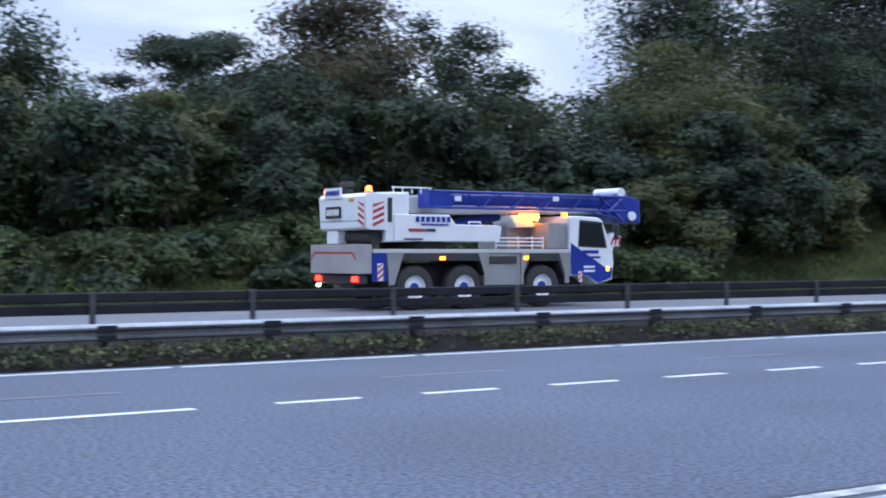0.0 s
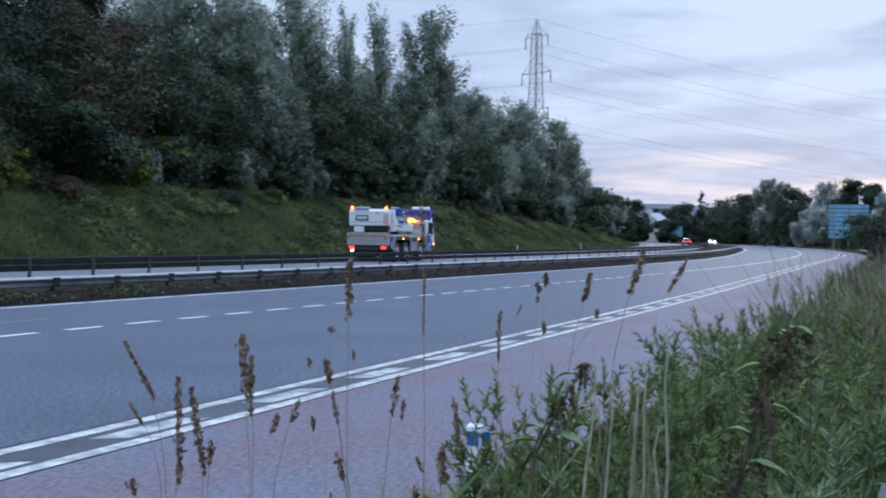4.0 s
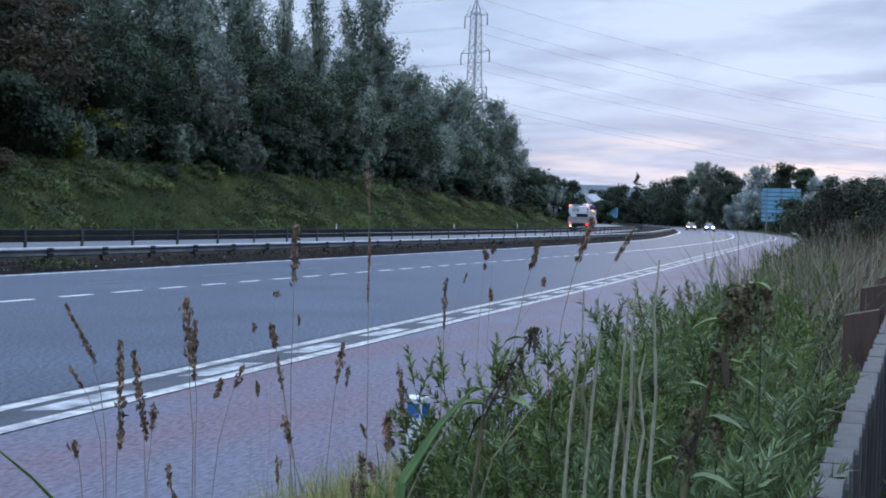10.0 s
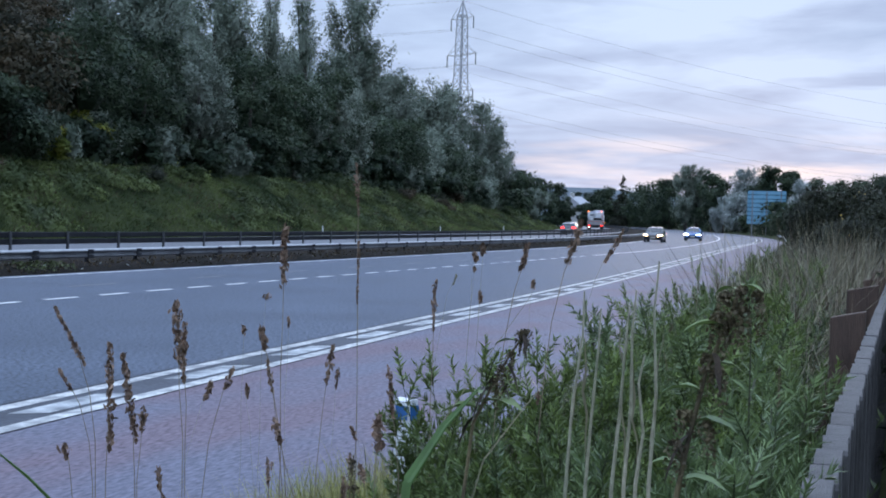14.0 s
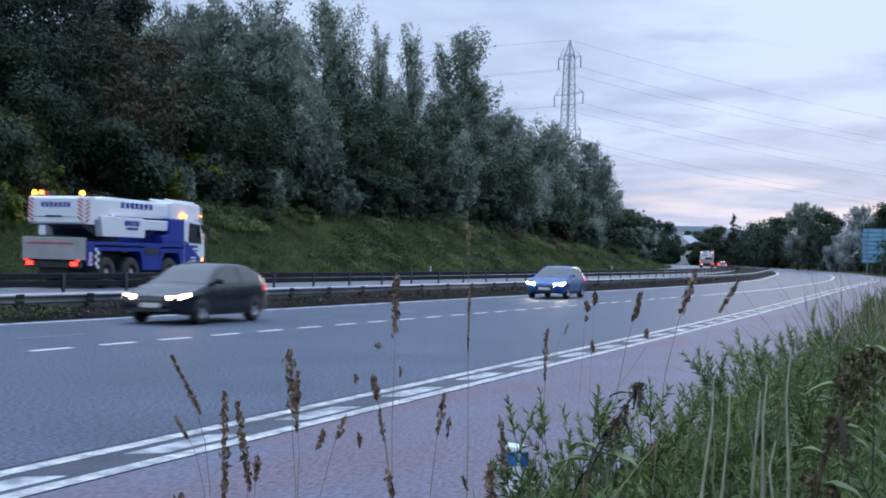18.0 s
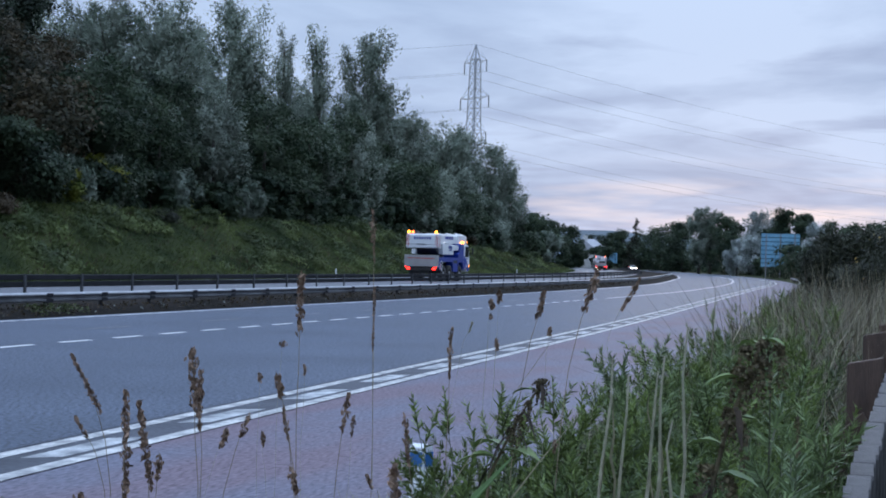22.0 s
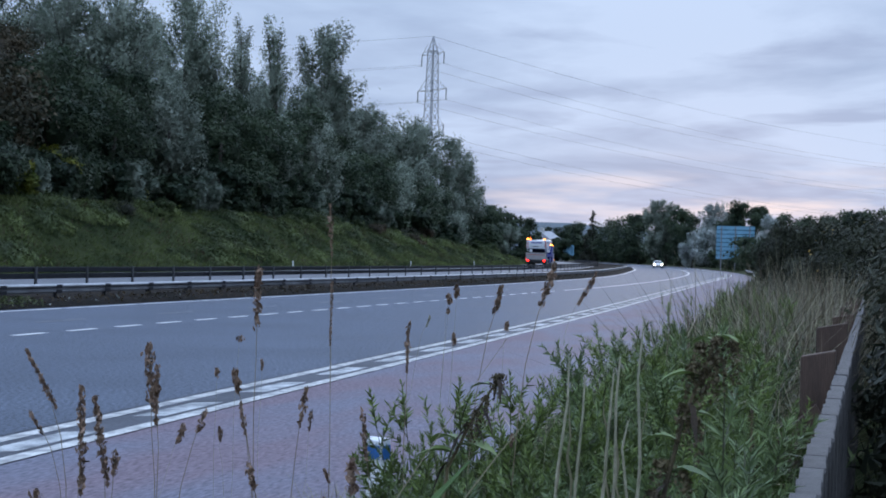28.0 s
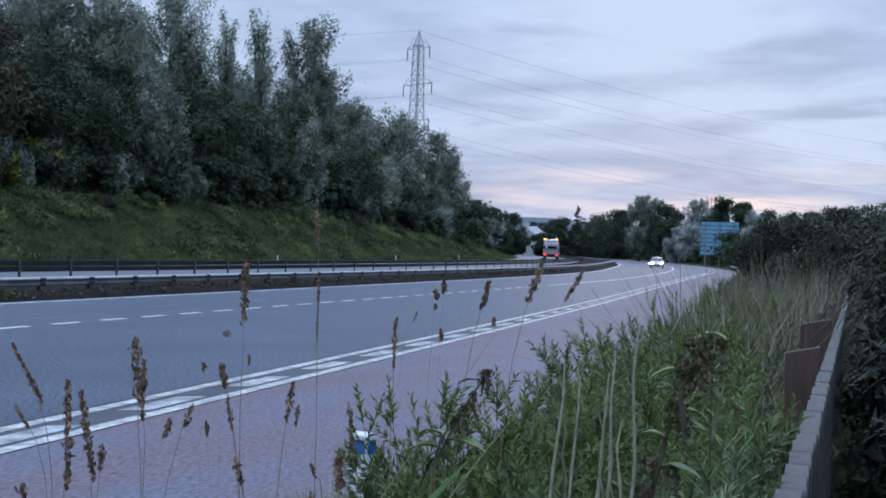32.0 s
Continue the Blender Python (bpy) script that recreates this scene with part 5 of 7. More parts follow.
def car(shape, colour, label, front=HEAD, rear=TAIL_DIM):
    """A car with its nose at x = 0, pointing along -x; the root stands under its nose."""
    length, width, outline, glass, screen, back, axles, r = CAR_SHAPES[shape]
    root = tagged(new("car"), label, "car")
    holder = new("body")
    holder.parent = root
    body = paint(label.split()[0] + "_car_paint", colour)
    w = width / 2
    upper = [q for q in outline[2:-2]]
    ux, uz = [q[0] for q in upper], [q[1] for q in upper]

    def top_at(x):
        return float(np.mean([np.interp(x + d, ux, uz) for d in (-0.10, -0.05, 0, 0.05, 0.10)]))

    def half_at(x):
        nose, tail = max(0.0, 0.55 - x) / 0.55, max(0.0, x - (length - 0.5)) / 0.5
        return w * (1 - 0.20 * nose**2.2 - 0.13 * tail**2.2)

    def belt_at(x):
        return min(0.90 + 0.07 * x / length, top_at(x) - 0.02)

    def flank(x, z, sy, out=0.0):
        """A place on the side of the body, pushed out a little."""
        h, zb, zt = half_at(x), belt_at(x), top_at(x)
        if z <= zb:
            y = h * float(np.interp(z, (0.20, 0.34, 0.56, 0.78, zb), (0.93, 0.985, 1.0, 0.985, 0.945)))
        else:
            y = h * (0.945 - 0.225 * min(1.0, (z - zb) / max(0.02, 1.40 - zb)))
        return (x, sy * (y + out), z)

    # the shell: cross-sections from the nose to the tail
    xs = [0.0, 0.03, 0.09, 0.2, 0.35, 0.55] + [0.75 + (length - 1.35) * k / 17 for k in range(18)] + [length - 0.42, length - 0.25, length - 0.12, length - 0.04, length]
    rings = []
    for x in xs:
        zb, zt = belt_at(x), top_at(x)
        low = 0.24 + 0.10 * max(0.0, 0.3 - x) / 0.3 + 0.12 * max(0.0, x - (length - 0.3)) / 0.3
        ring = [flank(x, z, 1) for z in (low, low + 0.09, 0.52, 0.66 if zb > 0.72 else min(0.58, zb - 0.02), max(0.6, zb - 0.06), zb)]
        for f in (0.3, 0.6, 0.84):
            ring.append(flank(x, zb + (zt - zb) * f, 1))
        edge = ring[-1][1]
        ring += [(x, edge * 0.93, zt - 0.018), (x, edge * 0.72, zt), (x, edge * 0.36, zt + 0.012), (x, 0.0, zt + 0.016)]
        rings.append(ring + [(x, -y, z) for x, y, z in ring[-2::-1]])
    n = len(rings[0])
    fs = [(i * n + j, i * n + j + 1, (i + 1) * n + j + 1, (i + 1) * n + j) for i in range(len(rings) - 1) for j in range(n - 1)]
    fs += [(i * n, (i + 1) * n, (i + 2) * n - 1, (i + 1) * n - 1) for i in range(len(rings) - 1)]
    fs += [tuple(range(n - 1, -1, -1)), tuple(range((len(rings) - 1) * n, len(rings) * n))]
    raw("shell", [q for ring in rings for q in ring], fs, body, holder, smooth=True)

    def screen_glass(name, x0, x1):
        vs, fs = [], []
        for i in range(7):
            x = x0 + (x1 - x0) * i / 6
            zt, zb = top_at(x), belt_at(x)
            h = half_at(x) * (0.945 - 0.225 * max(0.0, zt - zb) / 0.46) * 0.93
            slope = (top_at(x + 0.05) - top_at(x - 0.05)) / 0.1
            lift = 0.012 * math.sqrt(1 + slope * slope)
            vs += [(x, h * f, zt + lift + 0.016 * (1 - abs(f)) - 0.016 * abs(f) ** 3) for f in (-1, -0.75, -0.35, 0, 0.35, 0.75, 1)]
        for i in range(6):
            for j in range(6):
                fs.append((7 * i + j, 7 * i + j + 1, 7 * i + j + 8, 7 * i + j + 7))
        raw(name, vs, fs, GLASS, holder, smooth=True)

    screen_glass("windscreen", outline[4][0] + 0.05, outline[5][0] + 0.02)
    screen_glass("rear_glass", back[0][0] - 0.04, back[1][0] - 0.05)
    for sy in (-1, 1):
        n = len(glass)
        gx, gz = sum(x for x, _ in glass) / n, sum(z for _, z in glass) / n
        raw("side_glass", [flank(gx, gz, sy, 0.010)] + [flank(x, min(z, top_at(x) - 0.035), sy, 0.010) for x, z in glass], [(0, 1 + k, 1 + (k + 1) % n) for k in range(n)], GLASS, holder)
        xm = (glass[0][0] + glass[-1][0]) / 2 + 0.15
        raw("pillar", [flank(xm, 0.98, sy, 0.017), flank(xm + 0.10, 0.98, sy, 0.017), flank(xm + 0.08, 1.38, sy, 0.017), flank(xm, 1.38, sy, 0.017)], [(0, 1, 2, 3)], DARK, holder)
        raw("sill", [flank(axles[0] + 0.36, 0.22, sy, 0.012), flank(axles[1] - 0.36, 0.22, sy, 0.012), flank(axles[1] - 0.36, 0.33, sy, 0.014), flank(axles[0] + 0.36, 0.33, sy, 0.014)], [(0, 1, 2, 3)], DARK, holder)
        for x in (glass[0][0] + 0.75, glass[0][0] + 1.65):
            levels = (0.34, 0.56, 0.78, 0.92)
            raw("door_seam", [flank(x + d, z, sy, 0.005) for z in levels for d in (0, 0.012)], [(2 * k, 2 * k + 1, 2 * k + 3, 2 * k + 2) for k in range(3)], DARK, holder)
            yy = flank(x - 0.2, 0.82, sy, 0.012)[1]
            block("door_handle", (x - 0.28, yy - 0.012, 0.81), (x - 0.10, yy + 0.012, 0.84), body, holder, 0.006)
        yy = flank(glass[0][0] + 0.15, 0.97, sy, 0.11)[1]
        part("mirror", box(bmesh.new(), (glass[0][0] + 0.08, yy - 0.09, 0.97), (glass[0][0] + 0.22, yy + 0.09, 1.11), 0.04), body, holder, smooth=True)
        for x in axles:
            n = 20
            rim = [(x + (r + 0.05) * math.cos(math.pi * k / (n - 1)), r + (r + 0.05) * math.sin(math.pi * k / (n - 1))) for k in range(n)]
            raw("wheel_arch", [flank(x, 0.3, sy, 0.010)] + [flank(px, max(pz, 0.24), sy, 0.010) for px, pz in rim], [(0, 1 + k, 2 + k) for k in range(n - 1)], DARK, holder)
            wheel(root, x, sy * (w - 0.10), r, 0.22, CHROME, sy)
        # headlamp and tail lamp, wrapped round the corners
        hl = [flank(x, z, sy, 0.012) for x, z in ((0.06, 0.69), (0.18, 0.725), (0.34, 0.755), (0.30, 0.70), (0.17, 0.645), (0.06, 0.61))]
        raw("headlamp", [(-0.008, sy * w * 0.50, 0.69), *hl, (-0.008, sy * w * 0.54, 0.585)], [(0, 1, 6, 7), (1, 2, 5, 6), (2, 3, 4, 5)], front, holder)
        tl = [flank(x, z, sy, 0.014) for x, z in ((length - 0.02, 0.95), (length - 0.30, 0.94), (length - 0.26, 0.80), (length - 0.02, 0.79))]
        raw("tail_lamp", [(length + 0.014, sy * w * 0.5, 0.90), *tl, (length + 0.014, sy * w * 0.5, 0.79)], [(0, 1, 4, 5), (1, 2, 3, 4)], rear, holder)
        lamp("fog_lamp", (0.05, sy * 0.60, 0.36), (0.05, 0.16, 0.07), DARK, holder)
    block("grille", (-0.022, -0.46, 0.44), (0.06, 0.46, 0.58), DARK, holder, 0.03)
    block("air_intake", (-0.012, -0.52, 0.30), (0.12, 0.52, 0.38), DARK, holder, 0.02)
    block("number_plate", (-0.036, -0.26, 0.40), (-0.023, 0.26, 0.51), PLATE, holder, 0.004)
    block("rear_bumper", (length - 0.1, -w * 0.80, 0.36), (length + 0.012, w * 0.80, 0.46), DARK, holder, 0.03)
    block("number_plate", (length + 0.015, -0.26, 0.64), (length + 0.028, 0.26, 0.75), PLATE, holder, 0.004)
    return root


blue_car = car("hatchback", (0.007, 0.070, 0.24), "blue hatchback car with lit headlamps on the near carriageway")
dark_car = car("hatchback", (0.006, 0.008, 0.014), "black hatchback car with warm lit headlamps", HEAD_WARM)
grey_car = car("estate", (0.16, 0.17, 0.19), "grey estate car with bright tail lamps on the far carriageway", HEAD, TAIL)
silver_car = car("hatchback", (0.45, 0.46, 0.48), "silver hatchback car with dazzling headlamps coming round the bend")
far_car = car("hatchback", (0.20, 0.05, 0.05), "dark red hatchback car far along the road", HEAD, TAIL)


# ---- the far landscape ----
PALE_BLUE = material("sign_back_blue", (0.22, 0.47, 0.62), 0.45, 0.1, color2=(0.15, 0.36, 0.50), scale=0.8, fine=10, bump=0.03)
# the blue of distant haze is mixed into the hills' own colour
HILL = material("hazy_hillside", (0.075, 0.105, 0.125), 0.95, color2=(0.045, 0.070, 0.090), scale=0.012, fine=0.08, bump=0.2)
ROOF_TILE = material("pale_roof_tiles", (0.42, 0.42, 0.44), 0.7, color2=(0.32, 0.32, 0.34), scale=1.5, fine=8, bump=0.3)
RENDER_WALL = material("rendered_wall", (0.50, 0.49, 0.46), 0.8, color2=(0.40, 0.39, 0.37), scale=1.0, fine=12, bump=0.2)
CABLE = material("cable", (0.10, 0.105, 0.11), 0.6, 0.3, color2=(0.08, 0.08, 0.085), scale=1, fine=10, bump=0)


def at_bearing(degrees, distance):
    a = radians(degrees)
    return distance * math.cos(a), distance * math.sin(a)


def far_trees():
    # kind, bearing left of +x, distance, top above the road, half width
    far = [
        ("conifer", 7.75, 430, 18.6, 4.6), ("oak", 9.5, 450, 13.5, 5.0), ("oak", 8.8, 455, 14.5, 5.5), ("oak", 8.3, 448, 15.5, 5.5), ("oak", 7.0, 420, 16.5, 6.5),
        ("oak", 6.3, 400, 16.5, 7.0), ("oak", 5.8, 380, 16.0, 6.0), ("willow", 5.15, 330, 20.0, 4.4), ("willow", 4.7, 330, 19.2, 3.8), ("oak", 4.1, 325, 15.5, 4.6),
        ("oak", 3.7, 320, 14.0, 4.2), ("pale", 3.0, 300, 10.8, 5.2), ("pale", 3.6, 296, 9.6, 3.8), ("pale", 2.75, 310, 17.6, 5.6), ("oak", 1.65, 300, 17.5, 3.6),
        ("oak", 1.0, 290, 15.0, 3.8), ("pale", 0.4, 280, 13.5, 4.0), ("oak", -0.4, 270, 12.5, 5.0), ("oak", -1.5, 260, 12.0, 5.0), ("oak", 2.2, 305, 12.5, 4.0),
        ("oak", 9.3, 405, 9.0, 3.6), ("oak", 9.0, 395, 8.5, 3.6), ("oak", 10.15, 400, 8.6, 2.6), ("oak", 10.6, 350, 13.0, 4.0), ("oak", 11.2, 330, 13.5, 4.5), ("oak", 10.3, 400, 11.0, 4.0), ("oak", 12.0, 275, 13.0, 4.5), ("willow", 11.4, 262, 9.5, 3.6), ("oak", -3.0, 240, 12.0, 6.0), ("oak", -4.6, 240, 13.0, 6.0),
    ]
    for i, (kind, b, d, top, r) in enumerate(far):
        x, y = at_bearing(b, d)
        g = land(x, y) - 0.4
        t = tree(kind, x, y, g, top - g, r, 300 + i, int(4500 + 480 * r), 1.6)
        tagged(t, t["label"].replace("in a roadside wood", "beyond the bend of the road"), group="trees beyond the bend")


def far_hedges():
    rng = np.random.default_rng(77)
    words = {"oak": "dark green hedge shrub beyond the bend", "gorse": "dark green hedge shrub beyond the bend"}
    for s0, s1, step, off in ((215, 560, 8.0, lambda s: -4.0), (245, 560, 8.5, lambda s: edge_at(s) + 31)):
        s = s0
        while s < s1:
            p = on_road(s, off(s) + rng.uniform(-1.5, 1.5))
            g = land(p.x, p.y) - 0.3
            h = rng.uniform(4.0, 7.0)
            t = tree("oak", p.x, p.y, g, h, rng.uniform(4.0, 5.5), int(8000 + s), 1300, 2.1)
            t.name = "hedge_shrub"
            tagged(t, words["oak"], "shrub", "hedge beyond the bend")
            s += step


def pylon():
    root = tagged(new("pylon"), "grey steel lattice electricity pylon behind the wood", "pylon")
    x, y = at_bearing(14.74, 280)
    z0, top = 2.0, 47.8
    turn = Matrix.Rotation(math.atan2(-0.585, 0.81), 4, "Z")
    root.matrix_basis = Matrix.Translation((x, y, z0)) @ turn
    h = top - z0

    def half(z):
        return 2.9 - 1.85 * min(1, z / (h * 0.62)) - 0.35 * max(0, (z - h * 0.62) / (h * 0.38)) if z < h * 0.93 else 0.7 * (h - z) / (h * 0.07)

    levels = [0, 5, 9.5, 13.5, 17, 20.2, 23, 25.6, 28, 30.3, 32.5, 34.6, 36.6, 38.6, 40.6, 42.4, h * 0.935, h]
    for sx, sy in ((1, 1), (1, -1), (-1, 1), (-1, -1)):
        vs, fs = [], []
        for i, z in enumerate(levels):
            c = half(z)
            vs += [(sx * c + dx, sy * c + dy, z) for dx, dy in ((-0.08, -0.08), (0.08, -0.08), (0.08, 0.08), (-0.08, 0.08))]
            if i:
                fs += [(4 * i - 4 + j, 4 * i - 4 + (j + 1) % 4, 4 * i + (j + 1) % 4, 4 * i + j) for j in range(4)]
        raw("leg", vs, fs, STEEL_PALE, root)
    for face in range(4):
        m = Matrix.Rotation(face * math.pi / 2, 4, "Z")
        bm = bmesh.new()
        for a, b in zip(levels[:-2], levels[1:-1]):
            wa, wb = half(a), half(b)
            tube(bm, m @ Vector((wa, -wa, a)), m @ Vector((wb, wb, b)), 0.05, sides=4)
            tube(bm, m @ Vector((wa, wa, a)), m @ Vector((wb, -wb, b)), 0.05, sides=4)
            tube(bm, m @ Vector((wb, -wb, b)), m @ Vector((wb, wb, b)), 0.045, sides=4)
        part("bracing", bm, STEEL_PALE, root)
    ends = []
    for z, reach in ((42.0, 3.6), (34.5, 4.6), (27.0, 4.0)):
        for sy in (1, -1):
            bm = bmesh.new()
            w = half(z)
            tip = Vector((0, sy * reach, z + 0.2))
            for sx in (1, -1):
                tube(bm, (sx * w, sy * w, z), tip, 0.055, sides=4)
                tube(bm, (sx * w, sy * w, z + 2.2), tip, 0.05, sides=4)
            part("cross_arm", bm, STEEL_PALE, root)
            part("insulator", tube(bmesh.new(), tip, tip - Vector((0, 0, 2.4)), 0.09, sides=6), STEEL_DARK, root)
            ends.append(root.matrix_basis @ (tip - Vector((0, 0, 2.4))))
    ends.append(root.matrix_basis @ Vector((0, 0, h)))
    # cables to the next towers, out of sight on both sides
    for end in ends:
        for way, span, sag in (((0.81, -0.585), 340, 9.5), ((-0.3, 0.95), 340, 9.5)):
            vs, fs = [], []
            n = 40
            for k in range(n + 1):
                u = k / n
                p = Vector((end.x + way[0] * span * u, end.y + way[1] * span * u, end.z - sag * 4 * u * (1 - u)))
                side = Vector((-way[1], way[0], 0)) * 0.02
                vs += [p - side, p + Vector((0, 0, 0.035)), p + side]
            for k in range(n):
                for j in range(3):
                    fs.append((3 * k + j, 3 * k + 3 + j, 3 * k + 3 + (j + 1) % 3, 3 * k + (j + 1) % 3))
            tagged(raw("power_cable", vs, fs, CABLE), "thin dark overhead power cable hung from the pylon", "cable", "overhead power cables")


def big_sign():
    root = tagged(new("road_sign"), "back of a large pale blue direction sign on posts", "road sign")
    x, y = at_bearing(1.86, 250)
    g = land(x, y)
    root.matrix_basis = Matrix.Translation((x, y, g)) @ Matrix.Rotation(radians(1.9), 4, "Z")
    lo, hi, w = 3.15 - g, 9.25 - g, 3.4
    n = 8
    for i in range(n):
        for j in range(2):
            a, b = lo + (hi - lo) * i / n, lo + (hi - lo) * (i + 1) / n
            y0, y1 = (-w, 0.0) if j == 0 else (0.0, w)
            block("panel", (0, y0 + 0.03, a + 0.03), (0.04, y1 - 0.03, b - 0.03), PALE_BLUE, root, 0.0)
    for i in range(n + 1):
        z = lo + (hi - lo) * i / n
        block("rail", (-0.06, -w, z - 0.05), (0.0, w, z + 0.05), STEEL_DARK, root, 0.0)
    for yy in (-w + 0.9, 0.0, w - 0.9):
        block("post", (-0.24, yy - 0.1, -0.4), (-0.065, yy + 0.1, hi - 0.1), STEEL, root, 0.0)


def small_sign():
    root = tagged(new("road_sign"), "back of a grey-blue road sign beyond the bend", "road sign")
    x, y = at_bearing(8.75, 395)
    g = land(x, y)
    root.matrix_basis = Matrix.Translation((x, y, g)) @ Matrix.Rotation(radians(9), 4, "Z")
    block("panel", (0, -1.5, 2.0), (0.06, 1.5, 5.0), PALE_BLUE, root, 0.02)
    for yy in (-1.0, 1.0):
        block("post", (-0.16, yy - 0.08, -0.4), (-0.01, yy + 0.08, 4.9), STEEL_DARK, root, 0.0)


def house():
    root = tagged(new("house"), "far pale-roofed house beside the road", "house")
    x, y = at_bearing(9.75, 425)
    g = land(x, y) + 1.2
    root.matrix_basis = Matrix.Translation((x, y, g)) @ Matrix.Rotation(radians(70), 4, "Z")
    block("wall", (-5, -3.5, -3.5), (5, 3.5, 4.6), RENDER_WALL, root, 0.02)
    side_prism("roof", [(-5.4, 4.55), (-5.4, 4.75), (0, 8.2), (5.4, 4.75), (5.4, 4.55)], -3.9, 3.9, ROOF_TILE, root, 0.02)
    block("chimney", (-1, 2.2, 6.6), (0.2, 3.0, 9.2), RENDER_WALL, root, 0.03)
    for xx in (-3, 0, 3):
        for sy in (-1, 1):
            win = block("window", (xx - 0.6, sy * 3.52 - 0.03, 1.0), (xx + 0.6, sy * 3.52 + 0.03, 2.3), WHITE, root, 0.01)
            block("pane", (xx - 0.5, sy * 3.56 - 0.01, 1.1), (xx + 0.5, sy * 3.56 + 0.01, 2.2), GLASS, win, 0.0)


def hills():
    vs, fs = [], []
    n = 120
    for k in range(n + 1):
        b = radians(-60 + 150 * k / n)
        for row, (d, f) in enumerate(((2300, 0.0), (2700, 0.55), (3100, 1.0), (3500, 0.9))):
            h = 90 + 38 * noise.noise(Vector((k * 0.11, 2.0, 0))) + 12 * noise.noise(Vector((k * 0.5, row * 1.0, 5.0)))
            vs.append((d * math.cos(b), d * math.sin(b), -2 + h * f))
    for k in range(n):
        for r in range(3):
            fs.append((4 * k + r, 4 * k + 4 + r, 4 * k + 5 + r, 4 * k + 1 + r))
    tagged(raw("backdrop", vs, fs, HILL, smooth=True), "low hills on the horizon, coloured blue-green as by haze", "hills", kind="structure")


def fence_line(s):
    return 0.125 - 0.0632 * s


BLOSSOM = material("gorse_blossom", (0.34, 0.22, 0.03), 0.7, color2=(0.20, 0.13, 0.03), scale=9, fine=40, bump=0, per_island=0.3)


def near_bushes():
    """Gorse on the outer verge, the hedge behind the fence, and unseen trees added behind the camera."""
    rng = np.random.default_rng(55)
    for k, (b, d, top, r) in enumerate(((0.2, 62, 2.3, 1.0), (-0.35, 56, 3.3, 1.4), (-1.2, 50, 3.7, 1.7), (-2.0, 44, 3.4, 1.6), (-2.9, 38, 3.25, 1.6), (-3.9, 33, 2.9, 1.6), (-4.9, 29, 2.7, 1.7), (-0.3, 80, 3.8, 1.8), (-0.8, 100, 4.8, 2.4), (-6.2, 26, 2.85, 1.8))):
        x, y = at_bearing(b, d)
        y = min(y, 1.2)
        g = land(x, y) - 0.1
        t = tree("gorse", x, y, g, top - g, r, 700 + k, 11000, 0.65 + d / 90)
        t.name = "gorse_bush"
        if k == 4:
            n = 50
            up = np.sqrt(rng.random(n))
            a = rng.random(n) * 2 * np.pi
            c = np.stack([np.cos(a) * r * (1.05 - 0.6 * up), np.sin(a) * r * (1.05 - 0.6 * up), (top - g) * (0.45 + 0.5 * up)], -1) + rng.normal(size=(n, 3)) * 0.12
            d = unit(rng.normal(size=(n, 3)))
            quads("blossom", c, unit(np.cross(d, rng.normal(size=(n, 3)))) * 0.03, d * 0.045, BLOSSOM, t, "yellow gorse blossom")
        tagged(t, category="bush", group="gorse on the verge")
    for k, (x, h, r) in enumerate(((3.4, 0.75, 0.26), (4.2, 0.95, 0.32), (5.0, 1.2, 0.38), (5.9, 1.4, 0.45), (6.9, 1.6, 0.5), (8.0, 1.8, 0.6), (9.3, 2.0, 0.7), (10.9, 2.3, 0.8), (13, 2.5, 0.95), (15.5, 2.45, 1.1), (18.5, 2.5, 1.2), (22, 2.6, 1.3))):
        y = fence_line(x) - 0.10 - 0.95 * r
        t = tree("gorse", x, y, land(x, y) - 0.1, h, r, 740 + k, 7000, 0.52 + 0.012 * x)
        t.name = "hedge_shrub"
        tagged(t, "dense dark evergreen shrub behind the fence", "shrub", "hedge behind the fence")
    for k in range(16):
        x = 8.5 + 1.3 * k
        y = fence_line(x) + 0.35 + rng.random() * 1.0
        kind = ("bramble", "gorse", "bracken", "gorse")[k % 4]
        t = tree(kind, x, y, land(x, y) - 0.1, rng.uniform(0.7, 1.15), rng.uniform(0.3, 0.5), 790 + k, 3500, 0.40)
        t.name = "bush"
        tagged(t, {"bramble": "low green bramble among the verge grass", "gorse": "low dark green bush among the verge grass", "bracken": "brown withered clump among the verge grass"}[kind], "bush", "low bushes on the verge")
    # added tree row behind the camera: dims sky light on barrier, cars and herbs
    for k in range(26):
        x = -60 + 7.5 * k
        y = -13 - rng.uniform(0, 6)
        t = tree("oak", x, y, land(x, y) - 0.2, rng.uniform(8, 13), rng.uniform(3.5, 5), 760 + k, 2000, 2.2)
        tagged(t, "dark green broadleaf tree added out of view to block sky light", group="trees behind the verge")


near_bushes()
far_trees()
far_hedges()
pylon()
big_sign()
small_sign()
house()
hills()


# ---- small roadside things ----
def marker_post(m, height, label, blue=True):
    root = tagged(new("marker_post"), label, "marker post", "marker posts")
    root.matrix_basis = m
    bm = prism(bmesh.new(), [(-0.036, -0.3), (-0.036, height - 0.015), (-0.012, height), (0.034, height - 0.01), (0.034, -0.3)], -0.042, 0.042, 0.006)
    part("post", bm, WHITE, root)
    if blue:
        block("reflector", (-0.030, -0.0485, height - 0.10), (0.028, -0.0425, height - 0.035), BLUE_PLASTIC, root, 0.002)
        block("reflector", (-0.0415, -0.034, height - 0.10), (-0.0365, 0.034, height - 0.035), BLUE_PLASTIC, root, 0.002)
    return root


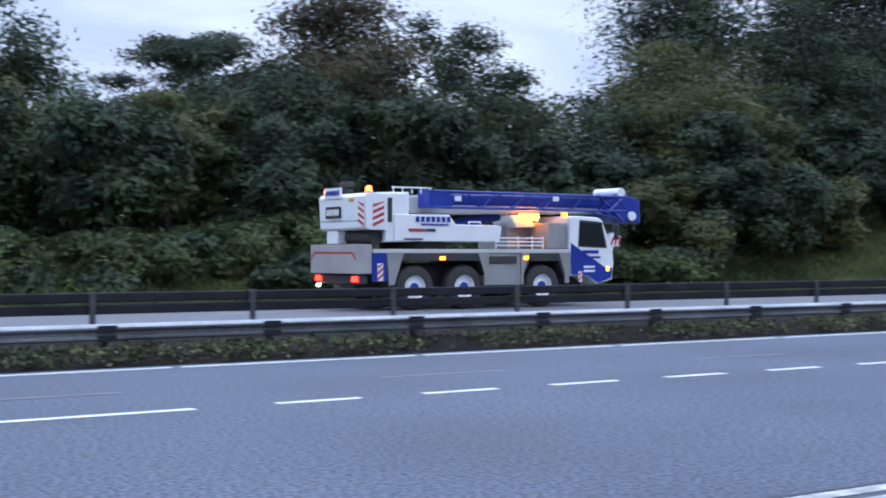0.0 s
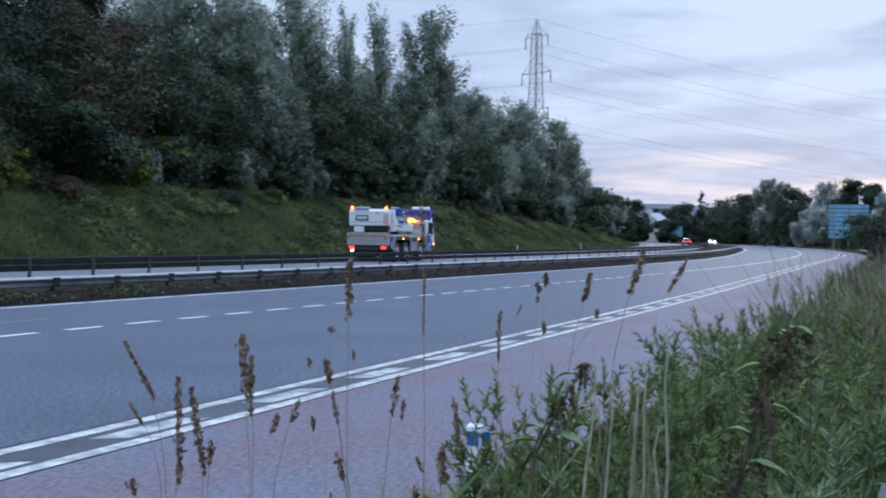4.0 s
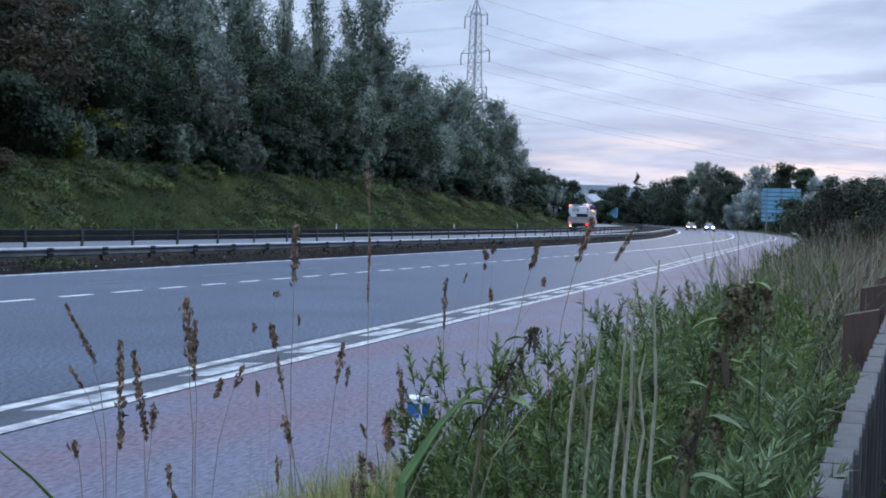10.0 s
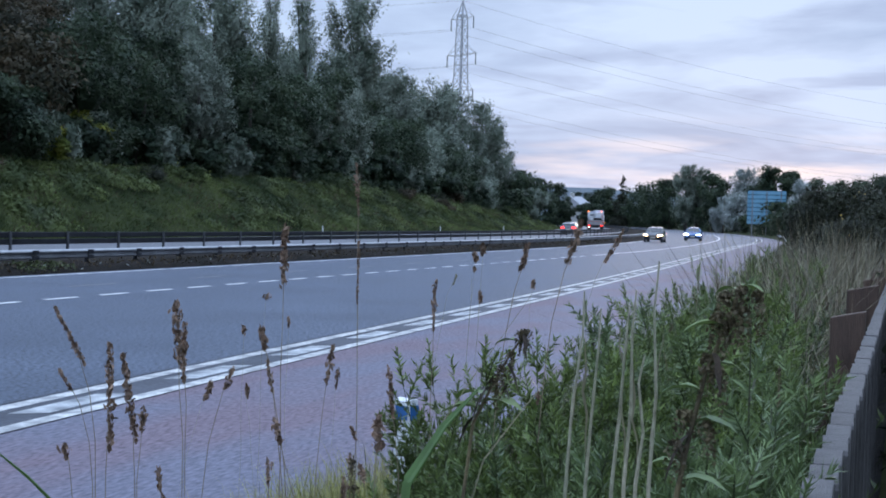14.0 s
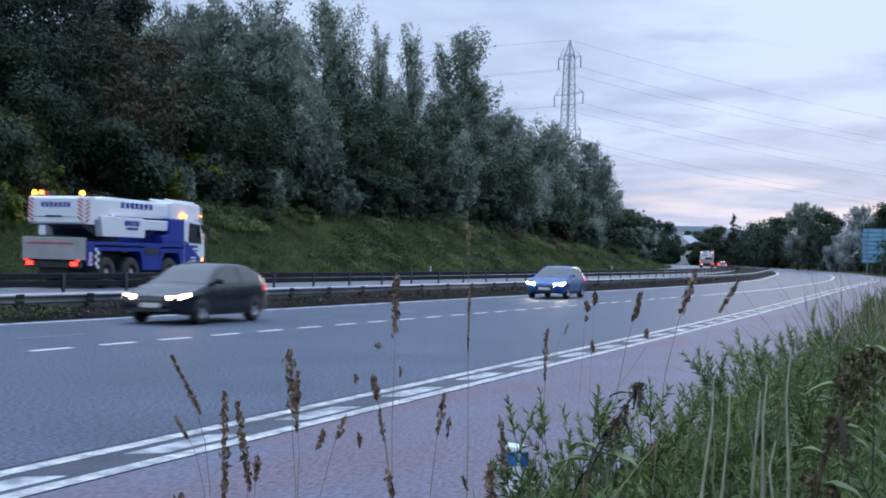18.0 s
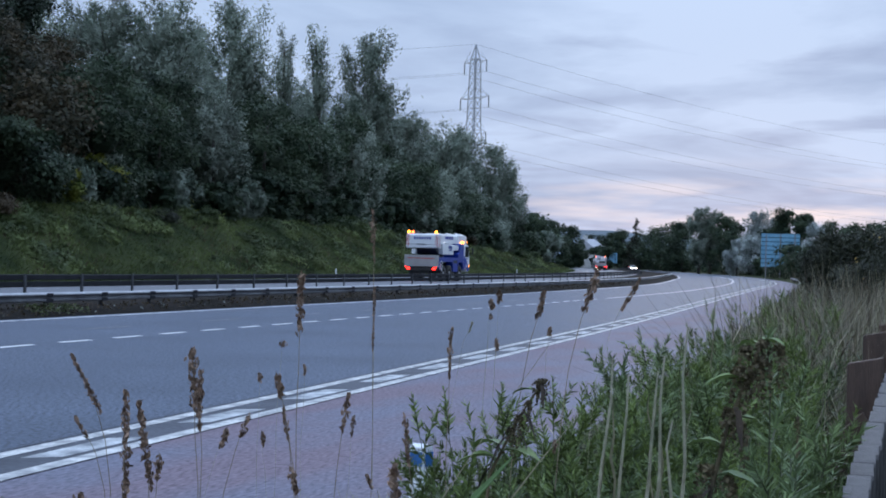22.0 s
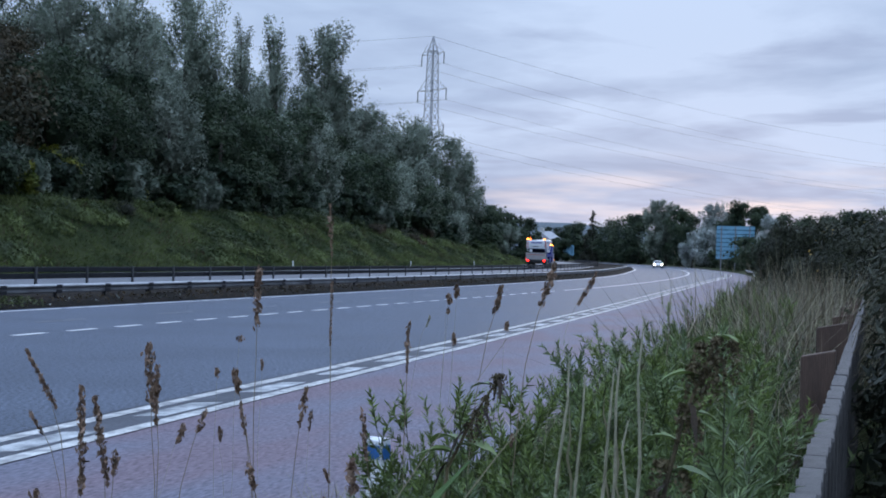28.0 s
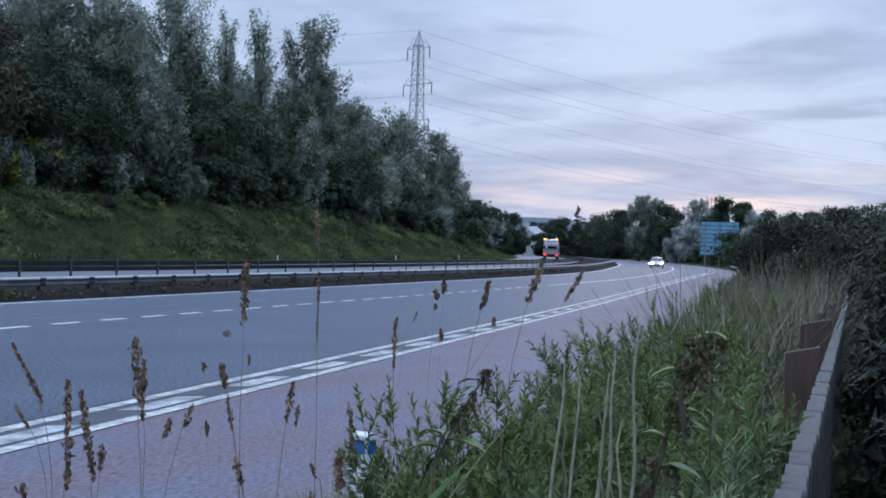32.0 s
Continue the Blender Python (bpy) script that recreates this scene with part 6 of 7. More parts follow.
BLUE_PLASTIC = material("blue_reflector", (0.03, 0.14, 0.36), 0.3, color2=(0.03, 0.11, 0.30), scale=6, fine=40, bump=0)
marker_post(Matrix.Translation((5.9, 1.77, 0.03)) @ Matrix.Rotation(radians(-20), 4, "Z"), 0.86, "white verge marker post with a blue reflector panel")
for s in (50, 100.5, 134.5, 170):
    marker_post(road_pose(s, edge_at(s) + 20.9, z=FAR_LIFT), 0.74, "slim white marker post at the foot of the bank", False)


def verge_rail():
    root = tagged(new("crash_barrier"), "short pale steel barrier end on the outer verge of the bend", "crash barrier")
    s = 168.0
    for k in range(9):
        vs = []
        for u in (s, s + 3.2):
            drop = 0.5 * max(0, (176 - u)) / 8
            vs += [on_road(u, 2.0, 0.62 - drop), on_road(u, 2.0 + 0.08, 0.5 - drop), on_road(u, 2.0, 0.36 - drop)]
        raw("beam", vs, [(0, 3, 4, 1), (1, 4, 5, 2)], STEEL, root)
        if k > 1:
            part("post", box(bmesh.new(), (-0.05, -0.12, -0.3), (0.05, -0.02, 0.6)), STEEL_DARK, root, m=road_pose(s, 2.0))
        s += 3.2


verge_rail()


# ---- the verge before the camera ----
OLD_WOOD = material("weathered_grey_wood", (0.120, 0.112, 0.110), 0.8, color2=(0.046, 0.042, 0.041), scale=3, fine=40, bump=0.5, per_object=0.07, stretch=(6, 6, 0.6))
BROWN_WOOD = material("brown_stained_wood", (0.120, 0.074, 0.052), 0.75, color2=(0.060, 0.036, 0.026), scale=3, fine=40, bump=0.5, per_object=0.2, stretch=(6, 6, 0.6))
STEM = material("dry_stem", (0.30, 0.24, 0.16), 0.8, color2=(0.20, 0.15, 0.10), scale=20, fine=200, bump=0.1)
STEM_PALE = material("pale_straw", (0.44, 0.39, 0.28), 0.8, color2=(0.26, 0.26, 0.17), scale=20, fine=200, bump=0.1)
BROWN_STEM = material("brown_withered_stem", (0.150, 0.105, 0.065), 0.8, color2=(0.07, 0.05, 0.032), scale=6, fine=60, bump=0, per_island=0.4)
SEED = material("brown_seed", (0.34, 0.225, 0.155), 0.8, color2=(0.13, 0.075, 0.048), scale=30, fine=200, bump=0.2, per_island=0.4)
DEAD = material("withered_leaf", (0.155, 0.122, 0.060), 0.85, color2=(0.060, 0.044, 0.025), scale=25, fine=150, bump=0.2, per_island=0.4)
HERB_DARK = material("dark_green_leaf", (0.058, 0.076, 0.026), 0.5, color2=(0.018, 0.030, 0.011), scale=4, fine=60, bump=0, per_island=0.5, spec=0.4, through=0.18)
HERB = material("grey_green_leaf", (0.148, 0.206, 0.050), 0.42, color2=(0.024, 0.044, 0.012), scale=4, fine=60, bump=0, per_island=0.5, spec=0.4, through=0.18)
NETTLE = material("yellowing_leaf", (0.16, 0.21, 0.055), 0.55, color2=(0.06, 0.11, 0.03), scale=9, fine=60, bump=0, per_island=0.45, through=0.18)
BLADE = material("green_blade", (0.088, 0.096, 0.034), 0.5, color2=(0.036, 0.040, 0.018), scale=4, fine=60, bump=0, per_island=0.5, spec=0.4, through=0.18)
BLADE_NEAR = material("bright_blade", (0.15, 0.25, 0.08), 0.5, color2=(0.10, 0.18, 0.055), scale=8, fine=60, bump=0, through=0.3)
YELLOW_GRASS = material("yellowed_grass", (0.36, 0.33, 0.11), 0.7, color2=(0.17, 0.18, 0.06), scale=4, fine=60, bump=0, per_island=0.4, through=0.25)
STRAW = material("dry_grass", (0.31, 0.27, 0.17), 0.7, color2=(0.085, 0.082, 0.045), scale=4, fine=60, bump=0, per_island=0.45, through=0.2)


fence_y = fence_line


def fence():
    """Upright boards on both sides of two rails; brown posts stand on the road side."""
    root = tagged(new("fence"), "weathered grey wooden board fence with brown posts on the road side", "fence")
    turn = math.atan(-0.0632)
    rng = random.Random(5)
    for z in (0.45, 1.02):
        bm = box(bmesh.new(), (1.0, 0.03, z), (24.0, 0.055, z + 0.08))
        part("rail", bm, OLD_WOOD, root, m=Matrix.Translation((0, 0.125, 0)) @ Matrix.Rotation(turn, 4, "Z"))
    shapes = []
    for k in range(4):
        bm = prism(bmesh.new(), [(-0.078, -0.15), (-0.078, 1.282), (-0.071, 1.290 + 0.001 * k), (0.072, 1.297), (0.078, 1.290), (0.078, -0.15)], -0.024, 0.024, 0.002)
        shapes.append(mesh_of(bm, "board", OLD_WOOD))
    s, k = 1.1, 0
    while s < 24:
        side = rng.uniform(-0.002, 0.002)
        ob = part("board", shapes[rng.randrange(4)], None, root)
        ob.matrix_basis = Matrix.Translation((s, fence_y(s) + side, rng.uniform(-0.004, 0.004))) @ Matrix.Rotation(turn + rng.uniform(0.01, 0.05), 4, "Z") @ Matrix.Rotation(rng.uniform(-0.004, 0.004), 4, "Y")
        s += 0.176
        k += 1
    for s, h, reach in ((5.8, 1.38, 0.14), (8.7, 1.39, 0.19), (11.6, 1.36, 0.18), (14.5, 1.37, 0.18), (17.4, 1.36, 0.18), (20.3, 1.36, 0.18)):
        bm = box(bmesh.new(), (-0.03, 0.027, -0.3), (0.03, 0.027 + reach, h), 0.006)
        for v in bm.verts:
            if v.co.z > 1.0:
                v.co.z -= 0.22 * (v.co.y - 0.027)
        part("post", bm, BROWN_WOOD, root, m=Matrix.Translation((s, fence_y(s), 0)) @ Matrix.Rotation(turn, 4, "Z"))
    brace = prism(bmesh.new(), [(-0.10, 0.70), (-0.10, 0.86), (0.20, 1.16), (0.27, 1.04)], -0.014, 0.014, 0.004)
    part("brace", brace, BROWN_WOOD, root, "dark brown leaning plank", m=Matrix.Translation((5.75, fence_y(5.75) + 0.30, 0)) @ Matrix.Rotation(turn - math.pi / 2, 4, "Z"))


fence()


def verge_height(x, y):
    return land(x, y)


def ribbon(verts, faces, pts, width, side):
    """A tapering strip through pts."""
    n0 = len(verts)
    n = len(pts)
    for i, p in enumerate(pts):
        w = width * (1 - (i / (n - 1)) ** 1.6) + 0.0004
        verts += [p - side * w, p + side * w]
    for i in range(n - 1):
        faces.append((n0 + 2 * i, n0 + 2 * i + 1, n0 + 2 * i + 3, n0 + 2 * i + 2))


def grass_patch(name, spots, mat, label, rng, tall, width, droop=0.5):
    """Blades rooted at the given spots, as one sheet of growth."""
    verts, faces = [], []
    for x, y in spots:
        h = tall * rng.uniform(0.5, 1.15)
        a = rng.uniform(0, 2 * math.pi)
        d = Vector((math.cos(a), math.sin(a), 0))
        b = Vector((x, y, verge_height(x, y) - 0.02))
        lean = rng.uniform(0.1, droop)
        pts = [b + d * (lean * h * u * u) + Vector((0, 0, h * (u - 0.25 * lean * u * u))) for u in (0, 0.35, 0.7, 1.0)]
        ribbon(verts, faces, pts, width * rng.uniform(0.6, 1.3), Vector((-d.y, d.x, 0)))
    tagged(raw(name, verts, faces, mat), label, "grass", kind="stuff")


def grasses():
    rng = random.Random(11)
    strip_spots = lambda n, s0, s1, e0, e1: [(rng.uniform(s0, s1), rng.uniform(e0, e1)) for _ in range(n)]
    grass_patch("verge_grass", [(s, fence_y(s) + 0.1 + rng.random() ** 1.3 * 1.5) for s in [2.0 + 30 * rng.random() ** 1.4 for _ in range(6500)]], BLADE, "long green grass on the verge beside the fence", rng, 0.62, 0.006)
    grass_patch("dry_grass", [(s, fence_y(s) + 0.1 + rng.random() * 1.25) for s in [6.0 + 26 * rng.random() for _ in range(3000)]], STRAW, "tall dry straw-coloured grass on the verge", rng, 1.15, 0.004, 1.1)
    grass_patch("edge_grass", strip_spots(2600, 2.0, 16, 1.2, 2.25), STRAW, "short yellowed grass along the tarmac edge", rng, 0.22, 0.004, 0.9)
    grass_patch("edge_grass", strip_spots(1800, 2.0, 40, 1.3, 2.3), BLADE, "short green grass along the tarmac edge", rng, 0.20, 0.004, 0.9)
    grass_patch("field_grass", [(s, fence_y(s) - 0.1 - 2.6 * rng.random()) for s in [2.0 + 24 * rng.random() for _ in range(5000)]], BLADE, "rough dark grass behind the fence", rng, 0.34, 0.005)
    grass_patch("verge_grass", strip_spots(9000, 28, 150, -3.5, 2.2), BLADE, "long green grass on the far verge", rng, 0.75, 0.02)
    grass_patch("dry_grass", strip_spots(3000, 22, 120, -2.5, 1.5), STRAW, "tall dry straw-coloured grass on the far verge", rng, 1.0, 0.012)

    grass_patch("tall_grass", [(s, fence_y(s) + 0.15 + rng.random() * 1.05) for s in [8.5 + 18 * rng.random() for _ in range(1900)]], STRAW, "tall seeding straw grass along the fence", rng, 1.62, 0.004, 0.9)
    grass_patch("tall_grass", [(s, fence_y(s) + 0.15 + rng.random() * 1.05) for s in [8.5 + 18 * rng.random() for _ in range(1700)]], BROWN_STEM, "tall brown withered stems along the fence", rng, 1.52, 0.004, 0.9)
    grass_patch("tall_grass", [(s, fence_y(s) + 0.1 + rng.random() * 0.95) for s in [7.5 + 9 * rng.random() for _ in range(900)]], STRAW, "bleached arching grass beside the fence", rng, 1.42, 0.0045, 1.5)


grasses()


def herb(x, y, height, seed, stems=7, mat=None, broad=False, wide=1.0, big=1.0):
    """A clump of upright leafy stems with narrow leaves."""
    rng = np.random.default_rng(seed)
    root = tagged(new("wild_herb"), "tall leafy grey-green wild herb on the verge", "wild plant", "wild herbs on the verge")
    z0 = verge_height(x, y)
    root.location = (x, y, z0)
    cs, rs, us = [], [], []
    for k in range(stems):
        a = rng.random() * 2 * np.pi
        foot = np.array([np.cos(a), np.sin(a), 0]) * rng.random() * 0.10 * wide
        lean = np.array([np.cos(a), np.sin(a), 0]) * rng.uniform(0.06, 0.42) * height * wide
        h = height * rng.uniform(0.70, 1.03)
        bm_pts = [foot + lean * u * u + np.array([0, 0, h * u]) for u in (0, 0.3, 0.6, 0.85, 1.0)]
        vs, fs = [], []
        for ax in ((1, 0, 0), (0, 1, 0)):
            ribbon(vs, fs, [Vector(p) for p in bm_pts], 0.0035, Vector(ax))
        raw("stem", vs, fs, HERB, root)
        n = int(h * (200 if not broad else 120) / big**1.05)
        u = 0.22 + 0.78 * rng.random(n) ** 0.8
        p = foot + lean * (u**2)[:, None] + np.stack([0 * u, 0 * u, h * u], -1)
        ang = rng.random(n) * 2 * np.pi
        up = 0.25 + 0.9 * np.maximum(0, u - 0.55) / 0.45
        d = unit(np.stack([np.cos(ang), np.sin(ang), up + rng.normal(size=n) * 0.25], -1))
        ln = (0.010 + 0.014 * rng.random(n)) * (1.45 if broad else 1.0) * big * (1.15 - 0.5 * np.maximum(0, u - 0.75) / 0.25)
        side = unit(np.cross(d, np.array([0, 0, 1.0])) + 0.35 * rng.normal(size=(n, 3)))
        cs.append(p + d * ln[:, None])
        us.append(d * ln[:, None])
        rs.append(side * (ln * (0.17 if big < 1.5 else 0.125))[:, None])
    quads("leaves", np.concatenate(cs), np.concatenate(rs), np.concatenate(us), mat or HERB, root)
    return root


GORSE_SPINE = material("gorse_spine", (0.195, 0.255, 0.068), 0.5, color2=(0.048, 0.078, 0.022), scale=3.0, fine=60, bump=0, per_island=0.42, spec=0.4, through=0.15)
GORSE_PALE = material("pale_gorse_spine", (0.215, 0.285, 0.112), 0.45, color2=(0.050, 0.084, 0.030), scale=4.0, fine=60, bump=0, per_island=0.35, spec=0.5, through=0.15)
GORSE_WOOD = material("green_gorse_twig", (0.085, 0.115, 0.045), 0.7, color2=(0.050, 0.045, 0.025), scale=12, fine=80, bump=0)


def gorse(bearing, distance, top, radius, seed, spine=0.024, mat=None, stems=8, shoots=15, leader=0.0):
    """A young gorse bush: woody stems, many short shoots, each set round with stiff spines that crowd at its tip."""
    rng = np.random.default_rng(seed)
    x, y = distance * math.cos(radians(bearing)), distance * math.sin(radians(bearing))
    root = tagged(new("gorse_bush"), "young spiny blue-green gorse bush on the verge" if mat is GORSE_PALE else "young spiny green gorse bush on the verge", "bush", "young gorse on the verge")
    z0 = verge_height(x, y)
    root.location = (x, y, z0)
    height = top - z0
    base, tip, grow = [], [], []
    for k in range(stems):
        a = 2 * np.pi * (k + rng.random()) / stems
        out = np.array([np.cos(a), np.sin(a), 0])
        h = height * (rng.uniform(0.62, 0.96) if k or not leader else 1.0 + leader)
        spread = radius * (rng.uniform(0.25, 0.95) if k or not leader else 0.1)
        vs, fs = [], []
        curve = [out * spread * u**1.4 + np.array([0, 0, h * u]) for u in np.linspace(0, 1, 7)]
        for ax in ((1, 0, 0), (0, 1, 0)):
            ribbon(vs, fs, [Vector(q) for q in curve], 0.005, Vector(ax))
        n = shoots if k or not leader else shoots + 4
        us = np.concatenate([rng.uniform(0.25, 0.97, n - 1), [0.93]])
        for u in us:
            start = out * spread * u**1.4 + np.array([0, 0, h * u])
            b = rng.random() * 2 * np.pi
            flat = np.array([np.cos(b), np.sin(b), 0]) * 0.8 + out * 0.35
            way = flat * (1.3 - 0.6 * u) + np.array([0, 0, 0.15 + 0.60 * u])
            if u == 0.93:
                way = out * 0.25 + np.array([0, 0, 1.0])
            way /= np.linalg.norm(way)
            length = rng.uniform(0.09, 0.17) * (0.75 + 0.35 * radius / 0.3) * (1.1 - 0.35 * u)
            end = start + way * length + np.array([0, 0, 0.12 * length])
            ribbon(vs, fs, [Vector(start), Vector((start + end) / 2), Vector(end)], 0.0022, Vector((-flat[1], flat[0], 0)).normalized())
            base.append(start), tip.append(end), grow.append(length)
        raw("stem", vs, fs, GORSE_WOOD, root)
    base, tip, grow = np.array(base), np.array(tip), np.array(grow)
    per = 34 if spine < 0.045 else 44
    m = len(base)
    which = np.repeat(np.arange(m), per)
    v = np.tile(np.linspace(0.05, 1.0, per), m) ** 0.85
    way = unit(tip - base)[which]
    across = unit(np.cross(way, rng.normal(size=(m * per, 3))))
    open_out = 1.75 - 1.0 * v + rng.normal(size=m * per) * 0.25
    d = unit(way + across * open_out[:, None] + np.array([0, 0, 0.12]))
    ln = spine * rng.uniform(0.65, 1.2, m * per) * (1.0 - 0.40 * v)
    at = base[which] + (tip - base)[which] * v[:, None]
    side = unit(np.cross(d, rng.normal(size=(m * per, 3))))
    blades("spine_foliage", at + d * (ln * 0.4)[:, None], side * (ln * (0.098 if spine < 0.045 else 0.054) + 0.0008)[:, None], d * (ln * 0.5)[:, None], mat or GORSE_SPINE, root)
    return root


# bearing, distance, top, half width
GORSE = [
    (15.0, 3.95, 1.30, 0.20), (14.0, 3.9, 1.39, 0.22), (12.8, 3.8, 1.37, 0.25), (11.6, 3.7, 1.36, 0.25), (10.6, 3.7, 1.42, 0.24), (9.9, 3.9, 1.34, 0.22),
    (13.6, 3.3, 1.18, 0.26), (12.2, 3.2, 1.22, 0.26), (10.8, 3.2, 1.26, 0.26), (9.4, 3.2, 1.28, 0.26), (8.5, 3.7, 1.38, 0.25), (7.5, 3.9, 1.42, 0.26), (8.0, 3.1, 1.33, 0.26),
    (6.4, 4.1, 1.49, 0.26), (5.6, 4.4, 1.54, 0.28), (4.6, 4.6, 1.52, 0.28), (6.6, 3.3, 1.40, 0.26), (5.2, 3.5, 1.44, 0.26), (3.6, 4.8, 1.52, 0.28), (2.6, 5.2, 1.48, 0.28),
    (3.9, 3.9, 1.46, 0.26), (2.6, 4.2, 1.44, 0.26), (1.4, 4.4, 1.38, 0.22), (11.5, 2.8, 1.08, 0.26), (9.8, 2.7, 1.12, 0.26), (8.2, 2.6, 1.18, 0.26), (13.2, 2.9, 0.98, 0.24),
    (7.0, 5.4, 1.44, 0.30), (5.4, 5.9, 1.46, 0.32), (3.8, 6.4, 1.46, 0.32), (8.6, 6.0, 1.12, 0.3), (2.2, 6.6, 1.44, 0.30), (6.6, 7.2, 1.30, 0.34), (4.4, 8.0, 1.40, 0.36), (2.4, 8.6, 1.42, 0.36),
    (5.4, 9.4, 1.36, 0.4), (3.4, 10.4, 1.42, 0.42), (6.8, 8.8, 1.08, 0.36), (1.6, 11.5, 1.46, 0.4), (4.4, 12.0, 1.34, 0.45), (0.9, 9.0, 1.40, 0.3), (1.2, 14.0, 1.5, 0.45), (3.0, 14.5, 1.4, 0.5), (0.2, 12.5, 1.5, 0.4), (1.8, 17.5, 1.5, 0.5), (0.4, 18.5, 1.55, 0.5),
]
NEAR_GORSE = [
    (2.4, 2.35, 1.50, 0.17, 0.075), (6.0, 2.35, 1.36, 0.20, 0.0), (4.4, 2.45, 1.44, 0.20, 0.0), (3.2, 2.1, 1.36, 0.18, 0.0), (5.4, 2.05, 1.27, 0.20, 0.0), (7.4, 2.2, 1.20, 0.20, 0.0),
    (2.6, 2.7, 1.46, 0.18, 0.0), (1.9, 2.15, 1.33, 0.12, 0.0), (3.6, 1.85, 1.22, 0.17, 0.0), (6.6, 2.7, 1.34, 0.22, 0.0), (2.2, 3.1, 1.42, 0.20, 0.0),
]


def verge_gorse():
    for k, (b, d, top, r) in enumerate(GORSE):
        near = d < 5
        gorse(b, d, top, r * 1.15, 1700 + k, 0.038 if near else 0.052, GORSE_PALE if k % 5 == 3 and near else None, 9, 20 if near else 13)
    for k, (b, d, top, r, leader) in enumerate(NEAR_GORSE):
        gorse(b, d, top, r, 1800 + k, 0.052, GORSE_PALE, 8, 18, leader)


verge_gorse()
for k, (x, y, h, r) in enumerate(((4.54, 0.72, 1.02, 0.16), (4.75, 0.62, 1.0, 0.18), (6.3, 0.75, 0.95, 0.22))):
    clump = tree("bracken", x, y, verge_height(x, y) - 0.05, h, r, 1950 + k, 1500, 0.16)
    clump.name = "bracken"
    tagged(clump, "withered brown bracken clump among the gorse", "wild plant", "withered bracken on the verge")


def verge_herbs():
    """Leafy weeds between the gorse, further along the fence."""
    rng = random.Random(8)
    for i, (s0, e0) in enumerate(((5.6, 0.25), (6.4, 0.7), (7.2, 0.2), (8.2, 0.6), (9.5, 0.2), (11, 0.3), (13, 0.4), (10, 0.9), (12, 0.8), (15, 0.2), (9.0, 1.1), (7.4, 1.0), (16, 0.7), (4.4, 0.3), (3.8, 0.75), (4.9, 0.9), (8.6, 0.15), (10.4, 0.5), (11.6, 0.05), (13.6, 0.1), (14.2, 0.8), (17.5, 0.3), (19, 0.6), (12.6, 0.55), (10.8, -0.05), (15.4, -0.2))):
        for k in range(3):
            x, y = s0 + rng.uniform(-0.28, 0.28), max(e0 + rng.uniform(-0.2, 0.2), fence_y(s0) + 0.4)
            herb(x, y, rng.uniform(0.85, 1.1), 600 + 3 * i + k, 7, (HERB, HERB_DARK, NETTLE, HERB_DARK, BROWN_STEM)[(i + k) % 5], i % 5 == 0, 1.25, 1.7)


verge_herbs()


# ---- dry stalks and withered plants close by ----
# top of the stalk, foot, length of the head, half width of the head in millimetres, how late it bends over
STALKS = [
    (3.075, 1.872, 1.445, 3.127, 1.783, 0.171, 6.0, 8.7), (3.055, 1.708, 1.362, 3.055, 1.707, 0.27, 9.0, 1.2), (3.072, 1.677, 1.336, 3.093, 1.638, 0.232, 8.0, 6.0),
    (3.131, 1.565, 1.47, 3.152, 1.522, 0.148, 11.0, 3.1), (3.186, 1.566, 1.413, 3.198, 1.541, 0.154, 6.0, 2.0), (3.428, 1.392, 1.668, 3.438, 1.367, 0.159, 8.0, 1.2),
    (3.968, 1.376, 1.868, 3.976, 1.353, 0.163, 5.0, 2.9), (3.13, 1.328, 1.418, 3.165, 1.241, 0.058, 8.0, 2.8), (3.183, 1.33, 1.331, 3.209, 1.266, 0.087, 5.0, 2.9),
    (3.384, 1.23, 1.354, 3.373, 1.259, 0.101, 7.0, 5.6), (3.658, 1.03, 1.524, 3.653, 1.047, 0.141, 5.0, 5.1), (3.432, 1.086, 1.299, 3.438, 1.068, 0.132, 7.0, 6.2),
    (3.329, 0.693, 1.642, 3.317, 0.749, 0.069, 7.0, 9.0), (3.254, 0.551, 1.705, 3.236, 0.647, 0.109, 7.0, 6.0), (3.045, 0.984, 1.229, 3.04, 0.999, 0.081, 12.0, 7.7),
    (3.166, 1.915, 1.277, 3.22, 1.823, 0.067, 5.0, 9.0), (2.921, 1.535, 1.235, 2.912, 1.552, 0.069, 6.0, 9.0), (2.489, 1.488, 1.21, 2.505, 1.461, 0.032, 7.0, 9.0),
    (3.194, 1.431, 1.303, 3.156, 1.513, 0.056, 6.0, 5.9),
]
THIN_STALKS = [
    (3.484, 1.246, 1.285, 3.477, 1.266, 0.055, 4.0, 3.3), (3.673, 0.973, 1.545, 3.658, 1.027, 0.03, 2.0, 9.0), (3.368, 0.464, 1.684, 3.349, 0.585, 0.094, 4.0, 9.0),
    (3.972, 1.364, 1.626, 3.975, 1.355, 0.202, 3.0, 1.2), (3.4, 0.83, 1.633, 3.42, 0.86, 0.02, 8, 6.0), (3.396, 0.848, 1.614, 3.416, 0.878, 0.02, 8, 6.0),
    (3.396, 0.848, 1.579, 3.416, 0.878, 0.012, 5, 6.0), (3.4, 0.831, 1.515, 3.42, 0.861, 0.03, 5, 6.0), (3.429, 0.703, 1.546, 3.449, 0.733, 0.015, 5, 6.0),
    (3.226, 1.357, 1.493, 3.246, 1.387, 0.012, 6, 6.0), (3.249, 1.302, 1.433, 3.269, 1.332, 0.025, 4, 6.0), (3.205, 1.405, 1.409, 3.225, 1.435, 0.02, 5, 6.0),
    (3.435, 0.673, 1.257, 3.455, 0.703, 0.03, 6, 6.0),
]


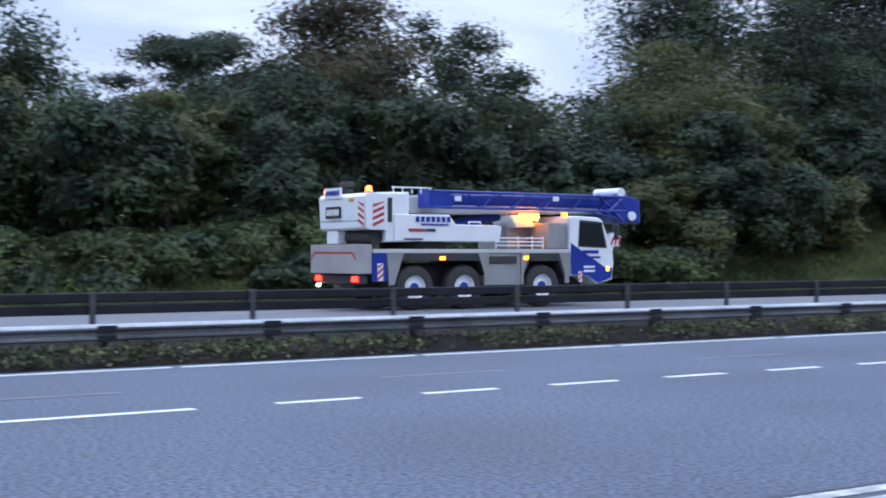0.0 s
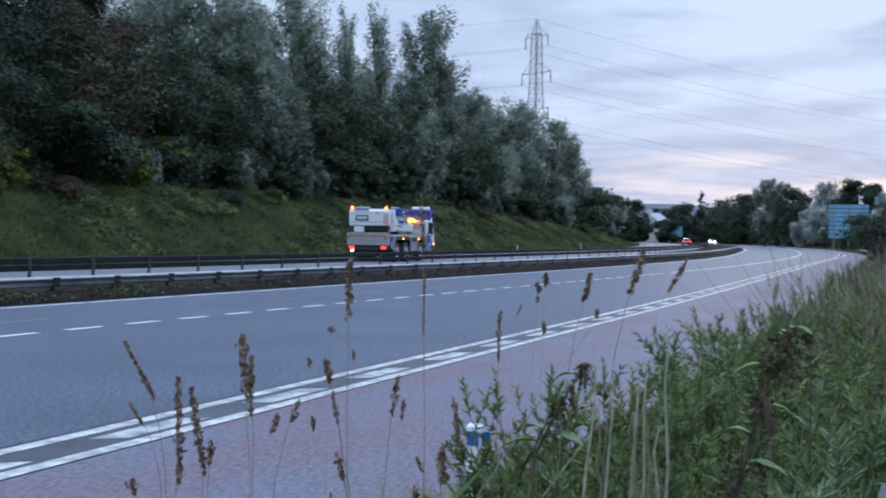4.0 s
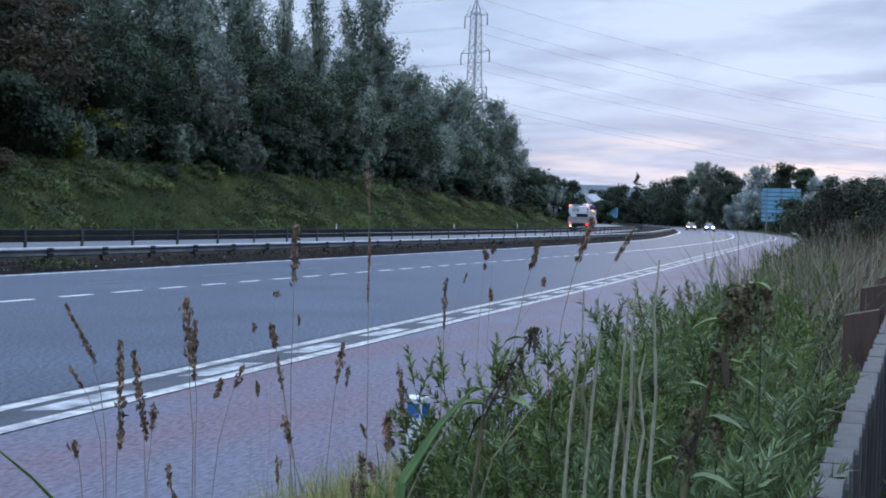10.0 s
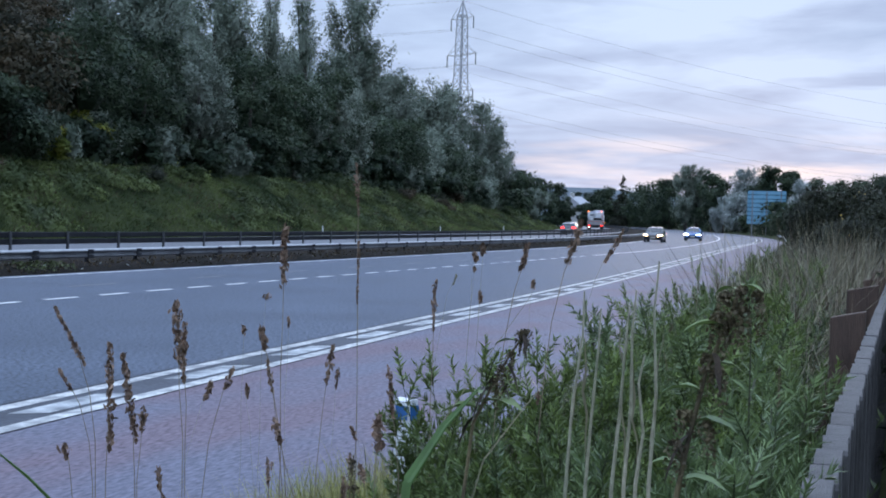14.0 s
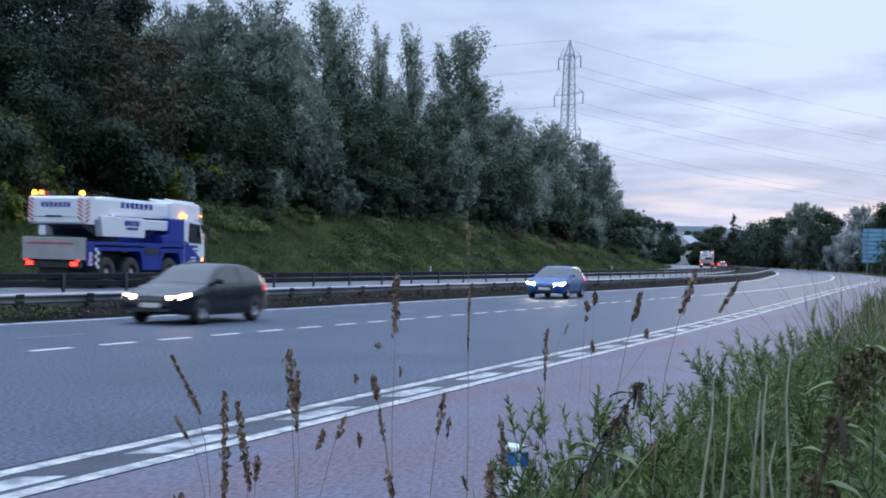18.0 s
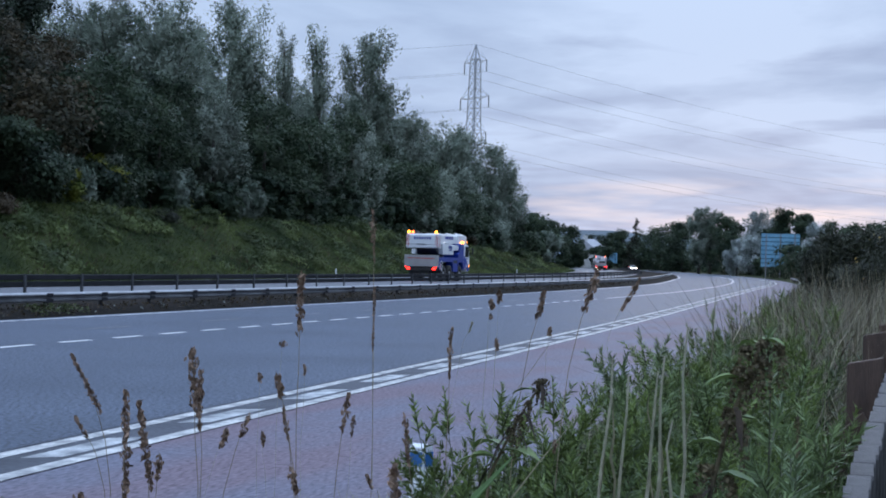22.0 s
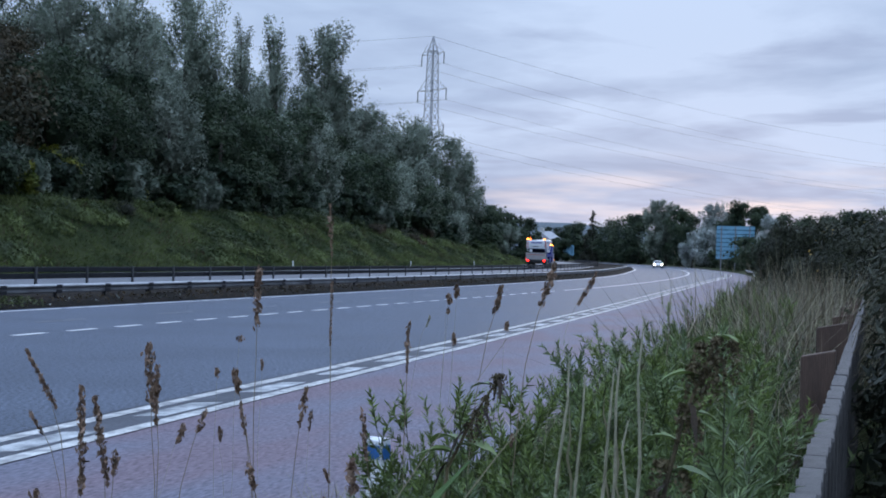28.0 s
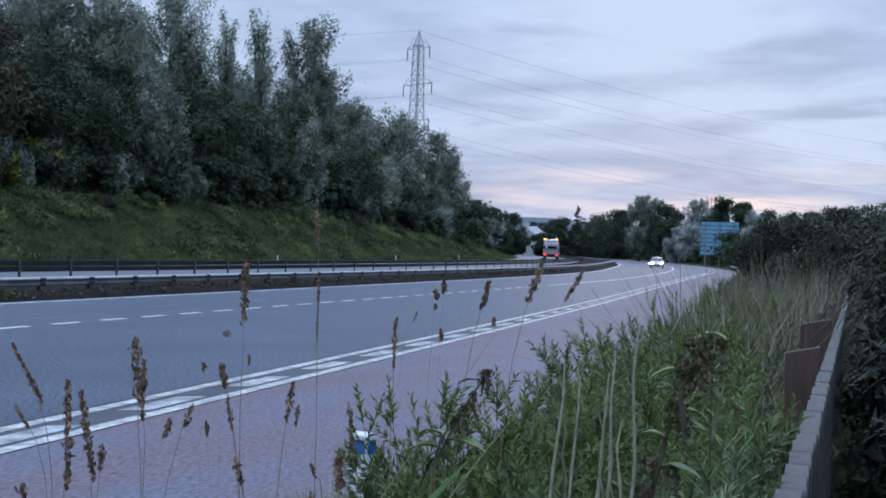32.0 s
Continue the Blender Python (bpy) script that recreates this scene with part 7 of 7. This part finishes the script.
def wire(pts, r, r2, sides=5):
    """A thin round stem through the points."""
    bm = bmesh.new()
    n = len(pts)
    for i in range(n - 1):
        a, b = r + (r2 - r) * i / (n - 1), r + (r2 - r) * (i + 1) / (n - 1)
        tube(bm, pts[i], pts[i + 1], a, b, sides)
    return bm


def seed_stalk(x, y, z, fx, fy, head, half, late, seed, pale=False):
    """A dry grass stalk: a thin bent stem and a head of small overlapping husks in tufts."""
    rng = np.random.default_rng(seed)
    root = tagged(new("seed_stalk"), "dry straw-coloured grass stalk with a thin seed head" if pale else "dry brown grass stalk with a knobbly seed head", "grass stalk", "dry stalks on the verge")
    ground = verge_height(fx, fy)
    root.location = (fx, fy, ground)
    top = Vector((x - fx, y - fy, z - ground))
    bow = Vector((rng.normal() * 0.012, rng.normal() * 0.012, 0))
    bend = lambda u: Vector((top.x * u**late, top.y * u**late, top.z * u))
    pts = [bend(u) + bow * math.sin(math.pi * u) + Vector((rng.normal() * 0.002, rng.normal() * 0.002, 0)) for u in (0, 0.2, 0.4, 0.6, 0.75, 0.84, 0.92, 0.96, 1.0)]
    thin = 0.0004 if pale else 0.0010
    part("stem", wire(pts, thin * 1.7, thin * 0.6), STEM_PALE if pale else STEM, root)
    way = (pts[-1] - pts[-3]).normalized()
    w = np.array(way)
    half *= 1.75
    n = int(head * 1150) + 14
    knots = max(3, int(head / 0.017))
    v = (rng.integers(0, knots, n) + 0.5 + rng.normal(size=n) * 0.22) / knots
    fat = (0.55 + 0.45 * np.sin(np.pi * np.clip(v, 0, 1) ** 0.8)) * rng.uniform(0.35, 1.25, knots)[np.clip((v * knots).astype(int), 0, knots - 1)]
    c = np.array(pts[-1]) - w * (head * v)[:, None] + unit(rng.normal(size=(n, 3))) * (half * 0.001 * fat * rng.random(n) ** 0.5)[:, None]
    axis = unit(w + rng.normal(size=(n, 3)) * 0.45)
    side = unit(np.cross(axis, rng.normal(size=(n, 3))))
    size = rng.uniform(0.7, 1.3, n)[:, None]
    long = 0.0042 + 0.00025 * half
    quads("seed_head", c, side * size * (0.0013 + 0.00014 * half), axis * size * long, STEM_PALE if half < 4 else SEED, root)
    return root


for i, row in enumerate(STALKS):
    seed_stalk(*row, 900 + i)
for i, row in enumerate(THIN_STALKS):
    seed_stalk(*row, 940 + i, True)


def loose_stalks():
    """Thin broken stalks at the tarmac side."""
    rng = random.Random(17)
    for k in range(16):
        a, d = radians(rng.uniform(18.5, 31)), rng.uniform(2.7, 3.7)
        x, y = d * math.cos(a), d * math.sin(a)
        seed_stalk(x, y, rng.uniform(0.95, 1.28), x + rng.uniform(-0.12, 0.12), y + rng.uniform(-0.16, 0.16), rng.uniform(0.02, 0.07), rng.choice((4, 5, 6)), rng.choice((2.0, 4.0)), 980 + k, k % 2 == 0)


loose_stalks()


def curled_leaf(at, way, length, width, mat, parent, droop=0.6, seed=0):
    """A leaf of two folded halves that bends down towards its tip."""
    rng = random.Random(seed)
    at, way = Vector(at), Vector(way).normalized()
    side = way.cross(Vector((0, 0, 1)))
    side = side.normalized() if side.length > 0.01 else Vector((0, 1, 0))
    vs, fs = [], []
    n = 7
    for i in range(n):
        u = i / (n - 1)
        p = at + way * length * u + Vector((0, 0, -droop * length * u * u)) + side * rng.uniform(-0.04, 0.04) * length
        w = width * math.sin(math.pi * min(1, u * 0.93 + 0.05)) ** 0.8 * rng.uniform(0.85, 1.15)
        lift = Vector((0, 0, 0.35 * w))
        vs += [p - side * w + lift, p, p + side * w + lift * rng.uniform(0.4, 1.2)]
    for i in range(n - 1):
        for j in range(2):
            fs.append((3 * i + j, 3 * i + j + 1, 3 * i + j + 4, 3 * i + j + 3))
    return raw("leaf", vs, fs, mat, parent, smooth=True)


def hanging_seeds(at, length, half, mat, parent, rng):
    """A drooping tassel: short strings of small withered seeds that arch out and hang down."""
    cs = []
    for k in range(int(4 + half * 520)):
        a, out, ln = rng.random() * 2 * np.pi, half * rng.uniform(0.3, 1.5), length * rng.uniform(0.45, 1.15)
        v = np.linspace(0, 1, 22)
        path = np.stack([np.cos(a) * out * v**0.6, np.sin(a) * out * v**0.6, 0.012 * np.sin(np.pi * v) - ln * v**1.5], -1)
        cs.append(np.array(at) + path + rng.normal(size=(22, 3)) * 0.0016)
    c = np.concatenate(cs)
    n = len(c)
    axis = unit(rng.normal(size=(n, 3)) * 0.8 + np.array([0, 0, -0.7]))
    side = unit(np.cross(axis, rng.normal(size=(n, 3))))
    size = rng.uniform(0.6, 1.4, n)[:, None]
    quads("seed_tassel", c, side * size * 0.0019, axis * size * 0.0032, mat, parent)


DEAD_LEAF = material("shrivelled_leaf", (0.060, 0.040, 0.024), 0.85, color2=(0.026, 0.018, 0.012), scale=25, fine=150, bump=0.2)


def withered_nettle(points, seed, label, leaves, tassels):
    """points: the stem from the ground up; leaves: height share, bearing, length, dead; tassels: height share, bearing, offset, length, half width."""
    rng = np.random.default_rng(seed)
    root = tagged(new("withered_plant"), label, "wild plant", "withered plants on the verge")
    base = Vector(points[0])
    root.location = base
    pts = [Vector(p) - base for p in points]
    part("stem", wire(pts, 0.0045, 0.0016, 6), DEAD, root)

    def on_stem(u):
        k = min(len(pts) - 2, int(u * (len(pts) - 1)))
        return pts[k].lerp(pts[k + 1], u * (len(pts) - 1) - k)

    for i, (u, a, ln, dead) in enumerate(leaves):
        d = Vector((math.cos(radians(a)), math.sin(radians(a)), 0.35 if not dead else -0.2))
        curled_leaf(on_stem(u), d, ln * (0.55 if dead else 1.0), ln * (0.24 if not dead else 0.09), DEAD_LEAF if dead else NETTLE, root, 0.5 if not dead else 1.6, seed + i)
    for u, a, off, ln, half in tassels:
        p = on_stem(u) + Vector((math.cos(radians(a)), math.sin(radians(a)), 0)) * off
        hanging_seeds(p, ln, half, DEAD, root, rng)


withered_nettle([(1.652, 0.172, 0.2), (1.653, 0.168, 0.858), (1.655, 0.16, 1.356), (1.656, 0.147, 1.431), (1.658, 0.127, 1.522), (1.659, 0.102, 1.588), (1.66, 0.089, 1.626)], 61,
                "withered nettle with drooping brown seed tassels and yellowing leaves",
                [(0.99, 250, 0.03, False), (0.97, 60, 0.035, False), (0.99, 330, 0.028, False), (0.80, 100, 0.055, False), (0.62, 90, 0.055, False), (0.55, 265, 0.055, False), (0.52, 120, 0.06, True), (0.68, 280, 0.045, False), (0.44, 90, 0.055, False), (0.40, 270, 0.06, False), (0.72, 200, 0.05, True)],
                [(0.96, 270, 0.006, 0.055, 0.013), (0.93, 90, 0.016, 0.05, 0.012), (0.95, 280, 0.022, 0.06, 0.009), (0.86, 270, 0.01, 0.055, 0.010), (0.82, 90, 0.014, 0.045, 0.011), (0.80, 270, 0.004, 0.035, 0.008), (0.70, 90, 0.006, 0.045, 0.010), (0.66, 250, 0.016, 0.045, 0.009), (0.56, 90, 0.012, 0.04, 0.014), (0.54, 270, 0.016, 0.04, 0.012), (0.49, 90, 0.012, 0.045, 0.012)])
withered_nettle([(2.60, 0.70, 0.2), (2.605, 0.69, 0.9), (2.62, 0.652, 1.29), (2.63, 0.618, 1.365), (2.637, 0.59, 1.42), (2.645, 0.556, 1.476)], 62,
                "withered brown nettle leaning over the verge",
                [(0.97, 270, 0.05, True), (0.98, 100, 0.045, True), (0.99, 200, 0.05, True), (0.96, 20, 0.04, True), (0.93, 80, 0.055, False), (0.92, 280, 0.04, False), (0.80, 100, 0.07, True), (0.78, 250, 0.06, True), (0.70, 90, 0.08, True), (0.66, 270, 0.07, True), (0.6, 120, 0.08, True), (0.55, 60, 0.09, False), (0.52, 260, 0.09, False), (0.48, 100, 0.09, False), (0.44, 80, 0.08, True)],
                [(0.99, 270, 0.004, 0.035, 0.011), (0.98, 90, 0.008, 0.04, 0.012), (0.84, 90, 0.0, 0.05, 0.010), (0.74, 270, 0.0, 0.06, 0.010), (0.64, 90, 0.0, 0.06, 0.012)])
withered_nettle([(2.85, 1.02, 0.2), (2.86, 1.01, 0.8), (2.88, 0.99, 1.16)], 63, "small withered brown dock on the verge",
                [(0.8, 100, 0.05, True), (0.7, 270, 0.06, True)], [(0.98, 90, 0.0, 0.07, 0.010), (0.9, 270, 0.01, 0.07, 0.012), (0.75, 90, 0.02, 0.08, 0.014), (0.7, 270, 0.02, 0.08, 0.014)])
withered_nettle([(3.3, 0.06, 0.25), (3.31, 0.07, 0.9), (3.32, 0.075, 1.38)], 64, "withered brown dock beside the fence",
                [(0.8, 100, 0.05, True)], [(0.98, 90, 0.0, 0.06, 0.006), (0.9, 270, 0.004, 0.07, 0.007)])


def near_straws():
    """Pale straws and broad blades an arm's length away."""
    for k, (x0, y0, z0, x1, y1, z1) in enumerate(((0.758, 0.14, 1.543, 0.759, 0.133, 1.629), (0.779, 0.132, 1.54, 0.78, 0.127, 1.62), (0.752, 0.113, 1.547, 0.753, 0.108, 1.625), (0.773, 0.109, 1.543, 0.773, 0.107, 1.63), (0.765, 0.094, 1.546, 0.765, 0.094, 1.644), (0.803, 0.106, 1.538, 0.803, 0.106, 1.598))):
        g = verge_height(x0, y0)
        root = tagged(new("straw"), "pale dry grass straw standing close by", "grass stalk", "pale straws close by")
        dx, dy = (x1 - x0) / (z1 - z0), (y1 - y0) / (z1 - z0)
        fx, fy = x0 - dx * 0.45, y0 - dy * 0.45
        root.location = (fx, fy, g)
        low, high = Vector((x0 - fx, y0 - fy, z0 - g)), Vector((x1 - fx, y1 - fy, z1 - g))
        pts = [Vector((0, 0, 0)), low * 0.5 + Vector((0.004, -0.003, 0)), low, low.lerp(high, 0.5) + Vector((0.001, 0.0015 - 0.001 * k, 0)), high]
        part("stem", wire(pts + [high + (high - low) * 0.28 + Vector((0.0005, 0.002 - 0.001 * k, 0))], 0.0016, 0.0005, 6), STEM_PALE, root)
        curled_leaf(low.lerp(high, 0.15), (0.02, 0.06 if k % 2 else -0.06, 1.0), 0.09, 0.0016, STRAW, root, 0.15, k)
    for k, (a, b, w, mat) in enumerate((((0.602, 0.188, 1.568), (0.611, 0.156, 1.614), 0.0042, BLADE_NEAR), ((0.95, 0.56, 1.44), (0.905, 0.622, 1.515), 0.006, BLADE_NEAR), ((2.33, 0.56, 1.27), (2.361, 0.429, 1.449), 0.002, STRAW), ((2.49, 0.73, 1.23), (2.547, 0.524, 1.559), 0.0016, STRAW))):
        a, b = Vector(a), Vector(b)
        foot = a + (a - b) * 1.4
        foot.z = verge_height(foot.x, foot.y)
        root = tagged(new("grass_blade"), "broad green grass blade leaning close by" if k < 2 else "dry bent grass straw leaning across", "grass blade", "blades close by")
        root.location = foot
        vs, fs = [], []
        mid = a.lerp(Vector((foot.x, foot.y, a.z)), 0.35) + Vector((0, 0, -0.25))
        pts = [Vector((0, 0, 0)), mid - foot, a - foot, a.lerp(b, 0.5) + Vector((0, 0, 0.004)) - foot, b - foot]
        for axis in ((0.25, 0.5, 0.8), (0.5, 0.8, -0.2)):
            ribbon(vs, fs, pts, w, Vector(axis).normalized())
        raw("blade", vs, fs, mat, root)


near_straws()


def verge_sprigs():
    """Low gorse-like sprigs and dry tufts about the marker post."""
    rng = random.Random(91)
    for k, (b, d, top, r) in enumerate(((16.5, 5.3, 0.79, 0.10), (15.7, 5.2, 0.72, 0.12), (14.3, 4.9, 0.68, 0.18), (15.0, 5.0, 0.66, 0.16))):
        gorse(b, d, top, r, 1500 + k, 0.042, None, 7, 12)
    grass_patch("dry_grass", [(5.62 + rng.gauss(0, 0.3), 2.0 + rng.gauss(0, 0.15)) for _ in range(2200)], YELLOW_GRASS, "dense yellowed tuft of grass beside the marker post", rng, 0.56, 0.004, 0.7)
    grass_patch("moss_tuft", [(5.5 + rng.gauss(0, 0.35), 1.9 + rng.gauss(0, 0.2)) for _ in range(700)], BLADE, "green grass in the tuft beside the marker post", rng, 0.45, 0.005, 0.8)
    grass_patch("moss_tuft", [(5.45 + rng.gauss(0, 0.28), 2.02 + rng.gauss(0, 0.14)) for _ in range(1500)], YELLOW_GRASS, "yellow-green grass tuft beside the marker post", rng, 0.5, 0.006, 0.9)
    grass_patch("moss_tuft", [(6.6 + rng.gauss(0, 0.35), 2.28 + rng.gauss(0, 0.10)) for _ in range(1600)], YELLOW_GRASS, "yellow-green tuft of grass at the tarmac edge", rng, 0.30, 0.005, 0.9)
    grass_patch("moss_tuft", [(5.9 + rng.gauss(0, 0.25), 2.05 + rng.gauss(0, 0.12)) for _ in range(500)], BROWN_STEM, "brown withered weeds at the tarmac edge", rng, 0.42, 0.006, 0.9)
    spots = [(7.6 + rng.gauss(0, 0.9), 2.25 + rng.gauss(0, 0.28)) for _ in range(1500)] + [(5.4 + rng.gauss(0, 0.8), 1.65 + rng.gauss(0, 0.2)) for _ in range(900)]
    grass_patch("dry_grass", spots, STRAW, "yellowed tuft of grass about the marker post", rng, 0.33, 0.004, 0.9)
    grass_patch("moss_tuft", [(7.4 + rng.gauss(0, 0.9), 2.15 + rng.gauss(0, 0.25)) for _ in range(900)], BLADE, "short green grass about the marker post", rng, 0.22, 0.005, 0.9)


verge_sprigs()


# ---- what moves ----
def along(keys, t):
    ts, ss = [k[0] for k in keys], [k[1] for k in keys]
    if t <= ts[0]:
        return ss[0] + (t - ts[0]) * (ss[1] - ss[0]) / (ts[1] - ts[0])
    if t >= ts[-1]:
        return ss[-1] + (t - ts[-1]) * (ss[-1] - ss[-2]) / (ts[-1] - ts[-2])
    return float(np.interp(t, ts, ss))


def drive(thing, keys, across, back=False, z=0.0):
    """Rows along the road from (seconds, metres along), at every half second; past the far end it waits behind the woods."""
    rows = []
    for k in range(65):
        s = min(max(along(keys, k * 0.5), -400.0), 650.0)
        rows.append((k * 0.5, road_pose(s, across(s), back, z)))
    walk(thing, rows)


def roll(wheels, keys, t0, t1, r):
    """Turn the wheels while they pass near by."""
    for w in wheels:
        x, y, z = w.location
        rows = [(0.0, pose(x, y, z, 0, math.degrees(along(keys, t0) / r) % 360, 0))] if t0 > 0 else []
        for k in range(int(t0 * 30), int(t1 * 30) + 1):
            rows.append((k / 30, pose(x, y, z, 0, math.degrees(along(keys, k / 30) / r) % 360, 0)))
        rows.append((32.0, rows[-1][1]))
        walk(w, rows)


CRANE_A_KEYS = ((0.0, 17.8), (1.0, 32.6), (2.0, 47.6), (3.0, 62.7), (4.0, 77.6), (6.5, 115.5), (8, 140), (10, 174), (11.5, 200), (13, 223), (16, 258), (17, 270), (21, 318), (25, 366), (32, 450))
CRANE_B_KEYS = ((17, 30.8), (18, 44.8), (19, 58.9), (20, 73.0), (21, 86.5), (22, 99.5), (23, 112.5), (24, 125), (25, 138), (27.5, 168), (28, 175), (30, 205), (32, 238))
GREY_CAR_KEYS = ((10.5, 50), (11, 65.5), (11.5, 81.5), (12, 97), (12.5, 112.5), (13, 128), (16, 225), (17, 254), (19, 300), (21, 335), (25, 430))
DARK_CAR_KEYS = ((4, 450), (9, 300), (11, 235), (13, 155), (15.5, 92), (16, 80.5), (16.5, 68.5), (17, 56), (17.5, 42.6), (18, 27.6))
BLUE_CAR_KEYS = ((4, 385), (9, 278), (11, 232), (13, 170), (15.5, 123.5), (16, 114), (16.5, 98), (17, 86), (17.5, 72.2), (18, 58.8), (18.5, 43.2), (19, 26.5))
SILVER_CAR_KEYS = ((20, 450), (23, 380), (25, 334), (28, 264), (30, 216), (32, 184))
FAR_CAR_KEYS = ((0, 230), (4, 300), (8, 400), (32, 900))


def motions():
    drive(crane_a, CRANE_A_KEYS, lambda s: edge_at(s) + 13.6, z=FAR_LIFT)
    drive(crane_b, CRANE_B_KEYS, lambda s: edge_at(s) + 13.6, z=FAR_LIFT)
    drive(grey_car, GREY_CAR_KEYS, lambda s: edge_at(s) + 10.8, True, FAR_LIFT)
    drive(far_car, FAR_CAR_KEYS, lambda s: edge_at(s) + 10.8, True, FAR_LIFT)
    for thing, keys, beside in ((dark_car, DARK_CAR_KEYS, 2.0), (blue_car, BLUE_CAR_KEYS, -0.7), (silver_car, SILVER_CAR_KEYS, 0.0)):
        drive(thing, keys, lambda s: edge_at(s) - 2.1 - 1.7 * widening(s) + beside * float(np.interp(s, (112, 150), (0, 1))))
    roll(wheels_a, CRANE_A_KEYS, 0.0, 4.6, 0.64)
    roll(wheels_b, CRANE_B_KEYS, 17.2, 22.0, 0.64)


motions()
